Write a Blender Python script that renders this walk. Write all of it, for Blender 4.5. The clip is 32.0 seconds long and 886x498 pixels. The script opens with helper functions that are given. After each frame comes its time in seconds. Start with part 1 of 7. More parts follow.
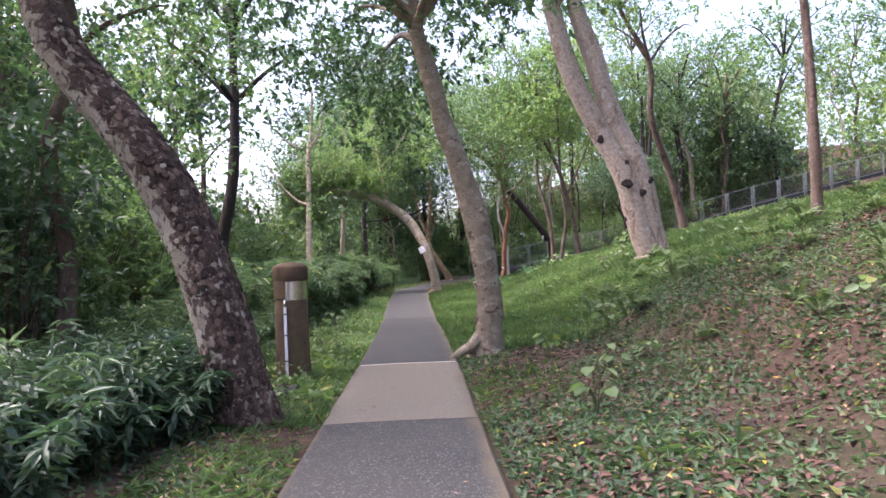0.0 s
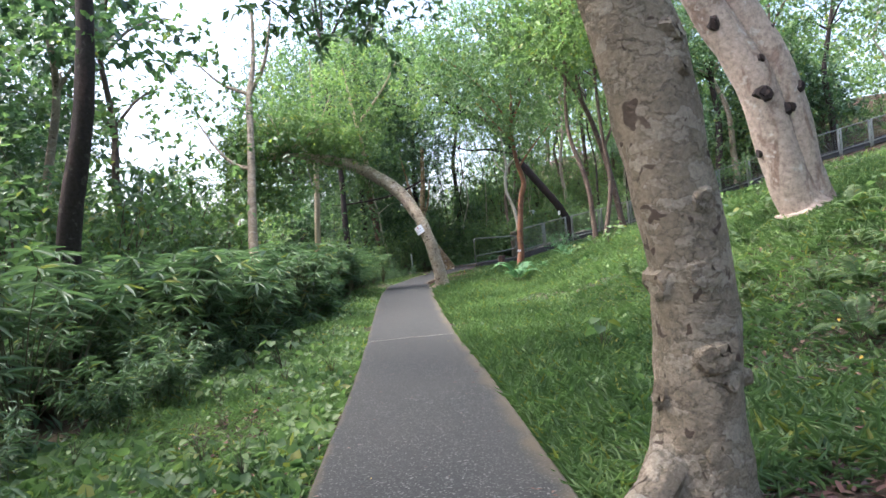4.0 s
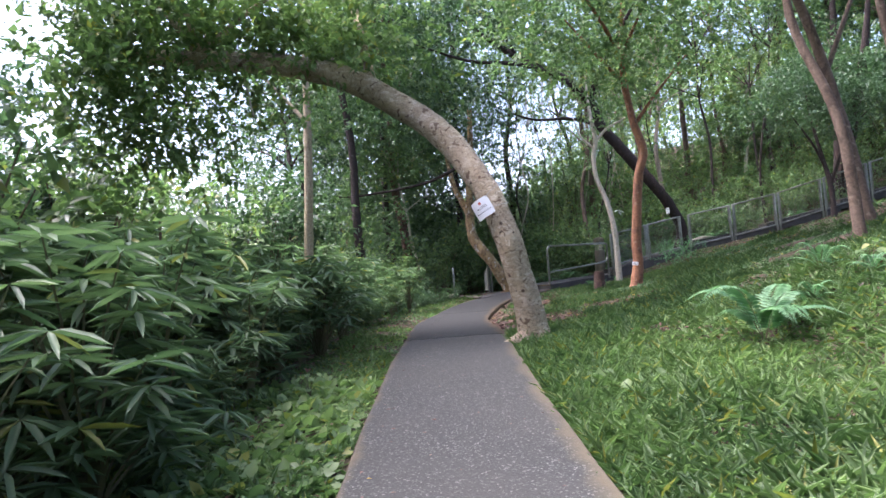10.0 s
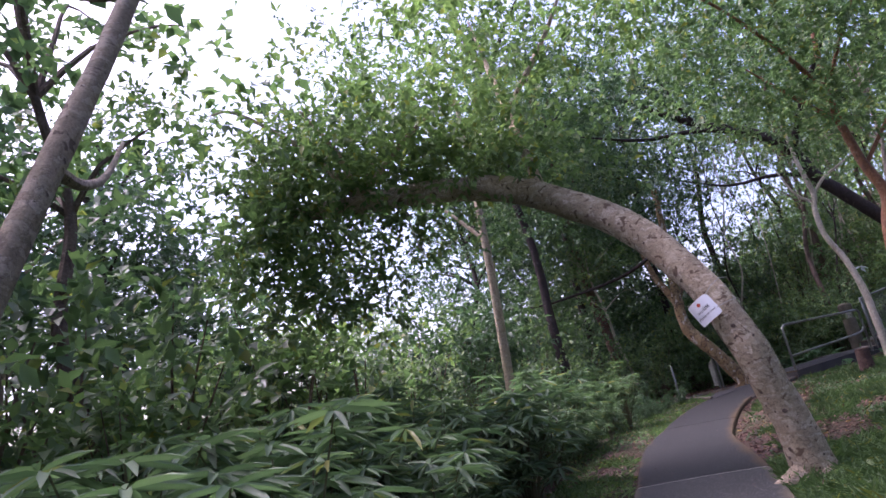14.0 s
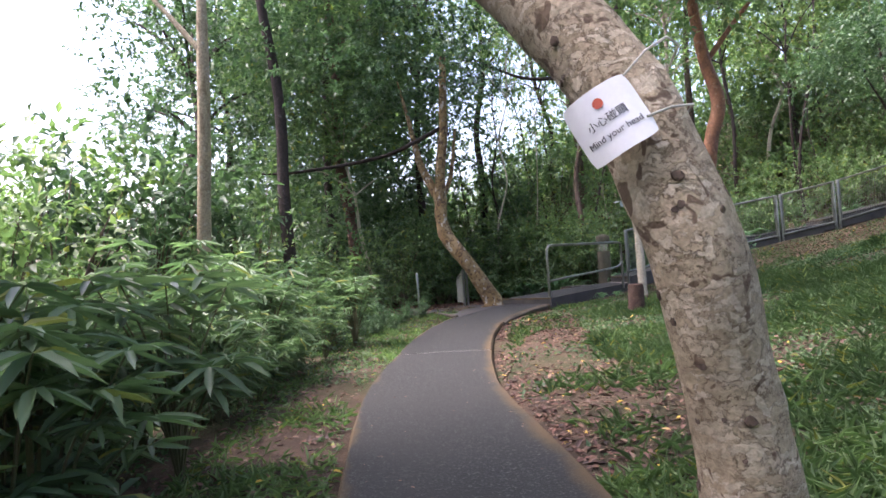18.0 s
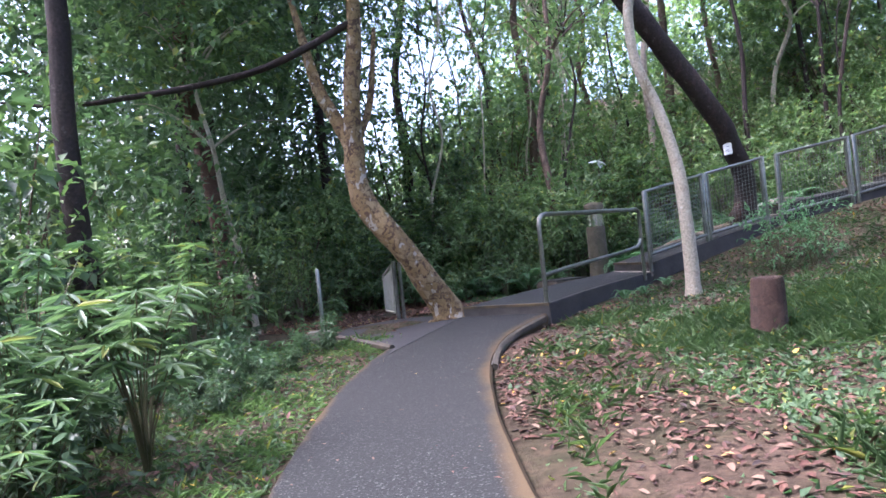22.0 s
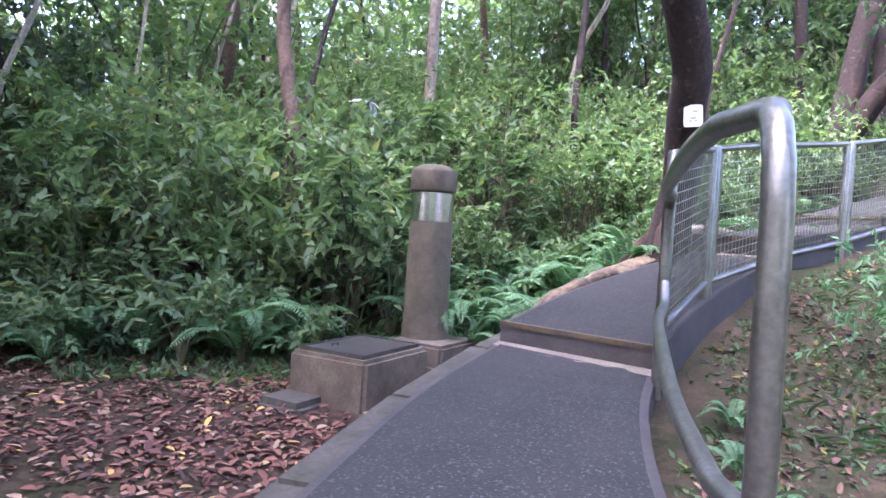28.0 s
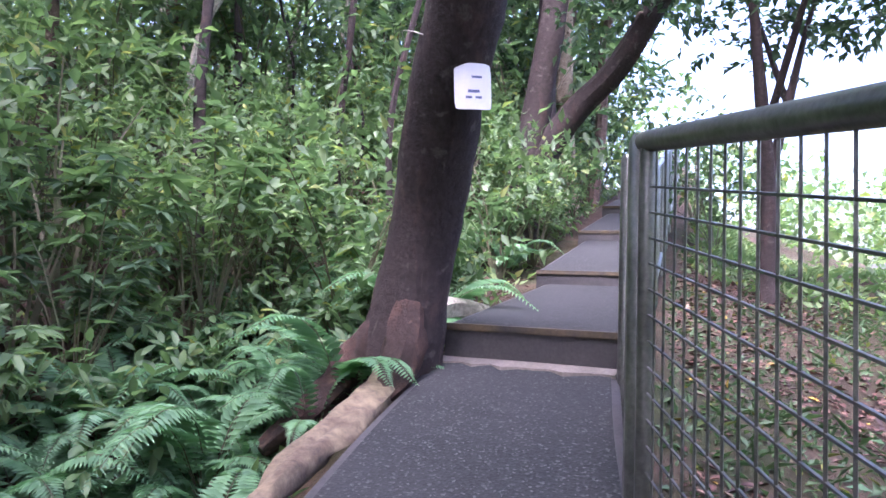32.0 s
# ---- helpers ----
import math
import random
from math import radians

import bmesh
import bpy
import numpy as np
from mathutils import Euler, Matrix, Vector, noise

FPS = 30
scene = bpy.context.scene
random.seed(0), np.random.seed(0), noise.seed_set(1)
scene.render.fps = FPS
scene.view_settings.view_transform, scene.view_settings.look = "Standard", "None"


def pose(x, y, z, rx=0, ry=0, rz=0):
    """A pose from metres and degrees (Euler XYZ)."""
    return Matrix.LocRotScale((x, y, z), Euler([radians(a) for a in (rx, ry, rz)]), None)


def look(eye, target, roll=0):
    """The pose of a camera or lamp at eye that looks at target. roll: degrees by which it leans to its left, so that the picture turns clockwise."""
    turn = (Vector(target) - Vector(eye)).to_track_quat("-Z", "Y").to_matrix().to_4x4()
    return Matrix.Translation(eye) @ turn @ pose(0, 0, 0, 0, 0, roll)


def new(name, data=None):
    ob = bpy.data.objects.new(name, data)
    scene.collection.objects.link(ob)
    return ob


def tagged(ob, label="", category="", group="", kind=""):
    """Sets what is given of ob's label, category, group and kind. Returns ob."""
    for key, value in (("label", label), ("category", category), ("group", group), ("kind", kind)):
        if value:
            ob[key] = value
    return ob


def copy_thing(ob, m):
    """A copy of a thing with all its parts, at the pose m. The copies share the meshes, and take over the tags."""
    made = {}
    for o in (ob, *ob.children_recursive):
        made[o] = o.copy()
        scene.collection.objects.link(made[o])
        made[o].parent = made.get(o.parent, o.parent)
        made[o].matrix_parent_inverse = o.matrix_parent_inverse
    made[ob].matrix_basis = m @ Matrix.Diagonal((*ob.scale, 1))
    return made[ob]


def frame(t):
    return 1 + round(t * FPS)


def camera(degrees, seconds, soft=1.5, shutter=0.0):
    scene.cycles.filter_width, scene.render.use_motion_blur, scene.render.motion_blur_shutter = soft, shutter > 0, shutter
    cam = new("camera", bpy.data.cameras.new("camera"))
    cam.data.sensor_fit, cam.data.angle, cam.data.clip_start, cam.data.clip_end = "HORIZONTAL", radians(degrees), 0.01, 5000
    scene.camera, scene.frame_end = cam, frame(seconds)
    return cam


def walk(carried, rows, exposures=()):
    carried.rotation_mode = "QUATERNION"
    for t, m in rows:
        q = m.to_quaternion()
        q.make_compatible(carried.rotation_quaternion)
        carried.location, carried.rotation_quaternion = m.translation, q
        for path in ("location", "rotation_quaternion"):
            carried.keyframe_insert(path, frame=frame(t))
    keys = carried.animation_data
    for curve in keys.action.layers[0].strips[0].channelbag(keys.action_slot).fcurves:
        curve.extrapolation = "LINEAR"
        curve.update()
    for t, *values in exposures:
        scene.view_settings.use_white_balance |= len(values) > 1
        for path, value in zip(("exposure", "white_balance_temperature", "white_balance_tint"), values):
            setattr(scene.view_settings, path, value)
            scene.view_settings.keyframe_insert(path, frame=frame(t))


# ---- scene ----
cam = camera(68, 32.0, soft=1.6)
# seconds, eye x y z, heading to the left of +y, tilt up, roll (degrees)
PATH = [
    (0, 11.575, 1.255, 1.229, 25.04, 1.40, -2.36),
    (0.5, 11.175, 2.009, 1.200, 26.01, 0.81, -1.47),
    (1, 10.834, 2.721, 1.144, 26.31, 0.68, -1.72),
    (1.5, 10.450, 3.398, 1.116, 27.29, 0.59, -1.42),
    (2, 9.981, 4.088, 1.137, 27.49, 0.27, -2.74),
    (2.5, 9.587, 4.765, 1.146, 27.23, 0.07, -4.75),
    (3, 9.186, 5.435, 1.184, 25.45, -0.33, -5.85),
    (3.5, 8.826, 6.117, 1.159, 24.55, 0.02, -5.75),
    (5.5, 7.477, 8.764, 1.091, 23.50, 0.83, -4.54),
    (6, 7.048, 9.572, 1.077, 23.04, 0.85, -4.97),
    (6.5, 6.639, 10.278, 1.086, 22.56, 0.96, -4.47),
    (7, 6.281, 11.099, 1.048, 21.26, 0.88, -4.30),
    (7.5, 5.923, 11.799, 1.042, 21.08, 1.09, -4.63),
    (8, 5.533, 12.503, 1.023, 21.97, 0.94, -5.31),
    (8.5, 5.148, 13.203, 1.070, 23.39, 0.86, -5.45),
    (9, 4.691, 13.801, 1.054, 24.48, 1.33, -5.52),
    (9.5, 4.352, 14.486, 1.066, 25.58, 1.70, -4.90),
    (10, 3.954, 15.252, 1.097, 27.06, 2.16, -4.65),
    (10.5, 3.562, 15.881, 1.153, 27.04, 3.76, -3.97),
    (11, 3.343, 16.325, 1.279, 27.95, 5.98, -4.06),
    (11.5, 3.247, 16.413, 1.420, 30.46, 8.29, -5.75),
    (12, 3.310, 16.277, 1.537, 33.69, 10.06, -8.12),
    (12.5, 3.406, 16.182, 1.474, 37.96, 11.96, -8.76),
    (13, 3.506, 16.144, 1.469, 41.43, 13.57, -11.23),
    (13.5, 3.501, 16.164, 1.476, 43.07, 14.32, -12.71),
    (15.5, 2.854, 17.113, 1.285, 34.80, 6.60, -8.83),
    (16, 2.608, 17.743, 1.267, 31.14, 4.78, -6.53),
    (16.5, 2.296, 18.407, 1.331, 28.87, 2.87, -2.51),
    (17, 1.992, 18.901, 1.377, 25.37, 2.07, -3.06),
    (17.5, 1.690, 19.412, 1.376, 23.38, 1.55, -3.11),
    (18, 1.297, 19.994, 1.385, 22.86, 1.43, -3.95),
    (18.5, 1.011, 20.626, 1.451, 22.21, 1.08, -5.69),
    (19, 0.567, 21.460, 1.379, 22.12, 1.79, -6.52),
    (19.5, 0.218, 22.123, 1.395, 21.77, 2.39, -6.32),
    (20, -0.035, 22.830, 1.396, 21.07, 2.12, -6.57),
    (20.5, -0.319, 23.482, 1.398, 20.13, 1.69, -6.38),
    (21, -0.604, 24.266, 1.389, 18.59, 1.34, -6.31),
    (21.5, -0.923, 24.918, 1.393, 16.88, 0.52, -6.47),
    (22, -1.190, 25.587, 1.354, 15.20, -0.03, -5.90),
    (22.5, -1.389, 26.196, 1.347, 15.04, -0.07, -4.95),
    (23, -1.789, 26.939, 1.381, 14.94, -0.19, -4.67),
    (23.5, -2.051, 27.606, 1.401, 14.30, -0.14, -3.67),
    (24, -2.255, 28.206, 1.410, 13.68, -0.39, -3.12),
    (24.5, -2.373, 28.836, 1.403, 13.21, -0.36, -2.90),
    (26.5, -2.964, 31.500, 1.455, 5.25, -0.33, -0.98),
    (27, -3.240, 31.920, 1.405, -1.90, -0.40, 0.75),
    (27.5, -3.240, 32.470, 1.385, -9.40, -0.80, 2.30),
    (28, -3.138, 33.093, 1.371, -17.85, -1.22, 3.59),
    (28.5, -3.030, 33.510, 1.380, -22.90, -1.20, 3.10),
    (29, -2.908, 33.914, 1.401, -25.03, -0.97, 2.45),
    (29.5, -2.710, 34.330, 1.460, -28.00, -0.30, 2.40),
    (30, -2.477, 34.762, 1.547, -31.69, 0.60, 2.37),
    (30.5, -2.130, 35.190, 1.605, -36.10, 1.70, 2.50),
    (31, -1.950, 35.680, 1.680, -43.00, 2.35, 1.83),
    (31.5, -1.629, 36.087, 1.734, -45.92, 2.67, 0.95),
    (32, -1.414, 36.390, 1.748, -49.78, 2.92, 1.91),
]


def eye_row(t, x, y, z, yaw, pitch, roll):
    a, p = radians(yaw), radians(pitch)
    d = Vector((-math.sin(a) * math.cos(p), math.cos(a) * math.cos(p), math.sin(p)))
    return t, look((x, y, z), Vector((x, y, z)) + d * 4, roll)


walk(cam, [eye_row(*r) for r in PATH], exposures=[(0.0, 2.32, 6250, 31), (1.5, 2.45, 6250, 30), (3.0, 2.4, 6150, 23), (5.5, 2.52, 6050, 10), (7.0, 2.42, 6050, 12), (10.0, 2.45, 5950, 24), (11.0, 2.55, 5900, 32), (12.0, 2.15, 5850, 41), (13.5, 1.65, 5750, 44), (16.0, 2.6, 6450, 26), (18.0, 2.55, 6250, 26), (20.0, 2.3, 5750, 27), (22.5, 3.0, 5600, 30), (24.0, 3.3, 5600, 33), (26.5, 3.6, 5650, 31), (28.0, 3.8, 5600, 39), (29.0, 3.72, 5550, 43), (30.0, 3.65, 5500, 42), (32.0, 3.2, 5500, 41)])

# ---------------------------------------------------------------- light
world = bpy.data.worlds.new("world")
scene.world = world
world.use_nodes = True
wn = world.node_tree
sky = wn.nodes.new("ShaderNodeTexSky")
sky.sky_type, sky.sun_disc = "NISHITA", False
SUN_EL, SUN_ROT = 58, 250
sky.sun_elevation, sky.sun_rotation = radians(SUN_EL), radians(SUN_ROT)
sky.air_density, sky.dust_density, sky.ozone_density = 1.0, 6.0, 1.0
wn.nodes["Background"].inputs["Strength"].default_value = 0.15
wn.links.new(sky.outputs[0], wn.nodes["Background"].inputs["Color"])
sun = new("sun", bpy.data.lights.new("sun", "SUN"))
sun.data.energy, sun.data.angle, sun.data.color = 1.5, radians(30), (1.0, 0.99, 0.97)
_a, _e = radians(SUN_ROT), radians(SUN_EL)
sun_dir = Vector((math.sin(_a) * math.cos(_e), math.cos(_a) * math.cos(_e), math.sin(_e)))
sun.matrix_world = look(sun_dir * 60, (0, 0, 0))
tagged(sun, "soft daylight through a thin overcast", "sun", kind="structure")


# ---------------------------------------------------------------- materials
def material(name, rough=0.6, metal=0.0, spec=0.5):
    m = bpy.data.materials.new(name)
    m.use_nodes = True
    b = m.node_tree.nodes["Principled BSDF"]
    b.inputs["Roughness"].default_value, b.inputs["Metallic"].default_value = rough, metal
    b.inputs["Specular IOR Level"].default_value = spec
    return m, m.node_tree, b


def node(nt, kind, **inputs):
    n = nt.nodes.new(kind)
    for k, v in inputs.items():
        n.inputs[k.replace("_", " ")].default_value = v
    return n


def noise_tex(nt, scale, detail=4.0, rough=0.55, distort=0.0, coord="Object", stretch=None):
    tc = nt.nodes.new("ShaderNodeTexCoord")
    n = node(nt, "ShaderNodeTexNoise", Scale=scale, Detail=detail, Roughness=rough, Distortion=distort)
    if stretch:
        mp = nt.nodes.new("ShaderNodeMapping")
        mp.inputs["Scale"].default_value = stretch
        nt.links.new(tc.outputs[coord], mp.inputs[0])
        nt.links.new(mp.outputs[0], n.inputs["Vector"])
    else:
        nt.links.new(tc.outputs[coord], n.inputs["Vector"])
    return n.outputs["Fac"]


def ramp(nt, fac, stops, interp="LINEAR"):
    r = nt.nodes.new("ShaderNodeValToRGB")
    r.color_ramp.interpolation = interp
    while len(r.color_ramp.elements) < len(stops):
        r.color_ramp.elements.new(0.5)
    for e, (p, c) in zip(r.color_ramp.elements, stops):
        e.position, e.color = p, (*c, 1)
    nt.links.new(fac, r.inputs[0])
    return r.outputs[0]


def mix(nt, fac, a, b, mode="MIX"):
    m = nt.nodes.new("ShaderNodeMix")
    m.data_type, m.blend_type = "RGBA", mode
    for sock, v in ((m.inputs[0], fac), (m.inputs[6], a), (m.inputs[7], b)):
        if isinstance(v, bpy.types.NodeSocket):
            nt.links.new(v, sock)
        elif isinstance(v, (int, float)):
            sock.default_value = v
        else:
            sock.default_value = (*v, 1)
    return m.outputs[2]


def bump(nt, b, height, strength=0.4, distance=0.02):
    n = node(nt, "ShaderNodeBump", Strength=strength, Distance=distance)
    nt.links.new(height, n.inputs["Height"])
    nt.links.new(n.outputs[0], b.inputs["Normal"])


def leaf_material(name, dark, mid, light, gloss=0.42, glow=0.45, yellow=0.0):
    """Foliage: a glossy blade that lets light through, each leaf a little different."""
    m, nt, b = material(name, gloss, 0.0, 0.30)
    g = nt.nodes.new("ShaderNodeNewGeometry")
    stops = [(0.0, dark), (0.5, mid), (0.93, light)]
    if yellow:
        stops.append((1.0 - yellow, (0.32, 0.27, 0.03)))
    c = ramp(nt, g.outputs["Random Per Island"], stops)
    big = noise_tex(nt, 0.7, 2.0)
    c = mix(nt, 0.55, c, ramp(nt, big, [(0.3, dark), (0.7, light)]), "MIX")
    nt.links.new(c, b.inputs["Base Color"])
    tr = nt.nodes.new("ShaderNodeBsdfTranslucent")
    bright = mix(nt, 1.0, c, (1.25, 1.55, 0.95), "MULTIPLY")
    nt.links.new(bright, tr.inputs["Color"])
    mx = nt.nodes.new("ShaderNodeMixShader")
    mx.inputs[0].default_value = glow
    out = nt.nodes["Material Output"]
    nt.links.new(b.outputs[0], mx.inputs[1])
    nt.links.new(tr.outputs[0], mx.inputs[2])
    nt.links.new(mx.outputs[0], out.inputs["Surface"])
    return m


LEAF_DARK = leaf_material("leaf_dark", (0.028, 0.053, 0.033), (0.056, 0.102, 0.058), (0.116, 0.186, 0.098), 0.36, 0.32)
LEAF_MID = leaf_material("leaf_mid", (0.044, 0.080, 0.043), (0.096, 0.158, 0.077), (0.190, 0.270, 0.122), 0.40, 0.40, 0.02)
LEAF_LIGHT = leaf_material("leaf_light", (0.062, 0.108, 0.052), (0.124, 0.19, 0.080), (0.22, 0.295, 0.118), 0.45, 0.42, 0.02)
LEAF_BAMBOO = leaf_material("leaf_bamboo", (0.030, 0.058, 0.034), (0.080, 0.138, 0.076), (0.180, 0.252, 0.136), 0.46, 0.34, 0.02)
LEAF_FERN = leaf_material("leaf_fern", (0.07, 0.15, 0.085), (0.13, 0.25, 0.135), (0.20, 0.35, 0.18), 0.5, 0.40)
LEAF_DEEP = leaf_material("leaf_deep", (0.020, 0.042, 0.026), (0.036, 0.072, 0.042), (0.070, 0.124, 0.068), 0.34, 0.28)
LEAF_OLIVE = leaf_material("leaf_olive", (0.050, 0.085, 0.036), (0.098, 0.155, 0.060), (0.165, 0.235, 0.092), 0.5, 0.36, 0.02)
LEAF_WEED = leaf_material("leaf_weed", (0.036, 0.070, 0.036), (0.066, 0.120, 0.058), (0.118, 0.185, 0.084), 0.5, 0.34, 0.02)
GRASS = leaf_material("grass_blade", (0.038, 0.074, 0.031), (0.092, 0.160, 0.060), (0.185, 0.262, 0.104), 0.55, 0.35, 0.03)


GRASS_DEEP = leaf_material("grass_deep", (0.028, 0.056, 0.026), (0.066, 0.118, 0.050), (0.130, 0.198, 0.084), 0.55, 0.34, 0.02)


def litter_material(name="dead_leaf", pale=1.0):
    m, nt, b = material(name, 0.7)
    g = nt.nodes.new("ShaderNodeNewGeometry")
    tones = [(0.0, (0.024, 0.013, 0.011)), (0.3, (0.062, 0.025, 0.017)), (0.6, (0.105, 0.044, 0.028)), (0.82, (0.118, 0.062, 0.040)), (0.968, (0.19, 0.13, 0.085)), (0.988, (0.46 / pale, 0.31 / pale, 0.04))]
    c = ramp(nt, g.outputs["Random Per Island"], [(p, tuple(x * pale for x in q)) for p, q in tones])
    nt.links.new(c, b.inputs["Base Color"])
    return m


LITTER = litter_material()
LITTER_DRY = litter_material("dead_leaf_dry", 1.7)


def bark(name, base, patch, spot, scale=6.0, patchy=0.55, rough=0.85, stretch=(1, 1, 0.4)):
    m, nt, b = material(name, rough, 0.0, 0.3)
    n1 = noise_tex(nt, scale, 5.0, 0.6, 0.6, "Object", stretch)
    n2 = noise_tex(nt, scale * 4, 6.0, 0.7)
    n3 = noise_tex(nt, scale * 1.7, 3.0, 0.5, 0.3)
    c = mix(nt, ramp(nt, n1, [(patchy - 0.06, (0, 0, 0)), (patchy + 0.05, (1, 1, 1))]), base, patch)
    c = mix(nt, ramp(nt, n3, [(0.62, (0, 0, 0)), (0.68, (1, 1, 1))]), c, spot)
    c = mix(nt, ramp(nt, n2, [(0.3, (0.45, 0.45, 0.45)), (0.7, (1.15, 1.15, 1.15))]), (0, 0, 0), c)
    nt.links.new(c, b.inputs["Base Color"])
    h = mix(nt, 0.5, n1, n2)
    bump(nt, b, h, 0.9, 0.03)
    return m


def flaky_bark(name, base, dark, pale, flake=16.0, tall=0.7, pits=0.5, rough=0.85, rims=0.7, spot=None, spot_at=0.62):
    """Bark of lifting scales: cells with dark rims, pale faces and scattered pits."""
    m, nt, b = material(name, rough, 0.0, 0.3)
    tc = nt.nodes.new("ShaderNodeTexCoord")
    warp = node(nt, "ShaderNodeTexNoise", Scale=9.0, Detail=6.0, Roughness=0.65)
    nt.links.new(tc.outputs["Object"], warp.inputs["Vector"])
    v = mix(nt, 0.22, tc.outputs["Object"], warp.outputs["Color"], "ADD")
    mp = nt.nodes.new("ShaderNodeMapping")
    mp.inputs["Scale"].default_value = (1, 1, 1 / tall)
    nt.links.new(v, mp.inputs[0])
    cells = node(nt, "ShaderNodeTexVoronoi", Scale=flake)
    rim_tex = node(nt, "ShaderNodeTexVoronoi", Scale=flake)
    rim_tex.feature = "DISTANCE_TO_EDGE"
    for q in (cells, rim_tex):
        nt.links.new(mp.outputs[0], q.inputs["Vector"])
    tone = ramp(nt, cells.outputs["Color"], [(0.1, tuple(0.85 * x for x in base)), (0.5, base), (0.9, pale)])
    grain = noise_tex(nt, 55.0, 5.0, 0.7)
    tone = mix(nt, ramp(nt, grain, [(0.3, (0.6, 0.6, 0.6)), (0.7, (1.1, 1.1, 1.1))]), (0, 0, 0), tone)
    wear = noise_tex(nt, 8.0, 4.0, 0.6)
    rim = ramp(nt, rim_tex.outputs["Distance"], [(0.0, (rims, rims, rims)), (0.03, (rims * 0.55, rims * 0.55, rims * 0.55)), (0.075, (0, 0, 0))])
    rim = mix(nt, ramp(nt, wear, [(0.34, (0.0, 0.0, 0.0)), (0.50, (0.95, 0.95, 0.95))]), (0, 0, 0), rim)
    c = mix(nt, rim, tone, dark)
    blotch = noise_tex(nt, 2.6, 4.0, 0.6, 0.4)
    c = mix(nt, ramp(nt, blotch, [(0.35, (0.80, 0.78, 0.75)), (0.65, (1.0, 1.0, 1.0))]), (0, 0, 0), c)
    hole = noise_tex(nt, 13.0, 2.0, 0.4, 0.8)
    c = mix(nt, ramp(nt, hole, [(pits + 0.14, (0, 0, 0)), (pits + 0.18, (0.9, 0.9, 0.9))]), c, dark)
    if spot:
        lichen = noise_tex(nt, 7.0, 3.0, 0.55, 0.3, "Object", (1.3, 0.9, 0.8))
        c = mix(nt, ramp(nt, lichen, [(spot_at, (0, 0, 0)), (spot_at + 0.03, (0.85, 0.85, 0.85))]), c, spot)
    nt.links.new(c, b.inputs["Base Color"])
    h = mix(nt, 0.6, mix(nt, rim, (1, 1, 1), (0, 0, 0)), grain)
    bump(nt, b, h, 1.0, 0.03)
    return m


def shed_bark():
    """Pale smooth bark shed in sheets on one side, dark crackled old bark on the other."""
    m = flaky_bark("bark_mottled", (0.36, 0.315, 0.24), (0.045, 0.032, 0.025), (0.47, 0.43, 0.35), 6.0, 1.1, 0.45)
    nt = m.node_tree
    b = nt.nodes["Principled BSDF"]
    pale = b.inputs["Base Color"].links[0].from_socket
    tc = nt.nodes.new("ShaderNodeTexCoord")
    sep = nt.nodes.new("ShaderNodeSeparateXYZ")
    nt.links.new(tc.outputs["Object"], sep.inputs[0])
    def calc(op, a, c, d=0.0):
        n = nt.nodes.new("ShaderNodeMath")
        n.operation = op
        for s, val in zip(n.inputs, (a, c, d)):
            if isinstance(val, bpy.types.NodeSocket):
                nt.links.new(val, s)
            else:
                s.default_value = val
        return n.outputs[0]
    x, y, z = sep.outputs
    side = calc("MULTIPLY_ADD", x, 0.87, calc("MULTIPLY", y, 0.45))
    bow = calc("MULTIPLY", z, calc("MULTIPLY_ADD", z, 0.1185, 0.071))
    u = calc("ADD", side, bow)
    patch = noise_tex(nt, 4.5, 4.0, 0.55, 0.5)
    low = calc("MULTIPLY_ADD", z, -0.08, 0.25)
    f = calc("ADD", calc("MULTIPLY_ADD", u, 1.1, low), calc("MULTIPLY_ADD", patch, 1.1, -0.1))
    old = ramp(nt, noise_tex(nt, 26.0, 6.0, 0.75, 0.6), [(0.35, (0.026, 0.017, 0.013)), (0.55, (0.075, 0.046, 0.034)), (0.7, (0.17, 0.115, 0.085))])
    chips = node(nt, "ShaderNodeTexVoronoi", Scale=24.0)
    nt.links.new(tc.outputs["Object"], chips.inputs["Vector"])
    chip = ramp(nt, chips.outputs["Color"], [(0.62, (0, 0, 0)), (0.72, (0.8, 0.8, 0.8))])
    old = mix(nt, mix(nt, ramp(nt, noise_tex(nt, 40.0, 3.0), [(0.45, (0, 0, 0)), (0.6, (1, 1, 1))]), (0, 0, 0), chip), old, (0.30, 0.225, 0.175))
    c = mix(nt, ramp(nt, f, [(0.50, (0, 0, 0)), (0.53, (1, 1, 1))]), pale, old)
    nt.links.new(c, b.inputs["Base Color"])
    return m


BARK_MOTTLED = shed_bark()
BARK_TAN = flaky_bark("bark_tan", (0.32, 0.26, 0.18), (0.075, 0.052, 0.036), (0.42, 0.36, 0.27), 9.0, 0.45, 0.51, rims=0.5)
BARK_ARCH = flaky_bark("bark_flaky", (0.54, 0.435, 0.30), (0.13, 0.085, 0.055), (0.70, 0.60, 0.46), 12.0, 0.36, 0.48, rims=0.75)
BARK_PINK = bark("bark_pink", (0.40, 0.325, 0.265), (0.25, 0.18, 0.14), (0.48, 0.43, 0.37), 4.0, 0.6)
BARK_RED = bark("bark_red", (0.27, 0.125, 0.066), (0.17, 0.08, 0.048), (0.32, 0.20, 0.13), 7.0, 0.55, 0.6)
BARK_PALE = bark("bark_pale", (0.42, 0.38, 0.30), (0.26, 0.22, 0.16), (0.5, 0.47, 0.40), 8.0, 0.62)
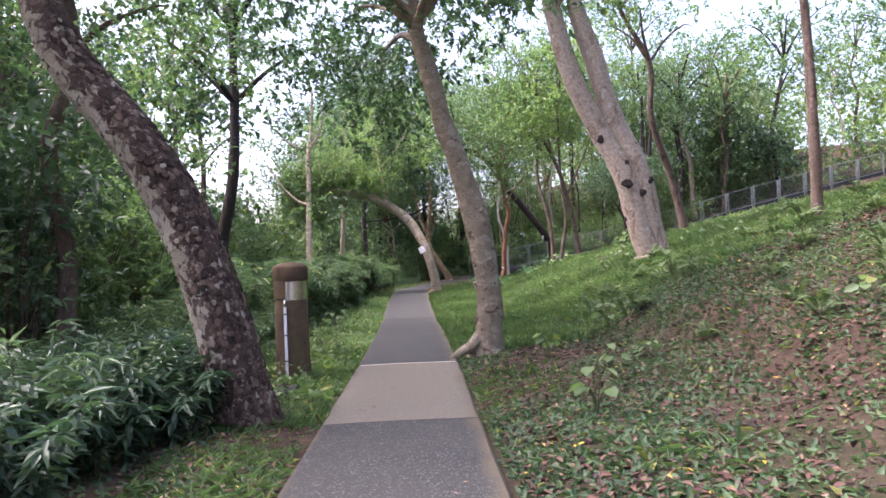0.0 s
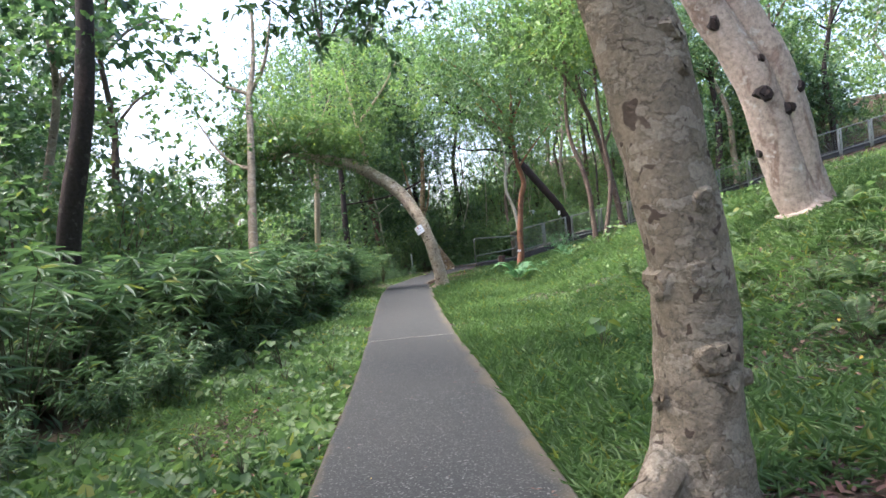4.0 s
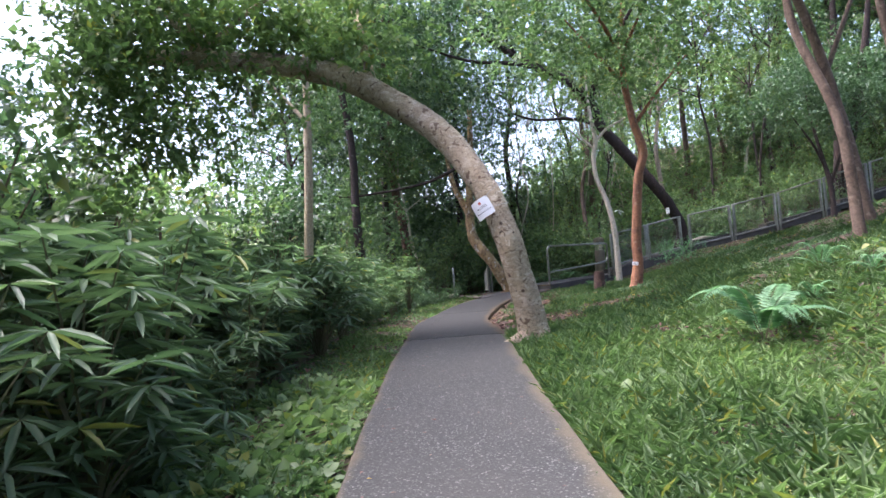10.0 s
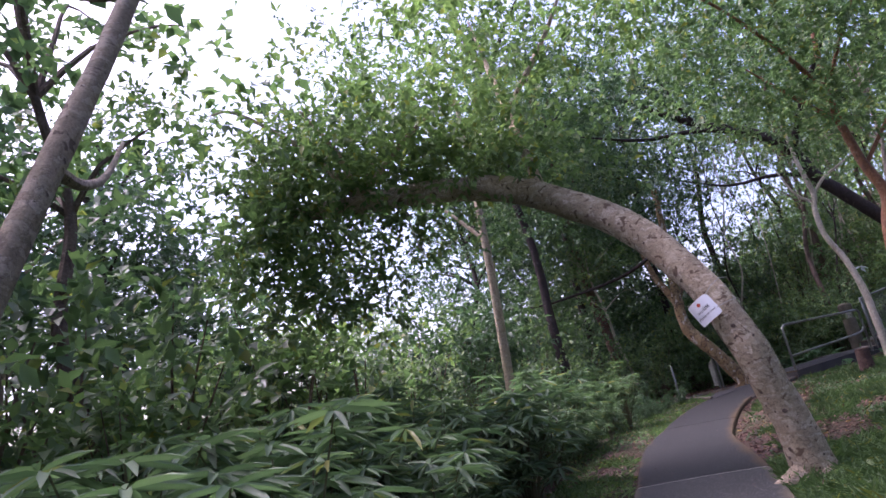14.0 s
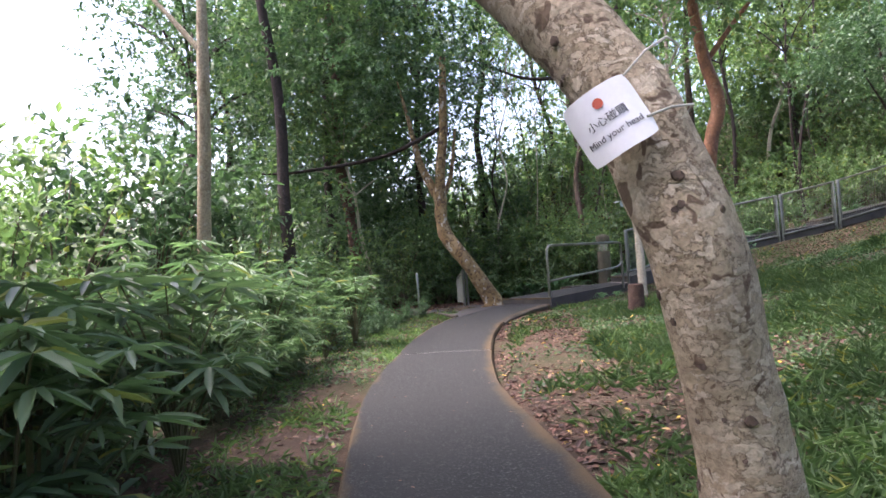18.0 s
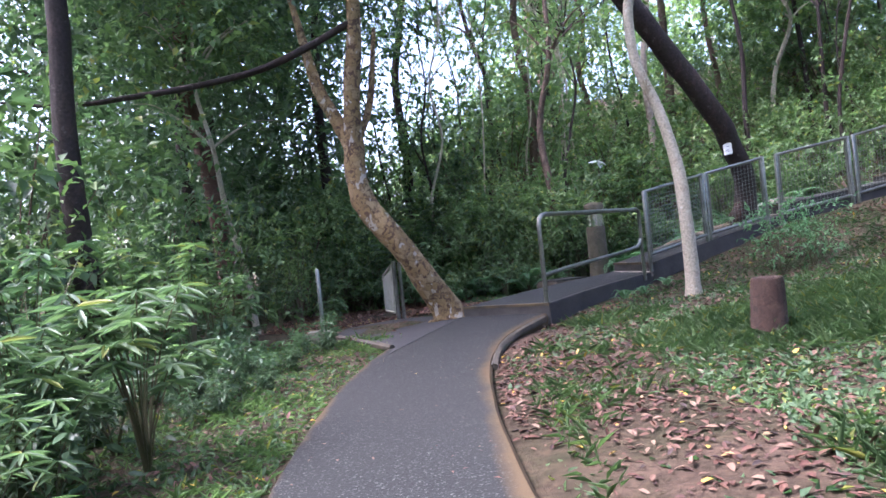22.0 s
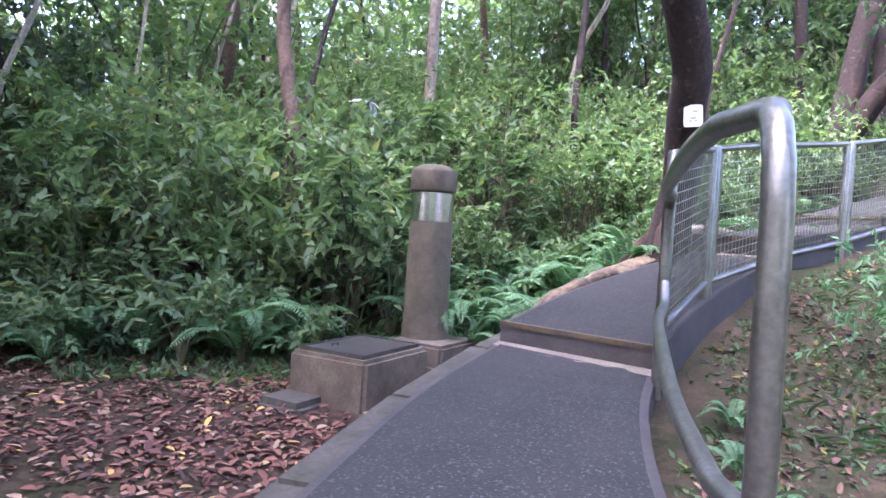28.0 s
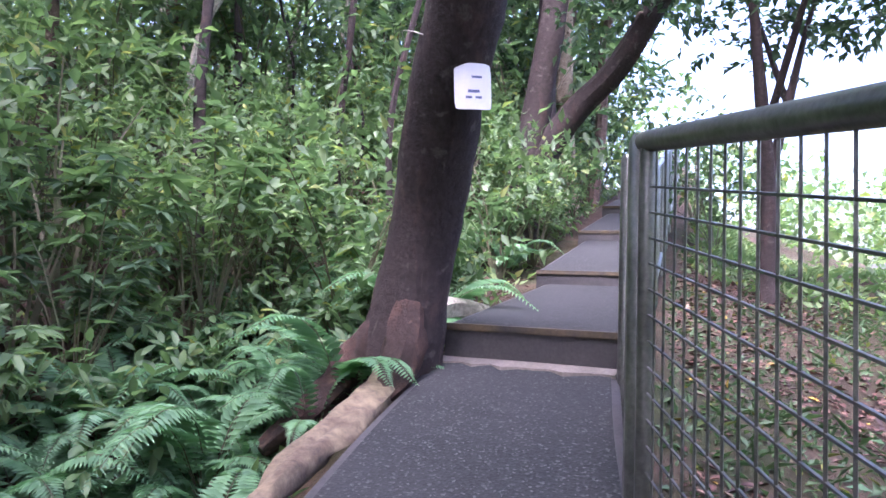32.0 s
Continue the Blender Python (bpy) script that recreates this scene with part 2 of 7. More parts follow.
BARK_BUFF = bark("bark_buff", (0.38, 0.31, 0.21), (0.26, 0.20, 0.13), (0.45, 0.40, 0.31), 7.0, 0.62)
BARK_DARK = bark("bark_dark", (0.040, 0.030, 0.027), (0.065, 0.042, 0.036), (0.085, 0.070, 0.062), 6.0, 0.6)
BARK_BROWN = bark("bark_brown", (0.14, 0.10, 0.075), (0.08, 0.055, 0.04), (0.20, 0.16, 0.12), 6.0, 0.55)
BARK_YELLOW = flaky_bark("bark_yellow", (0.30, 0.205, 0.095), (0.075, 0.045, 0.030), (0.36, 0.27, 0.15), 8.0, 0.9, 0.435, rims=0.9, spot=(0.40, 0.37, 0.32), spot_at=0.62)


def path_material(name, base, light, stain, edge):
    """Worn asphalt or concrete with aggregate, damp patches and stained edges."""
    m, nt, b = material(name, 0.85, 0.0, 0.22)
    tc = nt.nodes.new("ShaderNodeTexCoord")
    v = node(nt, "ShaderNodeTexVoronoi", Scale=110.0)
    nt.links.new(tc.outputs["Object"], v.inputs["Vector"])
    grit = ramp(nt, v.outputs["Color"], [(0.15, base), (0.75, tuple(x * 1.6 for x in base)), (0.95, light)])
    big = noise_tex(nt, 0.9, 5.0, 0.6)
    c = mix(nt, ramp(nt, big, [(0.35, (0, 0, 0)), (0.7, (0.7, 0.7, 0.7))]), grit, stain)
    u = nt.nodes.new("ShaderNodeUVMap")
    sep = nt.nodes.new("ShaderNodeSeparateXYZ")
    nt.links.new(u.outputs[0], sep.inputs[0])
    wob = noise_tex(nt, 1.6, 5.0, 0.65)
    add = node(nt, "ShaderNodeMath")
    add.operation = "MULTIPLY_ADD"
    nt.links.new(wob, add.inputs[0])
    add.inputs[1].default_value = 0.20
    nt.links.new(sep.outputs[0], add.inputs[2])
    half = node(nt, "ShaderNodeMath")
    half.operation = "MULTIPLY"
    nt.links.new(add.outputs[0], half.inputs[0])
    half.inputs[1].default_value = 0.8
    e = ramp(nt, half.outputs[0], [(0.075, (0.9, 0.9, 0.9)), (0.115, (0, 0, 0)), (0.80, (0, 0, 0)), (0.865, (0.9, 0.9, 0.9))])
    c = mix(nt, e, c, edge)
    nt.links.new(c, b.inputs["Base Color"])
    bump(nt, b, v.outputs["Distance"], 0.35, 0.004)
    return m


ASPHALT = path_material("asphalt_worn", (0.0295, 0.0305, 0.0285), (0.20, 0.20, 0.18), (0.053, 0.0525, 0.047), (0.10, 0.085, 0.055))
# same path mix on a darker base, with more orange at the edges
ASPHALT_ORANGE = path_material("asphalt_dark_stained", (0.0145, 0.0155, 0.0152), (0.10, 0.102, 0.096), (0.026, 0.0265, 0.0255), (0.080, 0.055, 0.028))
PATCH = path_material("concrete_patch", (0.098, 0.089, 0.071), (0.19, 0.177, 0.147), (0.132, 0.118, 0.090), (0.10, 0.085, 0.06))


def plain(name, c1, c2, scale=8.0, rough=0.8, metal=0.0, bumpy=0.3, fine=60.0, low=0.65):
    m, nt, b = material(name, rough, metal)
    n1, n2 = noise_tex(nt, scale, 5.0, 0.65), noise_tex(nt, fine, 4.0, 0.6)
    c = mix(nt, ramp(nt, n1, [(0.35, (0, 0, 0)), (0.68, (1, 1, 1))]), c1, c2)
    c = mix(nt, ramp(nt, n2, [(0.3, (low, low, low)), (0.7, (1.0, 1.0, 1.0))]), (0, 0, 0), c)
    nt.links.new(c, b.inputs["Base Color"])
    bump(nt, b, n2, bumpy, 0.006)
    return m


CONCRETE = plain("concrete", (0.26, 0.23, 0.19), (0.15, 0.13, 0.105), 3.0)
CONCRETE_PAD = plain("concrete_weathered", (0.16, 0.138, 0.100), (0.07, 0.06, 0.045), 4.0, 0.9, 0.0, 0.6)
# very dark tone for slab bodies and the drain frame
CONCRETE_DARK = plain("concrete_dark", (0.032, 0.030, 0.030), (0.065, 0.06, 0.055), 3.0, 0.7)
NOSING = plain("concrete_nosing", (0.105, 0.076, 0.034), (0.030, 0.028, 0.024), 4.0)
JOINT = plain("joint_mortar", (0.42, 0.40, 0.36), (0.32, 0.30, 0.26), 5.0)


def aggregate(name, dark, mid, grit, moss, grit_at=0.62):
    """Exposed-aggregate concrete: stained, gritty, with moss in blotches."""
    m, nt, b = material(name, 0.92, 0.0, 0.3)
    n1, n2 = noise_tex(nt, 4.0, 6.0, 0.7, 0.4), noise_tex(nt, 150.0, 5.0, 0.7)
    c = mix(nt, ramp(nt, n1, [(0.36, (0, 0, 0)), (0.62, (1, 1, 1))]), dark, mid)
    streak = noise_tex(nt, 9.0, 5.0, 0.7, 0.6, stretch=(1, 1, 0.18))
    c = mix(nt, ramp(nt, streak, [(0.5, (0, 0, 0)), (0.66, (0.75, 0.75, 0.75))]), c, moss)
    c = mix(nt, ramp(nt, n2, [(grit_at - 0.06, (0, 0, 0)), (grit_at + 0.06, (0.6, 0.6, 0.6))]), c, grit)
    c = mix(nt, ramp(nt, n2, [(0.3, (0.5, 0.5, 0.5)), (0.46, (1, 1, 1))]), (0, 0, 0), c)
    nt.links.new(c, b.inputs["Base Color"])
    bump(nt, b, n2, 0.5, 0.004)
    return m


BOLLARD = aggregate("bollard_concrete", (0.058, 0.052, 0.037), (0.120, 0.105, 0.072), (0.20, 0.175, 0.13), (0.070, 0.075, 0.040))
BOLLARD_RED = aggregate("bollard_concrete_brown", (0.050, 0.033, 0.023), (0.105, 0.070, 0.042), (0.22, 0.155, 0.085), (0.115, 0.085, 0.036), 0.60)
STEEL = plain("steel_brushed", (0.80, 0.79, 0.77), (0.70, 0.69, 0.67), 5.0, 0.24, 1.0, 0.05)
GALV = plain("galvanised_steel", (0.30, 0.305, 0.275), (0.17, 0.175, 0.155), 6.0, 0.33, 0.85, 0.15)
WHITE = plain("white_plastic", (0.76, 0.76, 0.78), (0.70, 0.70, 0.73), 6.0, 0.42, 0.0, 0.02, 60.0, 0.95)
RED_INK = plain("red_ink", (0.55, 0.10, 0.05), (0.5, 0.09, 0.05), 6.0, 0.6)
BLACK_INK = plain("black_ink", (0.03, 0.03, 0.035), (0.02, 0.02, 0.025), 6.0, 0.6)
IRON = plain("cast_iron_lid", (0.05, 0.05, 0.045), (0.09, 0.085, 0.07), 6.0, 0.6, 0.4)
STRING = plain("string", (0.5, 0.48, 0.42), (0.4, 0.38, 0.33), 20.0)


def soil_material():
    m, nt, b = material("forest_floor", 0.95, 0.0, 0.2)
    n1, n2, n3 = noise_tex(nt, 0.35, 5.0, 0.6), noise_tex(nt, 2.2, 6.0, 0.7), noise_tex(nt, 22.0, 6.0, 0.75)
    c = mix(nt, ramp(nt, n1, [(0.42, (0, 0, 0)), (0.6, (1, 1, 1))]), (0.060, 0.040, 0.027), (0.042, 0.052, 0.020))
    c = mix(nt, ramp(nt, n2, [(0.45, (0, 0, 0)), (0.65, (0.8, 0.8, 0.8))]), c, (0.118, 0.078, 0.055))
    c = mix(nt, ramp(nt, n3, [(0.3, (0.5, 0.5, 0.5)), (0.7, (1.2, 1.2, 1.2))]), (0, 0, 0), c)
    nt.links.new(c, b.inputs["Base Color"])
    bump(nt, b, n3, 0.8, 0.05)
    return m


SOIL = soil_material()


# ---------------------------------------------------------------- helpers for shapes
class Shape:
    """Collects vertices and faces of one mesh."""

    def __init__(self):
        self.v, self.f, self.smooth = [], [], True

    def add(self, verts, faces):
        n = len(self.v)
        self.v += [tuple(p) for p in verts]
        self.f += [tuple(i + n for i in q) for q in faces]
        return self

    def tube(self, pts, radii, sides=10, wobble=0.0, caps=True, seed=0.0):
        pts = [Vector(p) for p in pts]
        if not hasattr(radii, "__len__"):
            radii = [radii] * len(pts)
        verts, faces, side = [], [], None
        for i, p in enumerate(pts):
            d = (pts[min(i + 1, len(pts) - 1)] - pts[max(i - 1, 0)]).normalized()
            if side is None:
                side = d.orthogonal().normalized()
            side = (side - d * side.dot(d)).normalized()
            up = d.cross(side)
            for k in range(sides):
                a = 2 * math.pi * k / sides
                r = radii[i]
                w = side * math.cos(a) + up * math.sin(a)
                if wobble:
                    q = p * 2.3 + w * 0.9 + Vector((seed, seed, 0))
                    r *= 1 + wobble * noise.noise(q) + wobble * 0.6 * noise.noise(q * 3.1)
                verts.append(p + w * r)
        for i in range(len(pts) - 1):
            for k in range(sides):
                a, b = i * sides + k, i * sides + (k + 1) % sides
                faces.append((a, b, b + sides, a + sides))
        if caps:
            faces.append(tuple(range(sides))[::-1])
            faces.append(tuple(range((len(pts) - 1) * sides, len(pts) * sides)))
        return self.add(verts, faces)

    def lathe(self, profile, centre=(0, 0, 0), sides=28):
        cx, cy, cz = centre
        verts = [(cx + r * math.cos(2 * math.pi * k / sides), cy + r * math.sin(2 * math.pi * k / sides), cz + z) for r, z in profile for k in range(sides)]
        faces = [(i * sides + k, i * sides + (k + 1) % sides, (i + 1) * sides + (k + 1) % sides, (i + 1) * sides + k) for i in range(len(profile) - 1) for k in range(sides)]
        faces.append(tuple(range(sides))[::-1])
        faces.append(tuple(range((len(profile) - 1) * sides, len(profile) * sides)))
        return self.add(verts, faces)

    def box(self, size, m=Matrix()):
        sx, sy, sz = (s / 2 for s in size)
        v = [m @ Vector((x, y, z)) for x in (-sx, sx) for y in (-sy, sy) for z in (-sz, sz)]
        return self.add(v, [(0, 1, 3, 2), (4, 6, 7, 5), (0, 4, 5, 1), (2, 3, 7, 6), (0, 2, 6, 4), (1, 5, 7, 3)])

    def prism(self, top, depth):
        """A slab with the given top outline, depth metres thick."""
        n = len(top)
        v = [Vector(p) for p in top] + [Vector(p) - Vector((0, 0, depth)) for p in top]
        f = [tuple(range(n)), tuple(range(2 * n - 1, n - 1, -1))]
        f += [(i, i + n, (i + 1) % n + n, (i + 1) % n) for i in range(n)]
        return self.add(v, f)

    def mesh(self, name, mat, bevel=0.0, smooth=True):
        me = bpy.data.meshes.new(name)
        me.from_pydata(self.v, [], self.f)
        bm = bmesh.new()
        bm.from_mesh(me)
        bmesh.ops.recalc_face_normals(bm, faces=bm.faces)
        if bevel:
            bmesh.ops.bevel(bm, geom=[e for e in bm.edges if e.is_manifold and e.calc_face_angle(0) > 0.5], offset=bevel, segments=2, affect="EDGES")
        bm.to_mesh(me)
        bm.free()
        me.materials.append(mat)
        if smooth:
            me.polygons.foreach_set("use_smooth", [True] * len(me.polygons))
            me.set_sharp_from_angle(angle=radians(40))
        return me


def thing(name, label, category, base=(0, 0, 0), group=""):
    ob = new(name)
    ob.empty_display_size = 0.2
    ob.location = base
    return tagged(ob, label, category, group)


def part(name, me, parent, label=""):
    """One mesh object under a thing; its vertices are in world metres."""
    ob = new(name, me)
    ob.parent = parent
    chain, shift = parent, Vector()
    while chain:
        shift += chain.location
        chain = chain.parent
    me.transform(Matrix.Translation(-shift))
    return tagged(ob, label) if label else ob


def curve_points(pts, per=6):
    """A smooth curve through points of any length (position and radius)."""
    p = [np.array(q, float) for q in pts]
    p = [2 * p[0] - p[1]] + p + [2 * p[-1] - p[-2]]
    out = []
    for i in range(1, len(p) - 2):
        for t in np.linspace(0, 1, per, endpoint=False):
            a, b, c, d = p[i - 1 : i + 3]
            out.append(0.5 * (2 * b + (c - a) * t + (2 * a - 5 * b + 4 * c - d) * t**2 + (3 * b - a - 3 * c + d) * t**3))
    return np.array(out + [p[-2]])


def leaf_mesh(name, mat, pos, way, nor, length, width, curl=0.15, oval=False):
    """Many leaves in one mesh, each one its own island with a fold along its rib."""
    pos, way, nor = (np.asarray(a, float) for a in (pos, way, nor))
    n = len(pos)
    length, width = np.broadcast_to(length, n)[:, None], np.broadcast_to(width, n)[:, None]
    way = way / np.linalg.norm(way, axis=1, keepdims=True)
    side = np.cross(way, nor)
    side /= np.linalg.norm(side, axis=1, keepdims=True) + 1e-9
    nor = np.cross(side, way)
    if oval:
        v = np.stack([pos, pos + way * length * 0.28 + side * width * 0.42 + nor * width * 0.14, pos + way * length * 0.68 + side * width * 0.40 + nor * (width * 0.10 - length * curl * 0.4),
                      pos + way * length - nor * length * curl, pos + way * length * 0.68 - side * width * 0.40 + nor * (width * 0.10 - length * curl * 0.4),
                      pos + way * length * 0.28 - side * width * 0.42 + nor * width * 0.14], 1)
        k, idx, per = 6, np.array([0, 1, 2, 3, 0, 3, 4, 5]), 4
    else:
        v = np.stack([pos, pos + way * length * 0.4 + side * width * 0.5 + nor * width * 0.18, pos + way * length - nor * length * curl, pos + way * length * 0.4 - side * width * 0.5 + nor * width * 0.18], 1)
        k, idx, per = 4, np.array([0, 1, 2, 0, 2, 3]), 3
    me = bpy.data.meshes.new(name)
    me.vertices.add(n * k)
    me.vertices.foreach_set("co", v.reshape(-1))
    loops = (np.arange(n)[:, None] * k + idx[None]).reshape(-1)
    me.loops.add(len(loops))
    me.loops.foreach_set("vertex_index", loops.astype(np.int32))
    faces = len(loops) // per
    me.polygons.add(faces)
    me.polygons.foreach_set("loop_start", (np.arange(faces) * per).astype(np.int32))
    me.update(calc_edges=True)
    me.materials.append(mat)
    return me


def unit(n, rng):
    v = rng.normal(size=(n, 3))
    return v / np.linalg.norm(v, axis=1, keepdims=True)


# ---------------------------------------------------------------- plan
LINE = np.array([(15.1, -6.0, 0), (9.79, 4.3, 0), (7.55, 8.67, 0), (5.68, 12.26, 0), (4.2, 15.0, 0.0), (2.18, 18.8, 0.15), (1.0, 21.1, 0.26), (0.12, 22.9, 0.3),
                 (-1.26, 25.6, 0.25), (-2.2, 28.1, 0.23), (-2.75, 29.9, 0.26), (-3.09, 31.6, 0.30), (-3.1, 32.9, 0.34), (-2.80, 34.2, 0.40)])
WALKWAY = np.array([(-2.76, 34.15, 0.52), (-2.3, 35.05, 0.56), (-1.6, 36.1, 0.62), (-1.08, 36.73, 0.74), (-0.35, 37.35, 0.93), (0.55, 37.85, 1.15), (1.4, 38.2, 1.42), (3.5, 39.0, 1.78), (5.0, 39.55, 2.1), (6.3, 40.0, 2.45), (7.8, 40.5, 2.82), (9.1, 41.0, 3.15), (11, 41.7, 3.7), (13.1, 42.4, 4.15), (18.8, 44.5, 5.5), (26, 47.1, 7.2)])
AXIS = curve_points(LINE, 6)


def nearest(xy, line):
    """Signed distance to a polyline (right of it positive) and its height there."""
    xy = np.atleast_2d(xy)
    best, sign, high = np.full(len(xy), 1e9), np.zeros(len(xy)), np.zeros(len(xy))
    for a, b in zip(line[:-1], line[1:]):
        d = b[:2] - a[:2]
        t = np.clip(((xy - a[:2]) @ d) / (d @ d), 0, 1)
        off = xy - a[:2] - t[:, None] * d
        dist = np.hypot(*off.T)
        near = dist < best
        best[near] = dist[near]
        sign[near] = np.where(d[1] * off[near, 0] - d[0] * off[near, 1] > 0, 1, -1)
        high[near] = (a[2] + t * (b[2] - a[2]))[near]
    return best * sign, high


LONG = np.vstack([[(18.0, -11.7, 0), (60, -95, 0)][::-1], AXIS, [(-2.7, 36.0, 0.24), (-2.6, 39.0, 0.28), (-2.6, 42, 0.6), (-2.0, 90, 3)]])


def smooth_step(x, a, b):
    t = np.clip((x - a) / (b - a), 0, 1)
    return t * t * (3 - 2 * t)


BANK_DROP = 0.20


def ground_z(x, y):
    xy = np.stack([np.ravel(x), np.ravel(y)], 1).astype(float)
    lat, z = nearest(xy, LONG)
    late = smooth_step(xy[:, 1], 20, 31)
    r = np.maximum(lat - 0.85, 0)
    early_h = 0.07 * r + 0.32 * np.maximum(r - 1.6, 0) ** 1.25 / (1 + 0.10 * np.maximum(r - 1.6, 0))
    late_h = 0.06 * np.minimum(r, 12) + 0.24 * np.clip(r - 2.6, 0, 6.5)
    h = z + np.where(lat > 0, (early_h * (1 - late) + late_h * late) * (1 - BANK_DROP * smooth_step(xy[:, 1], 13, 21)), 0)
    wave = np.array([noise.noise(Vector((px * 0.5, py * 0.5, 7))) for px, py in xy])
    ledge = smooth_step(r + 0.8 * wave, 2.1, 2.4) * (1 - smooth_step(r, 4.0, 7.5)) * smooth_step(xy[:, 1], 2.5, 5.0) * (1 - smooth_step(xy[:, 1], 11.0, 14.0))
    h += 0.20 * ledge * (lat > 0)
    left = np.maximum(-lat - 0.85, 0)
    h -= 0.03 * left * (left > 0) + 0.10 * np.maximum(left - 6, 0) * (1 - smooth_step(xy[:, 1], 34, 40))
    h += 0.32 * np.clip(xy[:, 1] - 39.4, 0, 24) * smooth_step(xy[:, 0], -14, -4)
    d, wz = nearest(xy, WALKWAY)
    w = 1 - smooth_step(np.abs(d), 0.5, np.where((d < 0) & (xy[:, 0] < 0.3), 1.0, 2.2))
    h = h * (1 - w) + (wz - 0.22) * w
    bumps = np.array([noise.noise(Vector((px * 0.6, py * 0.6, 0))) * 0.07 + noise.noise(Vector((px * 1.9, py * 1.9, 4))) * 0.025 for px, py in xy])
    off = np.abs(lat)
    h += bumps * smooth_step(off, 0.9, 1.8)
    on_path = (xy[:, 1] < 35.2)
    h -= 0.07 * (1 - smooth_step(off, 0.75, 1.15)) * on_path
    cap = 9.0
    h = np.where(h > cap, cap + (h - cap) * 0.25, h)
    return np.maximum(h, -6).reshape(np.shape(x))


def gz(x, y):
    return float(ground_z(np.array([x]), np.array([y]))[0])


# ---------------------------------------------------------------- ground and path
GRID = {}


def on_ground(x, y):
    """Height of the ground sheet under each point."""
    i = np.clip(np.searchsorted(GRID["x"], x) - 1, 0, len(GRID["x"]) - 2)
    j = np.clip(np.searchsorted(GRID["y"], y) - 1, 0, len(GRID["y"]) - 2)
    u = (x - GRID["x"][i]) / (GRID["x"][i + 1] - GRID["x"][i])
    v = (y - GRID["y"][j]) / (GRID["y"][j + 1] - GRID["y"][j])
    z = GRID["z"]
    return z[j, i] * (1 - u) * (1 - v) + z[j, i + 1] * u * (1 - v) + z[j + 1, i] * (1 - u) * v + z[j + 1, i + 1] * u * v


def build_ground():
    far = [-900, -400, -200, -110, -70, -48, -36]
    xs = np.array(far[:] + list(np.arange(-28, 30, 0.35)) + [34, 42, 55, 80, 130, 220, 420, 900])
    ys = np.array([-900, -400, -200, -100, -55, -32, -20] + list(np.arange(-13, 56, 0.35)) + [60, 68, 80, 100, 140, 220, 420, 900])
    gx, gy = np.meshgrid(xs, ys)
    z = ground_z(gx, gy)
    GRID.update(x=xs, y=ys, z=z)
    verts = np.stack([gx, gy, z], -1).reshape(-1, 3)
    nx = len(xs)
    faces = [(j * nx + i, j * nx + i + 1, (j + 1) * nx + i + 1, (j + 1) * nx + i) for j in range(len(ys) - 1) for i in range(nx - 1)]
    me = bpy.data.meshes.new("ground")
    me.from_pydata(verts.tolist(), [], faces)
    me.polygons.foreach_set("use_smooth", [True] * len(faces))
    me.materials.append(SOIL)
    return tagged(new("ground", me), "brown forest soil with moss, a bank rising beside the path", "ground", kind="structure")


build_ground()


def strip(name, line, half, depth, mat, parent, label="", lift=0.0):
    """A slab along a line, with a slightly ragged edge and across-and-along coordinates."""
    verts, uv, faces = [], [], []
    run = 0.0
    n = len(line)
    across = [-1, -0.97, -0.5, 0, 0.5, 0.97, 1]
    drop = [0.025, 0.0, -0.004, -0.006, -0.004, 0.0, 0.025]
    k = len(across) + 2
    for i, p in enumerate(line):
        d = line[min(i + 1, n - 1)] - line[max(i - 1, 0)]
        d = d[:2] / np.hypot(*d[:2])
        s = np.array([d[1], -d[0]])
        if i:
            run += np.linalg.norm(line[i][:2] - line[i - 1][:2])
        row = []
        for a, dz in zip(across, drop):
            rag = 0.012 * noise.noise(Vector((p[0] * 1.3, p[1] * 1.3, a * 9))) if abs(a) > 0.9 else 0
            q = p[:2] + s * (a * half + rag)
            row.append((q[0], q[1], p[2] - dz + lift, a))
        lo, hi = row[0], row[-1]
        row = [(lo[0], lo[1], lo[2] - depth, -1)] + row + [(hi[0], hi[1], hi[2] - depth, 1)]
        for x, y, z, a in row:
            verts.append((x, y, z))
            uv.append((a * 0.5 + 0.5, run))
    for i in range(n - 1):
        for j in range(k - 1):
            faces.append((i * k + j, i * k + j + 1, (i + 1) * k + j + 1, (i + 1) * k + j))
    faces.append(tuple(range(k))[::-1])
    faces.append(tuple(range((n - 1) * k, n * k)))
    me = bpy.data.meshes.new(name)
    me.from_pydata(verts, [], faces)
    layer = me.uv_layers.new(name="UVMap")
    for lp in me.loops:
        layer.data[lp.index].uv = uv[lp.vertex_index]
    me.polygons.foreach_set("use_smooth", [True] * len(me.polygons))
    me.set_sharp_from_angle(angle=radians(35))
    me.materials.append(mat)
    return part(name, me, parent, label)


def along(y0, y1, per=7):
    """The path's middle line between two distances up the plan."""
    fine = curve_points(LINE, 26)
    keep = fine[(fine[:, 1] > y0) & (fine[:, 1] < y1)][::2]
    ends = [np.array([np.interp(y, fine[:, 1], fine[:, i]) for i in range(3)]) for y in (y0, y1)]
    return np.vstack([ends[0], keep, ends[1]])


ASPHALT_PLAIN = plain("asphalt_damp", (0.020, 0.020, 0.021), (0.036, 0.034, 0.034), 2.0, 0.85, 0.0, 0.5, 120.0)


KERB_STONE = plain("concrete_grimy", (0.085, 0.068, 0.046), (0.040, 0.036, 0.028), 5.0)


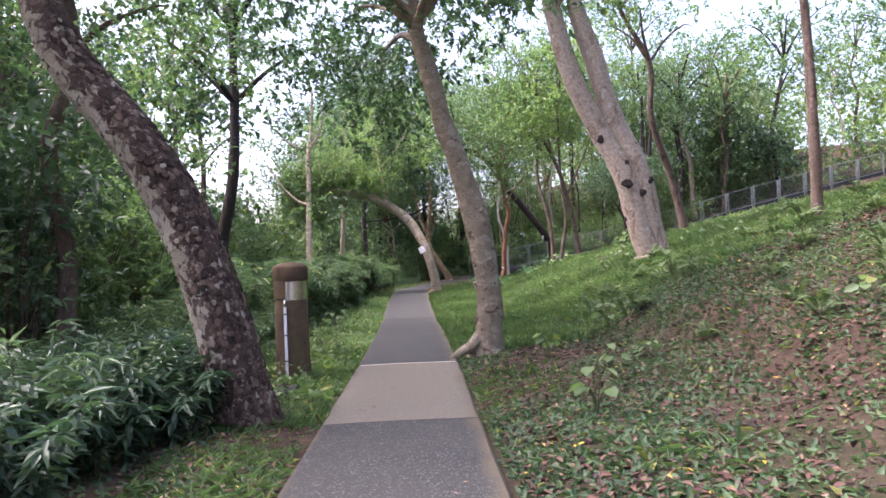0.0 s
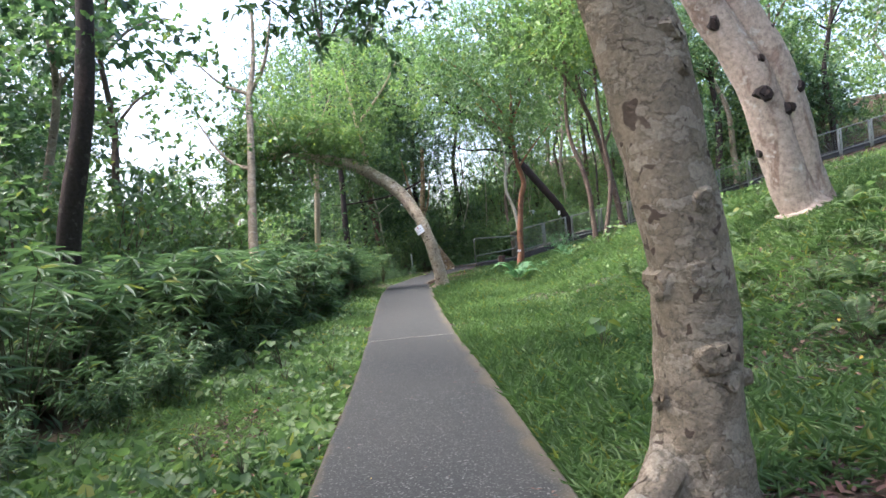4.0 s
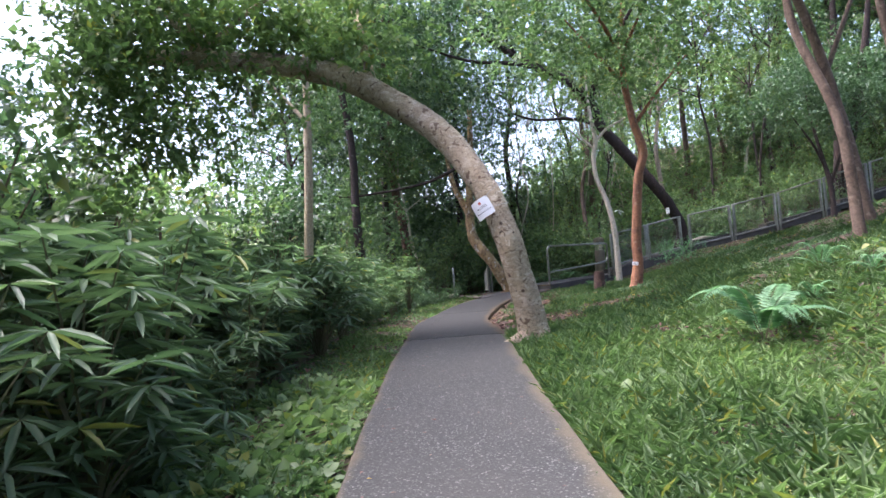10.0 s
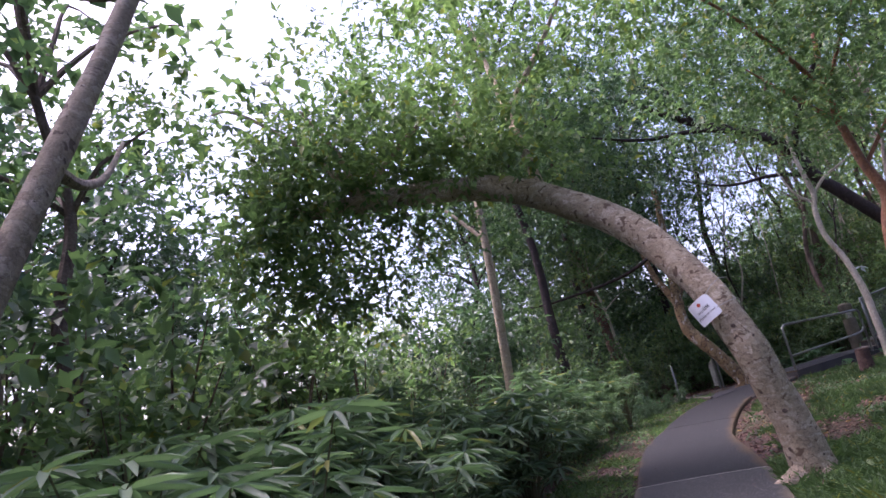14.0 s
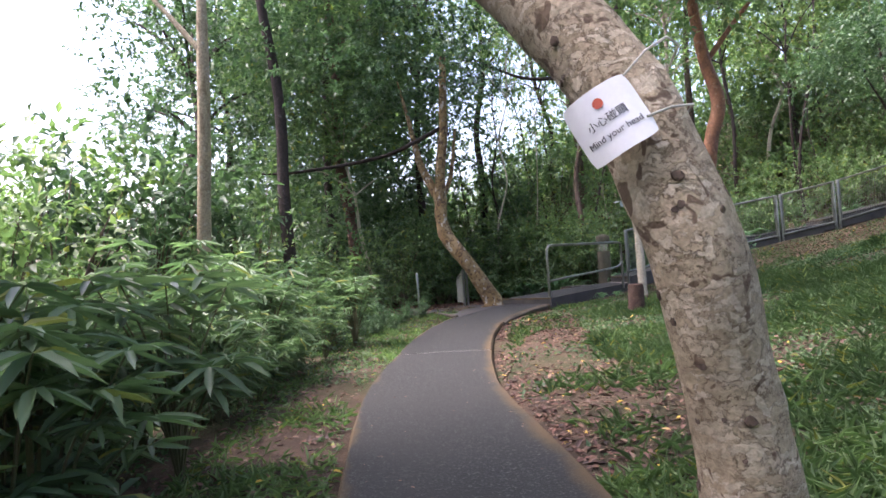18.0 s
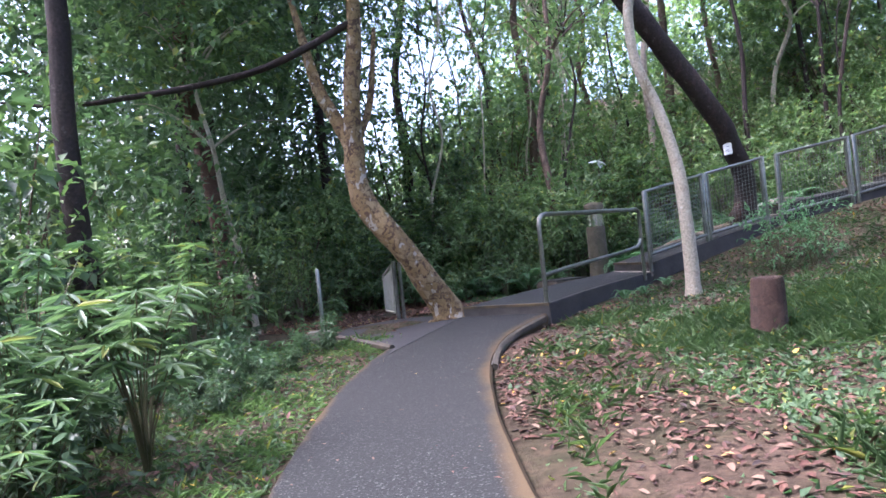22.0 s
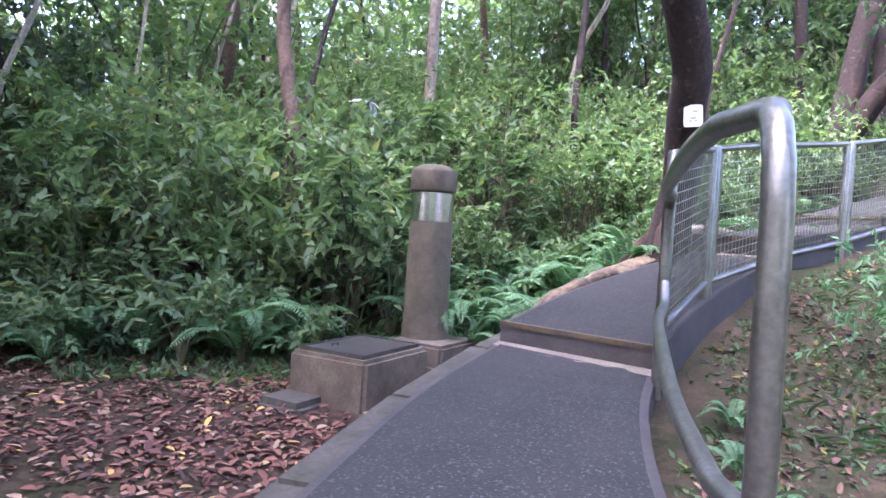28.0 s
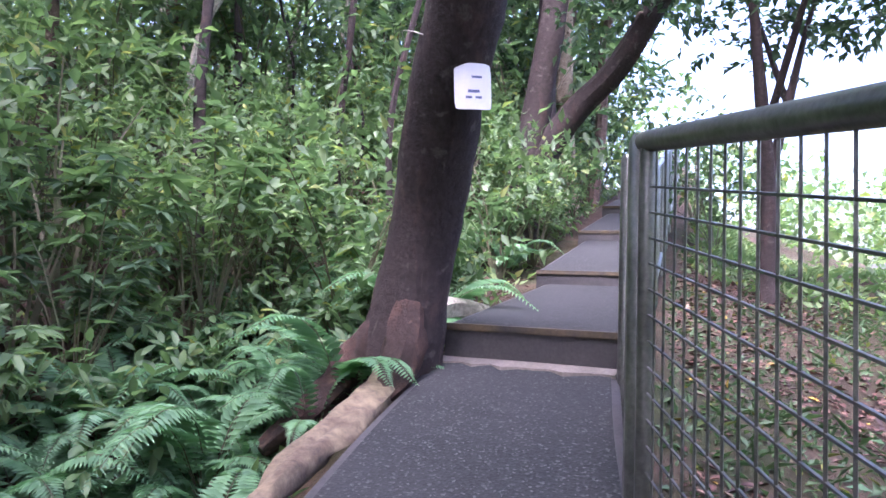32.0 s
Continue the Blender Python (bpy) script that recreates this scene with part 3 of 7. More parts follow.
def build_path():
    path = tagged(new("path"), "narrow worn asphalt footpath with pale joints and stained edges", "path", kind="structure")
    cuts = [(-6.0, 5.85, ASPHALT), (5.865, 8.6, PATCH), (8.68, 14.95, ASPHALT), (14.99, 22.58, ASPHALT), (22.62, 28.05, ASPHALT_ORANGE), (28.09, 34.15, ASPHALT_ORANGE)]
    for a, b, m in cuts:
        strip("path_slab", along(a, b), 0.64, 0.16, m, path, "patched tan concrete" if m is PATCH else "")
    for a, b in ((8.6, 8.68), (14.95, 14.99), (22.58, 22.62), (28.05, 28.09)):
        strip("joint", along(a, b), 0.63, 0.12, JOINT, path, "pale mortar joint", -0.004)
    apron = Shape().prism([(-3.64, 31.9, 0.315), (-3.72, 32.42, 0.33), (-4.32, 33.0, 0.345), (-5.01, 33.72, 0.35), (-5.12, 34.35, 0.35), (-4.62, 34.95, 0.365), (-3.85, 34.78, 0.39), (-3.38, 34.34, 0.40), (-3.52, 33.2, 0.355)], 0.2)
    part("apron", apron.mesh("apron", ASPHALT_PLAIN, 0.015), path, "dark asphalt side landing")
    kerb = Shape().tube([(-3.72, 32.36, 0.325), (-4.36, 32.94, 0.345), (-5.08, 33.68, 0.34), (-5.45, 34.0, 0.33)], 0.04, 6)
    part("kerb", kerb.mesh("kerb", KERB_STONE), path, "thin grimy concrete edging")
    line = along(31.2, 34.0)
    d = np.gradient(line[:, :2], axis=0)
    d /= np.linalg.norm(d, axis=1, keepdims=True)
    edge = np.column_stack([line[:, 0] + d[:, 1] * 0.652, line[:, 1] - d[:, 0] * 0.652, line[:, 2] - 0.042])
    part("edge_kerb", Shape().tube(edge, 0.044, 8, 0.3).mesh("edge_kerb", KERB_STONE), path, "low stained concrete kerb")
    return path


build_path()


def rail_line(x):
    """Where the railing beyond the second panel stands, and the height of its top."""
    return 37.68 + (x - 1.4) * 0.36, float(np.interp(x, [1.2, 2.55, 3.78, 5.13, 6.4, 7.9, 9.2, 11.2, 13.2, 19, 30], [2.33, 2.53, 2.75, 3.09, 3.43, 3.83, 4.15, 4.72, 5.18, 6.5, 9.0]))


def build_walkway():
    way = tagged(new("walkway"), "stepped asphalt-topped concrete walkway climbing the bank", "walkway", kind="structure")
    def slab(left, right, z0, z1, riser, last=False):
        n = len(left)
        zs = np.linspace(z0, z1, n)
        top = [(x, y, z) for (x, y), z in zip(right, zs)] + [(x, y, z) for (x, y), z in list(zip(left, zs))[::-1]]
        me = Shape()
        v = [(x, y, z) for (x, y), z in zip(left, zs)] + [(x, y, z) for (x, y), z in zip(right, zs)]
        v += [(x, y, z - 0.30) for x, y, z in v]
        f = [(i, i + 1, n + i + 1, n + i) for i in range(n - 1)] + [(2 * n + i, 3 * n + i, 3 * n + i + 1, 2 * n + i + 1) for i in range(n - 1)]
        f += [(i, 2 * n + i, 2 * n + i + 1, i + 1) for i in range(n - 1)] + [(n + i, n + i + 1, 3 * n + i + 1, 3 * n + i) for i in range(n - 1)]
        f += [(0, n, 3 * n, 2 * n), (n - 1, 3 * n - 1, 4 * n - 1, 2 * n - 1)]
        me.add(v, f)
        body = part("slab", me.mesh("slab", CONCRETE_DARK, 0.008), way, "dark concrete slab")
        # asphalt topping, set in from the edges
        def inset(a, b, k):
            return [(p[0] + (q[0] - p[0]) * k, p[1] + (q[1] - p[1]) * k) for p, q in zip(a, b)]
        l2, r2 = inset(left, right, 0.04), inset(right, left, 0.04)
        mid = np.array([(*np.add(p, q) / 2, z + 0.008) for p, q, z in zip(l2, r2, zs)])
        v = [(x, y, z + 0.006) for (x, y), z in zip(l2, zs)] + [(x, y, z + 0.006) for (x, y), z in zip(r2, zs)]
        me = bpy.data.meshes.new("topping")
        me.from_pydata(v, [], [(i, i + 1, n + i + 1, n + i)[::-1] for i in range(n - 1)])
        lay = me.uv_layers.new(name="UVMap")
        for lp in me.loops:
            lay.data[lp.index].uv = ((0.25, 0.75)[lp.vertex_index >= n], lp.vertex_index % n)
        me.materials.append(ASPHALT_TOP)
        part("topping", me, body, "grey asphalt topping")
        # nosing along the front edge
        a, b = Vector((*left[0], zs[0])), Vector((*right[0], zs[0]))
        d = (b - a).normalized()
        back = Vector((-d.y, d.x, 0))
        me = Shape().prism([tuple(a - back * 0.012 + Vector((0, 0, 0.012))), tuple(b - back * 0.012 + Vector((0, 0, 0.012))), tuple(b + back * 0.07 + Vector((0, 0, 0.012))), tuple(a + back * 0.07 + Vector((0, 0, 0.012)))], 0.035)
        part("nosing", me.mesh("nosing", NOSING, 0.004), body, "worn yellowish step edge")
    def bezier(pts, n=9):
        return [tuple(p) for p in curve_points(pts, n)[:, :2]]
    slab(bezier([(-3.37, 34.32), (-2.82, 35.25), (-2.2, 36.2), (-1.36, 37.25)], 6), bezier([(-2.15, 33.98), (-1.72, 34.92), (-1.25, 35.68), (-0.78, 36.28)], 6), 0.52, 0.66, 0.12)
    slab(bezier([(-1.36, 37.23), (-0.55, 37.78), (0.35, 38.26), (1.27, 38.66)], 6), bezier([(-0.78, 36.27), (0.0, 36.9), (0.75, 37.36), (1.52, 37.76)], 6), 0.80, 1.35, 0.16)
    x = 1.56
    while x < 24:
        x1 = x + 2.1
        (ya, za), (yb, zb) = rail_line(x), rail_line(x1)
        slab([(x - 0.28, ya + 0.90), (x1 - 0.27, yb + 0.82)], [(x, ya + 0.02), (x1, yb + 0.02)], za - 0.86, zb - 0.86 - 0.11, 0.13)
        x = x1
    rng = np.random.default_rng(91)
    for l, r, back, z in (((-1.36, 37.23), (-0.78, 36.27), (0.80, 0.60), 0.664), ((1.27, 38.66), (1.52, 37.76), (0.96, 0.27), 1.352)):
        n = 12
        top = [(l[0] + (r[0] - l[0]) * k / n + back[0] * 0.02, l[1] + (r[1] - l[1]) * k / n + back[1] * 0.02, z + 0.012) for k in range(n + 1)]
        low = [(p[0] - back[0] * w, p[1] - back[1] * w, z - 0.004) for p, w in zip(top, rng.uniform(0.08, 0.16, n + 1))]
        part("mortar_strip", Shape().prism(top + low[::-1], 0.08).mesh("mortar_strip", CONCRETE, 0.0), way, "rough pale mortar at the foot of the step")
    edge = [(-3.42, 34.36), (-2.88, 35.30), (-2.26, 36.25), (-1.44, 37.31), (-0.95, 37.64)]
    zed = [0.49, 0.53, 0.57, 0.63, 0.74]
    for (a, za), (b, zb) in zip(list(zip(edge, zed))[:-1], list(zip(edge, zed))[1:]):
        d = Vector((b[0] - a[0], b[1] - a[1], 0)).normalized()
        n = Vector((-d.y, d.x, 0))
        pa, pb = Vector((*a, za - 0.02)), Vector((*b, zb - 0.02))
        part("edging", Shape().prism([tuple(pa - n * 0.05), tuple(pb - n * 0.05), tuple(pb + n * 0.11), tuple(pa + n * 0.11)], 0.28).mesh("edging", CONCRETE_MOSSY, 0.02), way, "rough mossy mortar edging")
    return way


CONCRETE_MOSSY = plain("concrete_mossy", (0.095, 0.088, 0.072), (0.05, 0.052, 0.035), 5.0, 0.9, 0.0, 0.8, 30.0)
ASPHALT_TOP = path_material("asphalt_top", (0.0190, 0.0205, 0.0200), (0.095, 0.097, 0.094), (0.046, 0.0475, 0.0455), (0.1, 0.095, 0.085))
build_walkway()


# ---------------------------------------------------------------- railings
def build_panel(a, b, za, zb, fine=True, height=1.1):
    """A tubular frame filled with wire mesh between two posts."""
    a, b = Vector((*a, za)), Vector((*b, zb))
    up = Vector((0, 0, 1))
    rail = thing("railing_panel", "galvanised steel railing panel filled with square wire mesh", "railing", a, "walkway railing panels")
    for p in (a, b):
        part("post", Shape().tube([p - up * 0.16, p + up * (height - 0.02), p + up * height], [0.032, 0.032, 0.024], 12).mesh("post", GALV), rail)
    d = (b - a).normalized()
    i0, i1 = a + d * 0.05, b - d * 0.05
    for h, nm in ((height - 0.02, "top_rail"), (0.10, "bottom_rail")):
        part(nm, Shape().tube([i0 - d * 0.03 + up * h, i1 + d * 0.03 + up * h], 0.027, 10).mesh(nm, GALV), rail)
    for p in (i0, i1):
        part("frame_upright", Shape().tube([p + up * 0.10, p + up * (height - 0.02)], 0.021, 10).mesh("frame_upright", GALV), rail)
    wires = Shape()
    r = 0.0035
    span = (i1 - i0).length
    step = 0.062 if fine else 0.10
    for k in range(1, int((height - 0.12) / step)):
        h = 0.10 + k * step
        wires.tube([i0 + up * h, i1 + up * h], r, 4, caps=False)
    for k in range(1, int(span / step)):
        p = i0 + d * k * step
        wires.tube([p + up * 0.10, p + up * (height - 0.03)], r, 4, caps=False)
    part("wire_mesh", wires.mesh("wire_mesh", GALV), rail, "woven square wire mesh")
    return rail


build_panel((-0.79, 36.25), (0.165, 37.075), 0.83, 1.04)
build_panel((0.215, 37.10), (1.18, 37.53), 1.05, 1.23)
for i in range(13):
    x0 = 1.42 + i * 1.31
    x1 = x0 + 1.22
    (ya, za), (yb, zb) = rail_line(x0), rail_line(x1)
    build_panel((x0, ya), (x1, yb), za - 1.1, zb - 1.1, fine=i < 3)


def build_handrail():
    rail = thing("handrail", "thick galvanised steel tube handrail with a rounded end", "railing", (-2.19, 34.05, 0.30))
    plan = curve_points([(-2.19, 34.14), (-1.90, 34.67), (-1.53, 35.24), (-1.19, 35.74), (-0.95, 36.02)], 7)[:, :2]
    def loop(z0, z1):
        return [(x, y, z0 + (z1 - z0) * t) for (x, y), t in zip(plan, np.linspace(0, 1, len(plan)))]
    arc = [(-2.19, 34.05, 0.28), (-2.19, 34.05, 1.0), (-2.19, 34.055, 1.46), (-2.19, 34.06, 1.545), (-2.18, 34.08, 1.61), (-2.15, 34.12, 1.65), (-2.11, 34.18, 1.665)]
    part("top_tube", Shape().tube(arc + loop(1.667, 1.65)[3:], 0.030, 14).mesh("top_tube", GALV), rail)
    part("lower_tube", Shape().tube([(-2.19, 34.05, 0.87)] + loop(0.88, 1.08)[1:-1] + [(-0.94, 36.04, 1.11), (-0.91, 36.09, 1.19)], 0.026, 12).mesh("lower_tube", GALV), rail)
    part("end_tube", Shape().tube(curve_points([(-0.96, 36.01, 1.65), (-0.93, 36.06, 1.645), (-0.905, 36.10, 1.61), (-0.90, 36.115, 1.55), (-0.90, 36.115, 1.2), (-0.90, 36.115, 0.55)], 4), 0.029, 12).mesh("end_tube", GALV), rail)
    return rail


build_handrail()


# ---------------------------------------------------------------- bollards, boxes, signs, small metalwork
def sector(x, y, z, r, z0, z1, a0, a1, n=26):
    """A solid block that fills part of the round of a column."""
    ring = [a0 + (a1 - a0) * q / n for q in range(n + 1)]
    v = [(x, y, z + z0)] + [(x + r * math.cos(t), y + r * math.sin(t), z + z0) for t in ring]
    v += [(x, y, z + z1)] + [(x + r * math.cos(t), y + r * math.sin(t), z + z1) for t in ring]
    m = n + 2
    return Shape().add(v, [tuple(range(m))[::-1], tuple(range(m, 2 * m))] + [(q, (q + 1) % m, m + (q + 1) % m, m + q) for q in range(m)])


def build_bollard(x, y, z, height, mat, label, band=(0, 360), conduit=None, k=1.0):
    ob = thing("bollard_light", label, "bollard", (x, y, z))
    h, k0 = height, k
    part("body", Shape().lathe([(0.178 * k, -0.1), (0.176 * k, 0.0), (0.168 * k, h * 0.15), (0.163 * k, h * 0.4), (0.160 * k, h * 0.66), (0.152 * k, h * 0.68)], (x, y, z)).mesh("body", mat), ob)
    part("core", Shape().lathe([(0.135 * k, h * 0.66), (0.135 * k, h * 0.86)], (x, y, z)).mesh("core", BLACK_INK), ob, "dark lamp core")
    part("cap", Shape().lathe([(0.15 * k, h * 0.842), (0.168 * k, h * 0.843), (0.172 * k, h * 0.848), (0.172 * k, h * 0.95), (0.166 * k, h * 0.962), (0.12 * k, h * 0.985), (0.06 * k, h * 0.996), (0.02 * k, h)], (x, y, z)).mesh("cap", mat), ob, "domed concrete cap")
    a0, a1 = radians(band[0]), radians(band[1])
    n = 30
    sh = Shape()
    ring = [(a0 + (a1 - a0) * q / n) for q in range(n + 1)]
    v = []
    for r in (0.158 * k, 0.15 * k):
        for zz in (h * 0.672, h * 0.833):
            v += [(x + r * math.cos(t), y + r * math.sin(t), z + zz) for t in ring]
    m = n + 1
    f = [(k, k + 1, m + k + 1, m + k) for k in range(n)] + [(2 * m + k, 3 * m + k, 3 * m + k + 1, 2 * m + k + 1) for k in range(n)]
    f += [(k, 2 * m + k, 2 * m + k + 1, k + 1) for k in range(n)] + [(m + k, m + k + 1, 3 * m + k + 1, 3 * m + k) for k in range(n)]
    f += [(0, m, 3 * m, 2 * m), (n, 2 * m + n, 3 * m + n, m + n)]
    sh.add(v, f)
    if band[1] - band[0] < 350:
        part("shoulder", sector(x, y, z, 0.168 * k0, h * 0.687, h * 0.85, a1 + 0.02, a0 + 2 * math.pi - 0.02).mesh("shoulder", mat), ob, "solid concrete back of the lamp head")
    part("steel_band", sh.mesh("steel_band", STEEL), ob, "brushed steel lamp screen")
    if conduit is not None:
        t = radians(conduit)
        cx, cy = x + 0.172 * k * math.cos(t), y + 0.172 * k * math.sin(t)
        strip_ = Shape().box((0.022, 0.03, h * 0.62), pose(cx, cy, z + h * 0.31, 0, 0, conduit))
        part("conduit", strip_.mesh("conduit", WHITE, 0.003), ob, "white plastic cable duct")
        for hh in (0.18, 0.42, 0.62):
            part("clip", Shape().box((0.03, 0.045, 0.015), pose(cx, cy, z + h * hh * 0.9, 0, 0, conduit)).mesh("clip", IRON), ob)
        elbow = Shape().tube([(cx, cy, z + h * 0.62), (cx + 0.01, cy - 0.015, z + h * 0.645), (cx - 0.02, cy + 0.02, z + h * 0.675)], 0.014, 8)
        part("elbow", elbow.mesh("elbow", GALV), ob)
    return ob


build_bollard(6.63, 7.54, gz(6.63, 7.54) - 0.02, 1.36, BOLLARD_RED, "weathered brown concrete bollard light with white cable duct", (-72, 50), -73, 1.18)
build_bollard(-1.63, 38.12, 0.53, 1.40, BOLLARD, "grey-brown concrete bollard light with a brushed steel band", k=1.07)
pad = thing("bollard_pad", "rough concrete pad under the bollard", "pad", (-1.58, 38.03, 0.3))
part("slab", Shape().box((0.60, 0.50, 0.16), pose(-1.58, 38.03, 0.47, 0, 0, 42)).mesh("slab", CONCRETE_PAD, 0.025), pad)
part("footing", Shape().box((0.66, 0.56, 0.20), pose(-1.58, 38.03, 0.32, 1.5, 0, 44)).mesh("footing", CONCRETE_PAD, 0.03), pad, "uneven mortar footing")


def build_manhole():
    m = pose(-2.26, 37.46, 0.365, 0, 0, 44)
    ob = thing("manhole_box", "raised concrete inspection box with an iron lid", "manhole", (-2.26, 37.46, 0.1))
    part("box", Shape().box((0.78, 0.60, 0.42), m).mesh("box", plain("concrete_stained", (0.18, 0.148, 0.103), (0.072, 0.055, 0.037), 3.5, 0.9), 0.025), ob)
    lid = part("lid", Shape().box((0.64, 0.46, 0.02), m @ pose(0, 0, 0.221)).mesh("lid", IRON, 0.006), ob, "mossy dark iron lid")
    for s in ((0, 0.242, 0.68, 0.018), (0, -0.242, 0.68, 0.018)):
        part("rim", Shape().box((s[2], s[3], 0.03), m @ pose(s[0], s[1], 0.222)).mesh("rim", IRON, 0.003), ob)
    for s in ((0.333, 0, 0.018, 0.466), (-0.333, 0, 0.018, 0.466)):
        part("rim", Shape().box((s[2], s[3], 0.03), m @ pose(s[0], s[1], 0.222)).mesh("rim", IRON, 0.003), ob)
    part("lid_handle", Shape().tube([m @ Vector(p) for p in ((-0.2, 0.1, 0.232), (-0.2, 0.1, 0.25), (-0.14, 0.1, 0.25), (-0.14, 0.1, 0.232))], 0.006, 6).mesh("lid_handle", IRON), lid)
    part("side_block", Shape().box((0.36, 0.36, 0.24), m @ pose(-0.48, 0.16, -0.17)).mesh("side_block", CONCRETE_MOSSY, 0.04), ob, "low dark concrete block")
    return ob


build_manhole()


def build_drain():
    m = pose(6.94, 6.66, 0.0, 0, 0, 28)
    ob = thing("drain_cover", "flat dark iron drain cover in the soil beside the bollard", "drain cover", m.translation)
    part("frame", Shape().box((0.62, 0.46, 0.08), m @ pose(0, 0, -0.025)).mesh("frame", CONCRETE_DARK, 0.006), ob)
    plate = part("plate", Shape().box((0.54, 0.38, 0.02), m @ pose(0, 0, 0.016)).mesh("plate", IRON, 0.004), ob, "dark ribbed iron plate")
    for k in range(6):
        part("rib", Shape().box((0.50, 0.012, 0.008), m @ pose(0, -0.15 + 0.06 * k, 0.028)).mesh("rib", IRON), plate)
    return ob


build_drain()


GATE_PAINT = plain("gate_paint", (0.36, 0.36, 0.31), (0.26, 0.26, 0.21), 8.0, 0.5, 0.0, 0.1, 60.0, 0.85)


def build_gate():
    x, y, z = -4.54, 34.97, gz(-4.54, 34.97)
    ob = thing("steel_gate", "small open galvanised gate leaf with upright bars on a post", "gate", (x, y, z))
    part("post", Shape().tube([(x, y, z - 0.1), (x, y, z + 0.92)], 0.032, 10).mesh("post", GALV), ob)
    part("post", Shape().tube([(x + 0.07, y + 0.06, z - 0.1), (x + 0.07, y + 0.06, z + 0.90)], 0.028, 10).mesh("post", GALV), ob)
    a, b = Vector((x - 0.05, y + 0.03, z)), Vector((x - 0.43, y + 0.67, z))
    up = Vector((0, 0, 1))
    fr = [a + up * 0.14, a + up * 0.86, b + up * 0.70, b + up * 0.12, a + up * 0.14]
    part("leaf_frame", Shape().tube(fr, 0.02, 8).mesh("leaf_frame", GATE_PAINT), ob)
    for k in range(1, 9):
        p = a.lerp(b, k / 9)
        part("bar", Shape().box((0.026, 0.012, 0.66 - 0.14 * k / 9), Matrix.Translation(p + up * (0.475 - 0.08 * k / 9)) @ pose(0, 0, 0, 0, 0, 128)).mesh("bar", GATE_PAINT), ob)
    z2 = gz(-5.10, 33.54)
    ob2 = thing("steel_post", "slim galvanised post on a concrete footing", "post", (-5.10, 33.54, z2))
    part("tube", Shape().tube([(-5.10, 33.54, z2 - 0.1), (-5.10, 33.54, 1.24), (-5.10, 33.54, 1.26)], [0.028, 0.028, 0.015], 10).mesh("tube", GALV), ob2)
    part("footing", Shape().box((0.34, 0.3, 0.22), pose(-5.13, 33.51, z2 + 0.02, 0, 0, 20)).mesh("footing", CONCRETE, 0.02), ob2)
    return ob


build_gate()


def lettering(text, size, mat, name, thick=0.0006):
    """Flat text as a mesh round its middle, reading along x with y up."""
    cu = bpy.data.curves.new(name, "FONT")
    cu.body, cu.size, cu.align_x, cu.align_y, cu.extrude = text, size, "CENTER", "CENTER", thick
    cu.resolution_u = 3
    tmp = bpy.data.objects.new(name, cu)
    scene.collection.objects.link(tmp)
    me = bpy.data.meshes.new_from_object(tmp.evaluated_get(bpy.context.evaluated_depsgraph_get()))
    bpy.data.objects.remove(tmp)
    bpy.data.curves.remove(cu)
    me.materials.clear()
    me.materials.append(mat)
    return me


def bent(me, radius, lift, m):
    """Wraps a flat mesh round an upright trunk of that radius and sets it at m."""
    for v in me.vertices:
        x, y, z = v.co
        a = x / radius
        v.co = m @ Vector((math.sin(a) * (radius + z + lift), y, math.cos(a) * (radius + z + lift) - radius))
    return me


BLUE_INK = plain("blue_ink", (0.16, 0.20, 0.34), (0.12, 0.15, 0.27), 6.0, 0.6)


def build_sign(name, label, m, w, h, radius, lines):
    ob = thing(name, label, "sign", m.translation)
    sh = Shape()
    n, k = 12, 8
    v, f = [], []
    def corner(u, t):
        # softly rounded corners
        return u * w / 2 * (1 - 0.06 * abs(t) ** 6), t * h / 2 * (1 - 0.06 * abs(u) ** 6)
    for layer in (0.0015, -0.0015):
        for j in range(k + 1):
            for i in range(n + 1):
                x, y = corner(i / n * 2 - 1, j / k * 2 - 1)
                v.append((x, y, layer))
    q = (n + 1) * (k + 1)
    for j in range(k):
        for i in range(n):
            a = j * (n + 1) + i
            f += [(a, a + 1, a + n + 2, a + n + 1), (q + a, q + a + n + 1, q + a + n + 2, q + a + 1)]
    edge = [i for i in range(n + 1)] + [j * (n + 1) + n for j in range(1, k + 1)] + [k * (n + 1) + i for i in range(n - 1, -1, -1)] + [j * (n + 1) for j in range(k - 1, 0, -1)]
    f += [(a, q + a, q + b, b) for a, b in zip(edge, edge[1:] + edge[:1])]
    sh.add(v, f)
    part("sheet", bent(sh.mesh("sheet", WHITE), radius, 0.0, m), ob)
    for nm, me, dx, dy in lines:
        me.transform(Matrix.Translation((dx, dy, 0)))
        part(nm, bent(me, radius, 0.0035, m), ob)
    return ob


def axes(origin, x, y):
    x, y = Vector(x).normalized(), Vector(y)
    y = (y - x * y.dot(x)).normalized()
    z = x.cross(y)
    return Matrix(((x.x, y.x, z.x, origin[0]), (x.y, y.y, z.y, origin[1]), (x.z, y.z, z.z, origin[2]), (0, 0, 0, 1)))


def disc(radius, mat):
    sh = Shape()
    sh.lathe([(radius, -0.0006), (radius, 0.0006)], sides=20)
    return sh.mesh("emblem", mat, smooth=False)


def bar(w, h, mat=None):
    return Shape().box((w, h, 0.0012)).mesh("text_bar", mat or BLACK_INK, smooth=False)


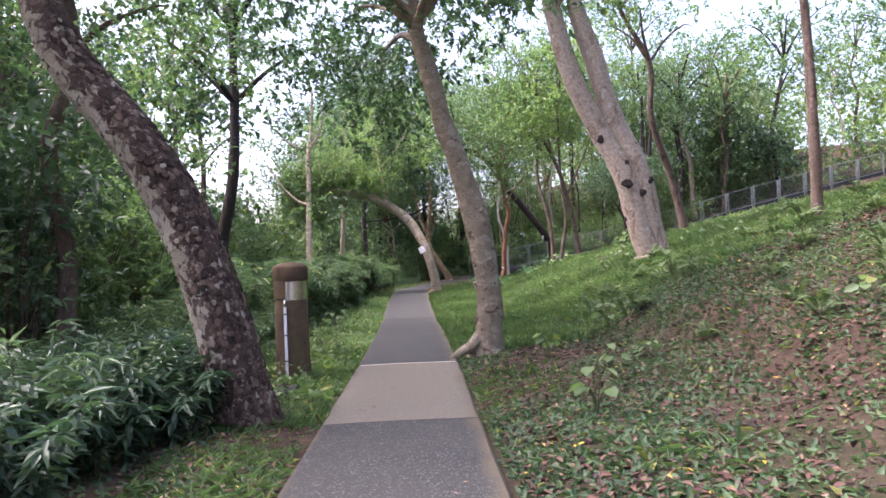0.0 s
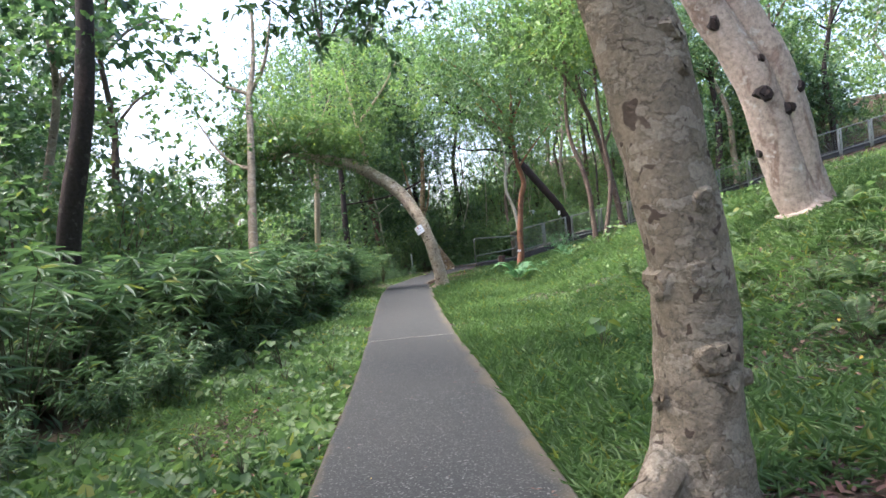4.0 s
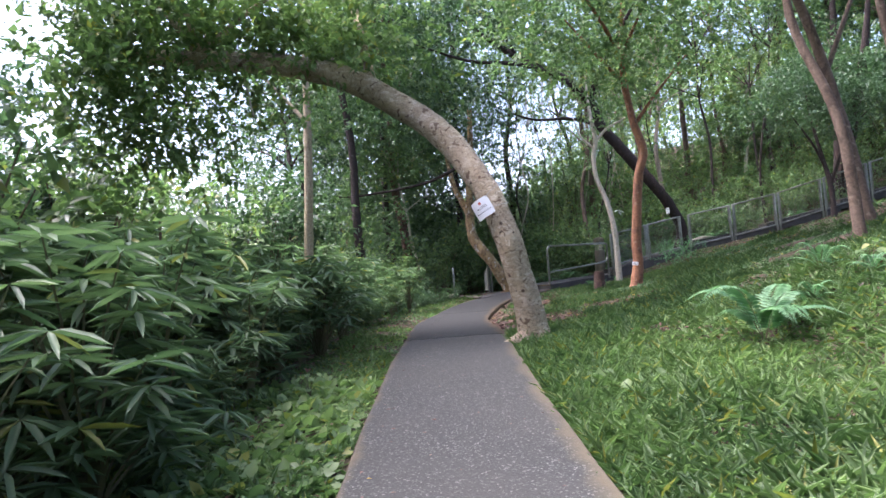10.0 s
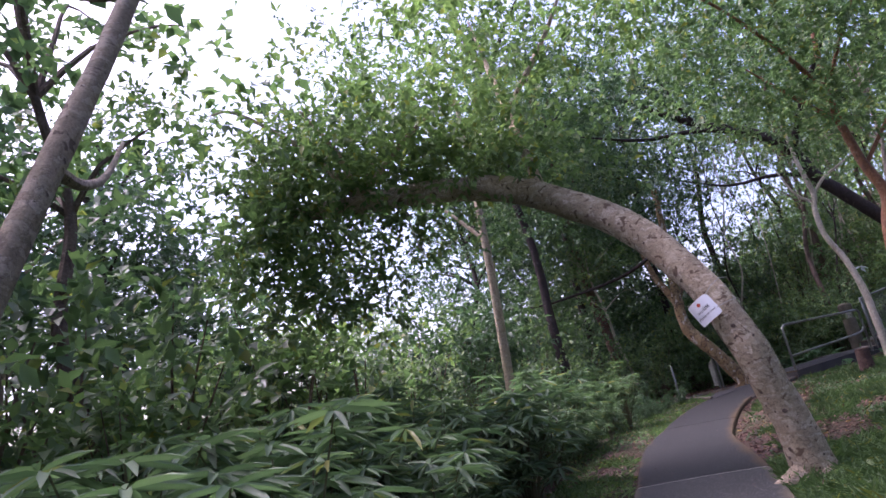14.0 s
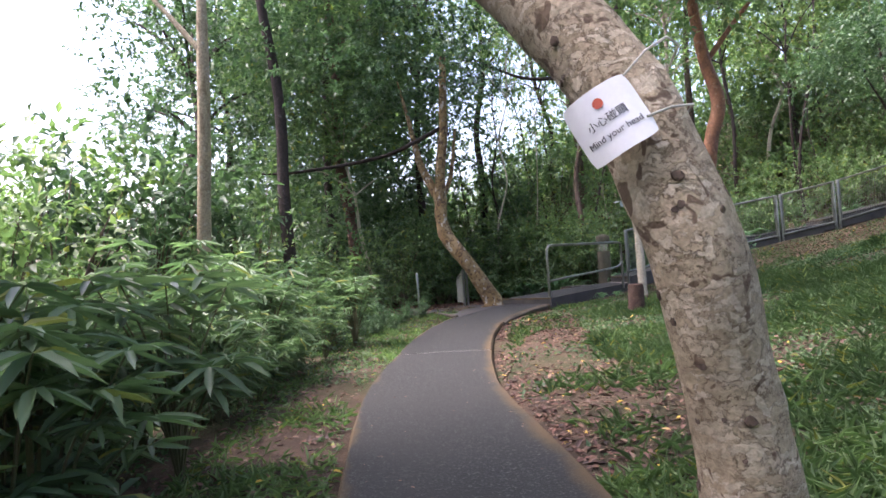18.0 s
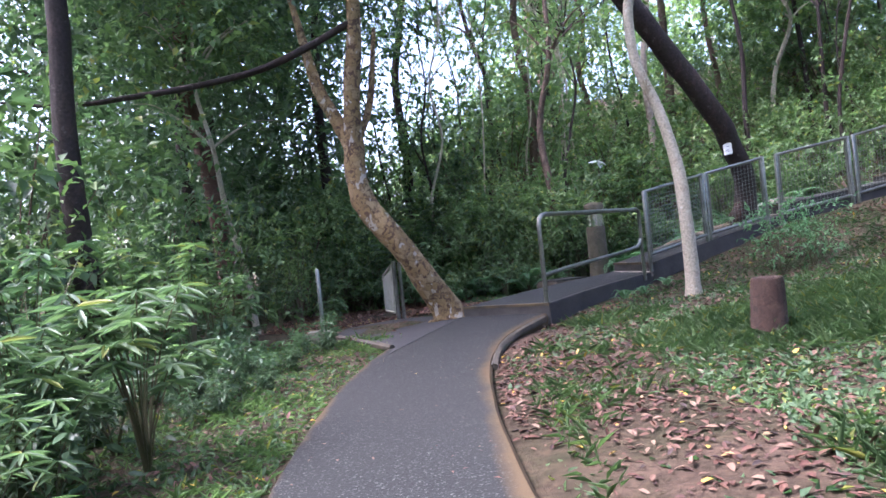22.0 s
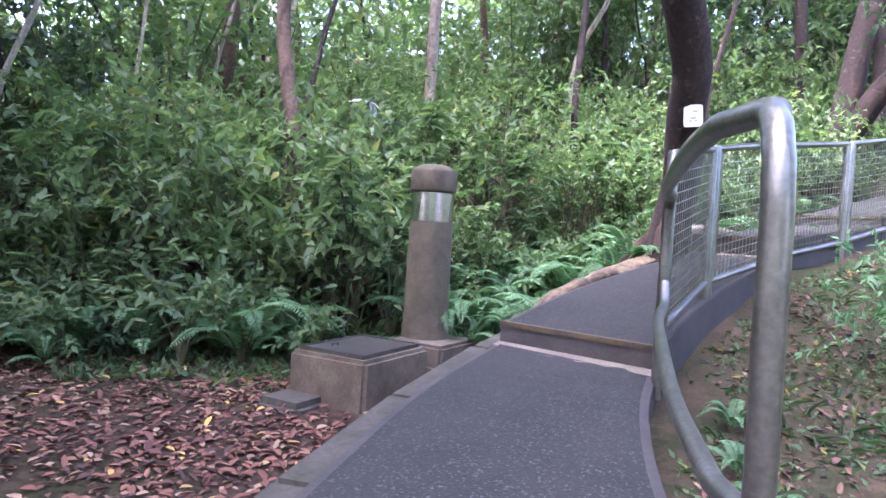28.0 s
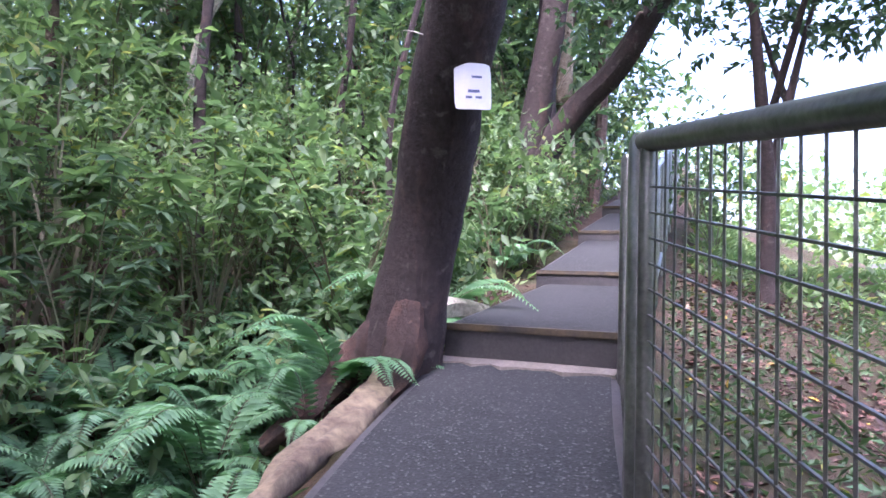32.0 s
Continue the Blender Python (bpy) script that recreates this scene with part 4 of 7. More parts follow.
SIGN_M = axes((1.005, 22.075, 1.80), (0.9, 0.02, 0.46), (-0.46, 0.0, 0.9))
build_sign("warning_sign", "white plastic warning sign tied to the arching trunk", SIGN_M, 0.245, 0.225, 0.19, [
    ("emblem", disc(0.017, RED_INK), 0.0, 0.062), ("chinese_text", lettering("小心碰頭", 0.034, BLACK_INK, "chinese_text"), 0.0, 0.005),
    ("english_text", lettering("Mind your head", 0.030, BLACK_INK, "english_text"), 0.0, -0.045)])
cord = thing("sign_cord", "white cord tying the sign round the trunk", "cord", (1.15, 22.2, 1.92))
part("strand", Shape().tube([(1.06, 22.075, 1.93), (1.13, 22.09, 2.0), (1.19, 22.16, 2.05), (1.22, 22.27, 2.05), (1.18, 22.4, 2.02)], 0.004, 6).mesh("strand", STRING), cord)
part("strand", Shape().tube([(1.12, 22.10, 1.80), (1.19, 22.16, 1.83), (1.25, 22.27, 1.85), (1.22, 22.4, 1.84)], 0.004, 6).mesh("strand", STRING), cord)


# ---------------------------------------------------------------- trees
def crown_leaves(clumps, rng, size, drop=0.25):
    """Leaves on short twigs inside loose clumps: positions, ways, normals."""
    pos, way, nor = [], [], []
    for cx, cy, cz, r, n in clumps:
        twigs = max(4, n // 9)
        c = unit(twigs, rng) * (rng.random((twigs, 1)) ** 0.45) * r * np.array([1, 1, 0.75]) + (cx, cy, cz)
        out = c - (cx, cy, cz - 0.3 * r)
        out = out / (np.linalg.norm(out, axis=1, keepdims=True) + 1e-6) + unit(twigs, rng) * 0.6
        for i in range(9):
            p = c + out * size * (i * 0.33) * rng.uniform(0.7, 1.3, (twigs, 1))
            pos.append(p)
            way.append(out * 0.7 + unit(twigs, rng) * 0.9 - (0, 0, drop))
            nor.append(unit(twigs, rng) * 0.6 + (0, 0, 1))
    return np.concatenate(pos), np.concatenate(way), np.concatenate(nor)


def build_tree(name, label, mat, pts, limbs=(), clumps=(), leaf=None, size=0.10, seed=1, group="", root=True, slim=0.55, wobble=0.10, sides=18, fine=5):
    rng = np.random.default_rng(seed)
    base = pts[0][:3]
    ob = thing(name, label, "tree", base, group)
    c = curve_points(pts, 6)
    if root:
        c = np.vstack([[c[0][0], c[0][1], c[0][2] - 0.35, c[0][3] * 1.5], [c[0][0], c[0][1], c[0][2] - 0.02, c[0][3] * 1.25], c[1:]])
    part("trunk", Shape().tube(c[:, :3], c[:, 3], sides, wobble, seed=seed * 3.7).mesh("trunk", mat), ob)
    for lp in limbs:
        lc = curve_points(lp, fine)
        part("limb", Shape().tube(lc[:, :3], lc[:, 3], max(5, sides // 2), wobble * 0.8, seed=seed).mesh("limb", mat), ob)
    if clumps:
        p, w, n = crown_leaves(clumps, rng, size)
        part("crown", leaf_mesh("crown", leaf or LEAF_MID, p, w, n, size * rng.uniform(0.7, 1.25, len(p)), size * slim, 0.12), ob)
    return ob


def knots(tree, pts, mat, n, seed, size=0.035, lo=0.1, hi=0.6, face=(0.4, -1.0), label="dark branch scar"):
    """Old branch scars standing a little proud of a trunk."""
    rng = np.random.default_rng(seed)
    c = curve_points(pts, 6)
    for _ in range(n):
        p = c[int(len(c) * rng.uniform(lo, hi))]
        a = math.atan2(face[1], face[0]) + rng.normal(0, 0.75)
        w = Vector((math.cos(a), math.sin(a), rng.normal(0, 0.15))).normalized()
        q, r, k = Vector(p[:3]), float(p[3]), size * rng.uniform(0.6, 1.4)
        sh = Shape().tube([q + w * r * 0.86, q + w * (r + 0.3 * k), q + w * (r + 0.5 * k), q + w * (r + 0.25 * k)], [k * 1.5, k * 1.15, k * 0.7, k * 0.25], 9, 0.45, seed=float(rng.uniform(0, 9)))
        part("knot", sh.mesh("knot", mat), tree, label)


def auto_limbs(start, n, rng, reach, rise, r, sag=0.1):
    """Limbs fanning out from a point, and the places of their ends."""
    limbs, ends = [], []
    for i in range(n):
        a = 2 * math.pi * (i + rng.random() * 0.7) / n
        d = np.array([math.cos(a), math.sin(a), 0])
        L, H = reach * rng.uniform(0.6, 1.1), rise * rng.uniform(0.5, 1.1)
        s = np.array(start)
        p1, p2 = s + d * L * 0.35 + (0, 0, H * 0.55), s + d * L * 0.75 + (rng.normal(0, 0.1), rng.normal(0, 0.1), H * 0.9)
        p3 = s + d * L + (0, 0, H * (1 - sag))
        limbs.append([(*s, r), (*p1, r * 0.7), (*p2, r * 0.42), (*p3, r * 0.15)])
        ends += [p2, p3]
    return limbs, ends


def clump_list(ends, rng, r, n, jitter=0.4):
    return [(*(np.array(e) + rng.normal(0, jitter, 3)), r * rng.uniform(0.7, 1.25), int(n * rng.uniform(0.7, 1.3))) for e in ends]


def canopy(cx, cy, cz, rx, ry, rz, k, r, n, rng):
    """Clumps spread through a wide, flattened crown."""
    u = unit(k, rng) * rng.random((k, 1)) ** 0.4
    return [(cx + a * rx, cy + b * ry, cz + c * rz, r * rng.uniform(0.75, 1.3), int(n * rng.uniform(0.7, 1.3))) for a, b, c in u]


R = np.random.default_rng(11)

# big mottled trunk leaning over the start
t1 = [(7.68, 5.58, -0.05, 0.29), (7.62, 5.54, 0.25, 0.255), (7.51, 5.47, 0.88, 0.233), (7.29, 5.35, 1.65, 0.219), (7.02, 5.2, 2.23, 0.209), (6.70, 5.04, 2.72, 0.195), (6.42, 4.89, 3.16, 0.181), (6.25, 4.80, 3.7, 0.155), (6.2, 4.75, 4.6, 0.13), (6.3, 4.9, 5.8, 0.09)]
lb, en = auto_limbs((6.22, 4.8, 4.4), 6, R, 2.6, 2.0, 0.08)
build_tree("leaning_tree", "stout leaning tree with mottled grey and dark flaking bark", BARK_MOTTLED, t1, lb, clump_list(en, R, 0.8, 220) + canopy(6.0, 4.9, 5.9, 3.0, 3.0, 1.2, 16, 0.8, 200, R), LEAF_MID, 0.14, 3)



def bark_plate_material():
    m, nt, b = material("bark_plate", 0.9, 0.0, 0.3)
    g = nt.nodes.new("ShaderNodeNewGeometry")
    c = ramp(nt, g.outputs["Random Per Island"], [(0.0, (0.026, 0.017, 0.013)), (0.35, (0.060, 0.038, 0.028)), (0.62, (0.105, 0.068, 0.050)), (0.86, (0.15, 0.105, 0.075)), (0.95, (0.27, 0.215, 0.16)), (1.0, (0.38, 0.34, 0.28))])
    grain = noise_tex(nt, 38.0, 5.0, 0.7)
    c = mix(nt, ramp(nt, grain, [(0.3, (0.5, 0.5, 0.5)), (0.7, (1.15, 1.15, 1.15))]), (0, 0, 0), c)
    nt.links.new(c, b.inputs["Base Color"])
    bump(nt, b, grain, 0.6, 0.01)
    return m


def bark_plates(tree, pts, n, seed, side, mat):
    """Loose irregular scales of old bark on the shaded side and foot of a trunk."""
    rng = np.random.default_rng(seed)
    c = curve_points(pts, 8)
    c = c[c[:, 2] < 3.4]
    sh = Shape()
    for _ in range(n):
        i = rng.integers(1, len(c) - 1)
        z = c[i][2]
        a = rng.uniform(0, 6.28)
        w = Vector((math.cos(a), math.sin(a), 0))
        u = w.x * side[0] + w.y * side[1]
        if u < 0.22 * z - 0.62 + rng.normal(0, 0.16):
            continue
        d = Vector(c[i + 1][:3] - c[i - 1][:3]).normalized()
        w = (w - d * w.dot(d)).normalized()
        across = d.cross(w)
        q = Vector(c[i][:3]) + d * rng.uniform(-0.06, 0.06)
        r = float(c[i][3]) * 0.985
        k, tall, wide = rng.integers(5, 8), rng.uniform(0.02, 0.048), rng.uniform(0.016, 0.032)
        lift = rng.uniform(0.004, 0.013)
        turn = rng.uniform(0, 6.28)
        top, foot = [], []
        for j in range(k):
            g = turn + 6.2832 * j / k
            f = rng.uniform(0.7, 1.15)
            x, y = math.cos(g) * wide * f, math.sin(g) * tall * f
            for ring, grow, out in ((foot, 1.12, 0.0), (top, 0.86, lift)):
                v = w * (r + out) + across * x * grow
                ring.append(q + v.normalized() * (r + out + 0.004) + d * y * grow)
        nv = len(top)
        sh.add(foot + top, [tuple(range(nv, 2 * nv))] + [(j, (j + 1) % nv, nv + (j + 1) % nv, nv + j) for j in range(nv)])
    ob = part("flaking_bark", sh.mesh("flaking_bark", mat, smooth=False), tree, "dark flaking scales of old bark")
    return ob


bark_plates(bpy.data.objects["leaning_tree"], t1, 1900, 311, (0.87, 0.45), bark_plate_material())

# trunk with knobbly bark at the path's edge
t2 = [(8.26, 9.65, 0.02, 0.21), (8.31, 9.66, 0.45, 0.185), (8.32, 9.65, 0.85, 0.176), (8.22, 9.58, 1.75, 0.168), (8.05, 9.48, 2.53, 0.152), (7.87, 9.38, 3.15, 0.138), (7.74, 9.3, 3.78, 0.124), (7.58, 9.21, 4.5, 0.112), (7.5, 9.1, 5.6, 0.08)]
lb, en = auto_limbs((7.58, 9.2, 4.5), 6, R, 2.6, 1.9, 0.06)
lb += [[(7.62, 9.22, 4.3, 0.06), (6.7, 10.4, 4.9, 0.045), (5.6, 11.8, 5.2, 0.03), (4.9, 12.8, 5.3, 0.012)]]
tree2 = build_tree("path_side_tree", "tan tree with knobbly bark beside the footpath", BARK_TAN, t2, lb, clump_list(en, R, 0.85, 240) + canopy(6.3, 9.8, 5.5, 3.4, 2.8, 1.4, 34, 0.85, 220, R) + canopy(5.0, 12.6, 4.9, 1.9, 2.1, 1.2, 26, 0.6, 170, R), LEAF_DARK, 0.13, 5, wobble=0.2)
knots(tree2, t2, BARK_TAN, 16, 301, 0.04, 0.05, 0.6, label="tan bark knob")
part("root", Shape().tube([(8.2, 9.6, 0.25), (8.12, 9.42, 0.12), (8.02, 9.25, 0.05), (7.95, 9.1, -0.02)], [0.10, 0.08, 0.06, 0.03], 10, 0.1).mesh("root", BARK_TAN), tree2)

# pair of pinkish trunks on the bank
g3 = gz(9.5, 17.7)
t3a = [(9.45, 17.7, g3, 0.34), (9.25, 17.6, g3 + 0.5, 0.30), (8.92, 17.41, 3.22, 0.28), (8.39, 17.28, 4.35, 0.257), (7.84, 16.98, 5.75, 0.24), (7.45, 16.77, 7.6, 0.2), (7.3, 16.6, 9.0, 0.14)]
t3b = [(9.6, 17.78, g3, 0.28), (9.48, 17.72, g3 + 0.5, 0.27), (9.23, 17.57, 3.34, 0.255), (8.72, 17.43, 4.61, 0.245), (8.35, 17.21, 6.14, 0.235), (7.98, 17.0, 7.6, 0.19), (8.1, 17.1, 9.2, 0.14)]
lb, en = auto_limbs((7.6, 16.8, 7.4), 6, R, 3.0, 2.4, 0.09)
twin_a = build_tree("twin_trunk_tree", "tall tree with a smooth pinkish trunk scarred by old branches", BARK_PINK, t3a, lb, clump_list(en, R, 1.0, 230) + canopy(6.6, 16.2, 8.6, 3.2, 3.0, 1.5, 16, 1.0, 200, R), LEAF_MID, 0.16, 7)
lb, en = auto_limbs((8.0, 17.0, 7.6), 5, R, 3.0, 2.6, 0.09)
twin_b = build_tree("twin_trunk_tree", "tall tree with a pale pinkish trunk leaning on its neighbour", BARK_PINK, t3b, lb, clump_list(en, R, 1.0, 230) + canopy(9.0, 18.0, 8.9, 3.0, 3.0, 1.4, 12, 1.0, 200, R), LEAF_MID, 0.16, 8)

knots(twin_a, t3a, BARK_DARK, 5, 302, 0.07, 0.2, 0.55)
knots(twin_b, t3b, BARK_DARK, 5, 303, 0.07, 0.2, 0.55)

# arching tree over the path, wrapped in creeper
arch = [(1.36, 22.48, 0.18, 0.205), (1.34, 22.46, 0.42, 0.175), (1.30, 22.40, 0.84, 0.158), (1.19, 22.28, 1.49, 0.150), (0.90, 22.36, 2.13, 0.154), (0.30, 22.60, 2.86, 0.165), (-0.30, 22.62, 3.35, 0.168), (-0.99, 22.34, 3.80, 0.158), (-1.71, 21.96, 4.02, 0.146), (-2.61, 21.5, 4.16, 0.13), (-3.3, 21.1, 4.26, 0.09), (-3.9, 20.75, 4.35, 0.03)]
lb, en = auto_limbs((-2.6, 21.5, 4.2), 5, R, 1.6, 1.2, 0.05)
cl = clump_list(en, R, 0.6, 240, 0.3)
for q in curve_points([a[:3] for a in arch[6:]], 4):
    cl.append((q[0] + R.normal(0, 0.12), q[1] + R.normal(0.1, 0.12), q[2] + 0.36 + R.random() * 0.25, 0.40, 150))
lb += [[(-0.6, 22.55, 3.55, 0.07), (-1.0, 22.9, 4.7, 0.055), (-1.5, 23.4, 5.9, 0.04), (-2.0, 23.9, 7.2, 0.015)], [(-1.1, 23.0, 5.0, 0.04), (-0.4, 23.4, 6.0, 0.03), (0.2, 23.6, 7.0, 0.012)]]
cl += canopy(-1.7, 23.7, 6.9, 2.7, 2.0, 1.1, 26, 0.62, 165, R) + canopy(-0.9, 22.2, 5.2, 2.6, 1.5, 0.9, 22, 0.5, 170, R) + canopy(-2.7, 21.4, 4.1, 2.3, 1.5, 1.5, 30, 0.5, 190, R) + canopy(-3.3, 21.0, 3.4, 1.5, 1.2, 1.1, 12, 0.45, 170, R) + canopy(-3.3, 20.9, 4.3, 1.3, 0.7, 0.6, 16, 0.38, 150, R)
for q in curve_points([a[:3] for a in arch[7:]], 4):
    cl.append((q[0] + R.normal(0, 0.1), q[1] - 0.12, q[2] + 0.04, 0.24, 45))
arch_tree = build_tree("arching_tree", "flaky-barked tree arching over the path, its crown wrapped in creeper", BARK_ARCH, arch, lb, cl, LEAF_LIGHT, 0.115, 9, wobble=0.12)
knots(arch_tree, arch, BARK_BROWN, 44, 304, 0.012, 0.04, 0.62, (-0.3, -1.0))
for rt in ([(1.45, 22.4, 0.25), (1.75, 22.25, 0.2), (2.15, 22.15, 0.17), (2.5, 22.2, 0.12)], [(1.3, 22.3, 0.3), (1.15, 22.1, 0.22), (1.1, 21.9, 0.14)]):
    part("root", Shape().tube(rt, [0.10, 0.07, 0.05, 0.03][: len(rt)], 9, 0.15).mesh("root", BARK_ARCH), arch_tree)
part("aerial_root", Shape().tube(curve_points([(-1.9, 21.7, 4.15), (-1.98, 21.65, 3.9), (-1.9, 21.6, 3.6), (-1.85, 21.62, 3.3)], 5), 0.012, 6).mesh("aerial_root", BARK_PALE), arch_tree)

# reddish trunk with a small tag
gr = gz(1.03, 30.42)
red = [(1.02, 30.41, gr, 0.165), (1.04, 30.41, 0.62, 0.15), (1.09, 30.42, 0.97, 0.136), (1.12, 30.4, 1.62, 0.128), (1.28, 30.4, 2.9, 0.118), (1.42, 30.45, 3.5, 0.115), (1.25, 30.4, 4.3, 0.098), (1.15, 30.35, 5.6, 0.075), (1.3, 30.4, 7.0, 0.05)]
lb = [[(1.30, 30.42, 4.1, 0.045), (1.75, 30.6, 4.7, 0.035), (2.5, 30.9, 5.6, 0.015)], [(1.2, 30.38, 5.0, 0.05), (0.7, 30.1, 5.7, 0.04), (0.1, 29.7, 6.6, 0.015)], [(1.16, 30.36, 5.7, 0.045), (1.7, 30.0, 6.4, 0.03), (2.3, 29.6, 7.1, 0.012)]]
# extra limb, added to carry a high canopy mostly out of view
lb += [[(1.15, 30.35, 5.7, 0.05), (0.8, 29.4, 6.6, 0.04), (0.4, 28.0, 7.3, 0.03), (0.0, 26.6, 7.7, 0.012)]]
en = [q[-1][:3] for q in lb]
# the last canopy is an added screen of leaves that shades the path below
build_tree("red_barked_tree", "slender tree with smooth orange-red bark and a white tag", BARK_RED, [(a, b, c, r * 0.86) for a, b, c, r in red], lb, clump_list(en, R, 0.75, 200) + canopy(1.0, 30.2, 6.2, 3.2, 2.8, 1.3, 30, 0.75, 190, R) + canopy(0.6, 28.2, 7.9, 4.6, 3.4, 0.9, 46, 0.9, 200, R), LEAF_MID, 0.13, 12)
tag = Shape().box((0.13, 0.006, 0.075), pose(1.06, 30.275, 0.98, 0, 8, 8))
tg = thing("tree_tag", "small white tag nailed to the red trunk", "tag", (1.06, 30.275, 0.98))
part("plate", tag.mesh("plate", WHITE, 0.002), tg)
for dz in (0.015, -0.005, -0.02):
    part("text_bar", Shape().box((0.085, 0.002, 0.007), pose(1.06, 30.270, 0.98 + dz, 0, 8, 8)).mesh("text_bar", BLACK_INK), tg)

# pale crooked sapling by the railing
gw = gz(-0.33, 34.9)
white = [(-0.33, 34.9, gw, 0.098), (-0.33, 34.9, 1.33, 0.088), (-0.37, 34.95, 2.1, 0.08), (-0.53, 35.0, 2.9, 0.074), (-0.76, 35.0, 3.6, 0.068), (-0.80, 35.05, 4.3, 0.066), (-0.72, 35.15, 4.75, 0.065), (-0.82, 35.15, 5.6, 0.05), (-0.9, 35.25, 6.8, 0.03)]
lbw = [[(-0.72, 35.15, 4.72, 0.05), (-0.4, 35.35, 5.1, 0.04), (-0.05, 35.55, 5.3, 0.03), (0.5, 35.75, 5.6, 0.015)], [(-0.76, 35.1, 4.5, 0.04), (-1.1, 34.95, 4.9, 0.03), (-1.3, 34.85, 5.6, 0.015)]]
build_tree("pale_sapling", "thin crooked sapling with pale grey bark", BARK_PALE, white, lbw, clump_list([(-0.9, 35.4, 6.9), (0.5, 35.9, 5.9), (-1.3, 35, 5.9), (-0.5, 35.3, 6.3)], R, 0.7, 230), LEAF_MID, 0.10, 14)

# dark leaning trunk at the walkway, with its root along the slab
dark = [(1.08, 38.80, 1.0, 0.30), (1.06, 38.76, 1.22, 0.24), (1.05, 38.72, 1.42, 0.205), (1.08, 38.68, 1.8, 0.188), (1.04, 38.55, 2.2, 0.182), (0.86, 38.32, 2.65, 0.178), (0.66, 38.05, 3.1, 0.176), (0.08, 37.68, 4.0, 0.178), (-0.45, 37.35, 4.8, 0.178), (-0.93, 37.05, 5.55, 0.172), (-1.22, 36.7, 6.45, 0.165), (-1.95, 36.35, 7.25, 0.145), (-3.3, 36.0, 8.15, 0.115), (-4.6, 35.6, 9.3, 0.08), (-6.0, 35.0, 10.6, 0.04)]
dlb = [[(-1.2, 36.75, 6.35, 0.11), (-0.6, 36.2, 7.2, 0.09), (0.3, 35.6, 8.2, 0.06), (1.4, 35.0, 9.4, 0.025)], [(-1.95, 36.35, 7.25, 0.09), (-2.9, 35.2, 7.6, 0.075), (-4.2, 34.0, 7.7, 0.05), (-5.6, 33.0, 8.3, 0.02)],
       [(-0.95, 37.05, 5.6, 0.07), (-1.9, 36.6, 5.9, 0.055), (-3.0, 36.2, 6.0, 0.04), (-4.2, 35.8, 6.6, 0.015)], [(-3.3, 36.0, 8.15, 0.06), (-3.6, 35.4, 9.2, 0.045), (-3.5, 34.6, 10.4, 0.02)]]
dk = build_tree("dark_leaning_tree", "dark-barked tree leaning over the walkway with a hanging paper notice", BARK_DARK, dark, dlb, canopy(-1.6, 35.2, 8.8, 4.6, 3.4, 1.4, 32, 0.85, 170, R) + canopy(-4.6, 34.6, 9.8, 3.0, 2.6, 1.2, 18, 0.85, 170, R), LEAF_DARK, 0.15, 16)
ROOT_BARK = plain("root_bark", (0.25, 0.195, 0.115), (0.060, 0.040, 0.028), 9.0, 0.85, 0.0, 1.0, 30.0)
part("root", Shape().tube(curve_points([(1.04, 38.70, 1.40), (0.70, 38.52, 1.24), (0.30, 38.36, 1.17), (-0.05, 38.20, 1.08), (-0.42, 38.00, 0.98), (-0.74, 37.84, 0.87), (-0.92, 37.72, 0.74)], 4), np.linspace(0.075, 0.034, 25), 14, 0.8).mesh("root", ROOT_BARK), dk, "long pale brown surface root")
part("root", Shape().tube(curve_points([(1.15, 38.88, 1.35), (1.38, 38.98, 1.50), (1.75, 39.0, 1.60), (2.05, 38.92, 1.56)], 4), np.linspace(0.11, 0.05, 13), 10, 0.25).mesh("root", BARK_PALE), dk, "pale root curling onto the walkway")
BARK_FOOT = bark("bark_foot", (0.075, 0.042, 0.030), (0.040, 0.026, 0.021), (0.12, 0.075, 0.055), 6.0, 0.52)
for rt in ([(1.02, 38.62, 1.75), (0.95, 38.60, 1.50), (0.82, 38.55, 1.30), (0.62, 38.51, 1.15)], [(1.0, 38.76, 1.6), (0.86, 38.84, 1.34), (0.64, 38.92, 1.12), (0.40, 38.98, 0.95)]):
    part("root_flare", Shape().tube(curve_points(rt, 4), [0.05, 0.07, 0.085, 0.095, 0.10, 0.10, 0.098, 0.092, 0.085, 0.076, 0.066, 0.054, 0.04], 14, 0.6, seed=rt[0][0] * 9).mesh("root_flare", BARK_FOOT), dk, "dark brown flaring root")
TAG_M = axes((0.755, 38.085, 2.585), (0.78, -0.62, 0.05), (0.02, 0.02, 1))
build_sign("paper_notice", "small white laminated notice hung on string", TAG_M, 0.165, 0.20, 0.22, [("text_bar", bar(0.045, 0.010, BLUE_INK), 0.015, 0.04), ("text_bar", bar(0.05, 0.012, BLUE_INK), 0.0, -0.022), ("text_bar", bar(0.07, 0.010, BLUE_INK), 0.0, -0.048)])
cd = thing("notice_string", "thin string looped round the dark trunk", "cord", (0.7, 38.3, 2.75))
part("strand", Shape().tube(curve_points([(0.77, 38.13, 2.67), (0.70, 38.17, 2.73), (0.64, 38.25, 2.80), (0.64, 38.40, 2.86), (0.76, 38.5, 2.86)], 4), 0.0025, 5).mesh("strand", STRING), cd)

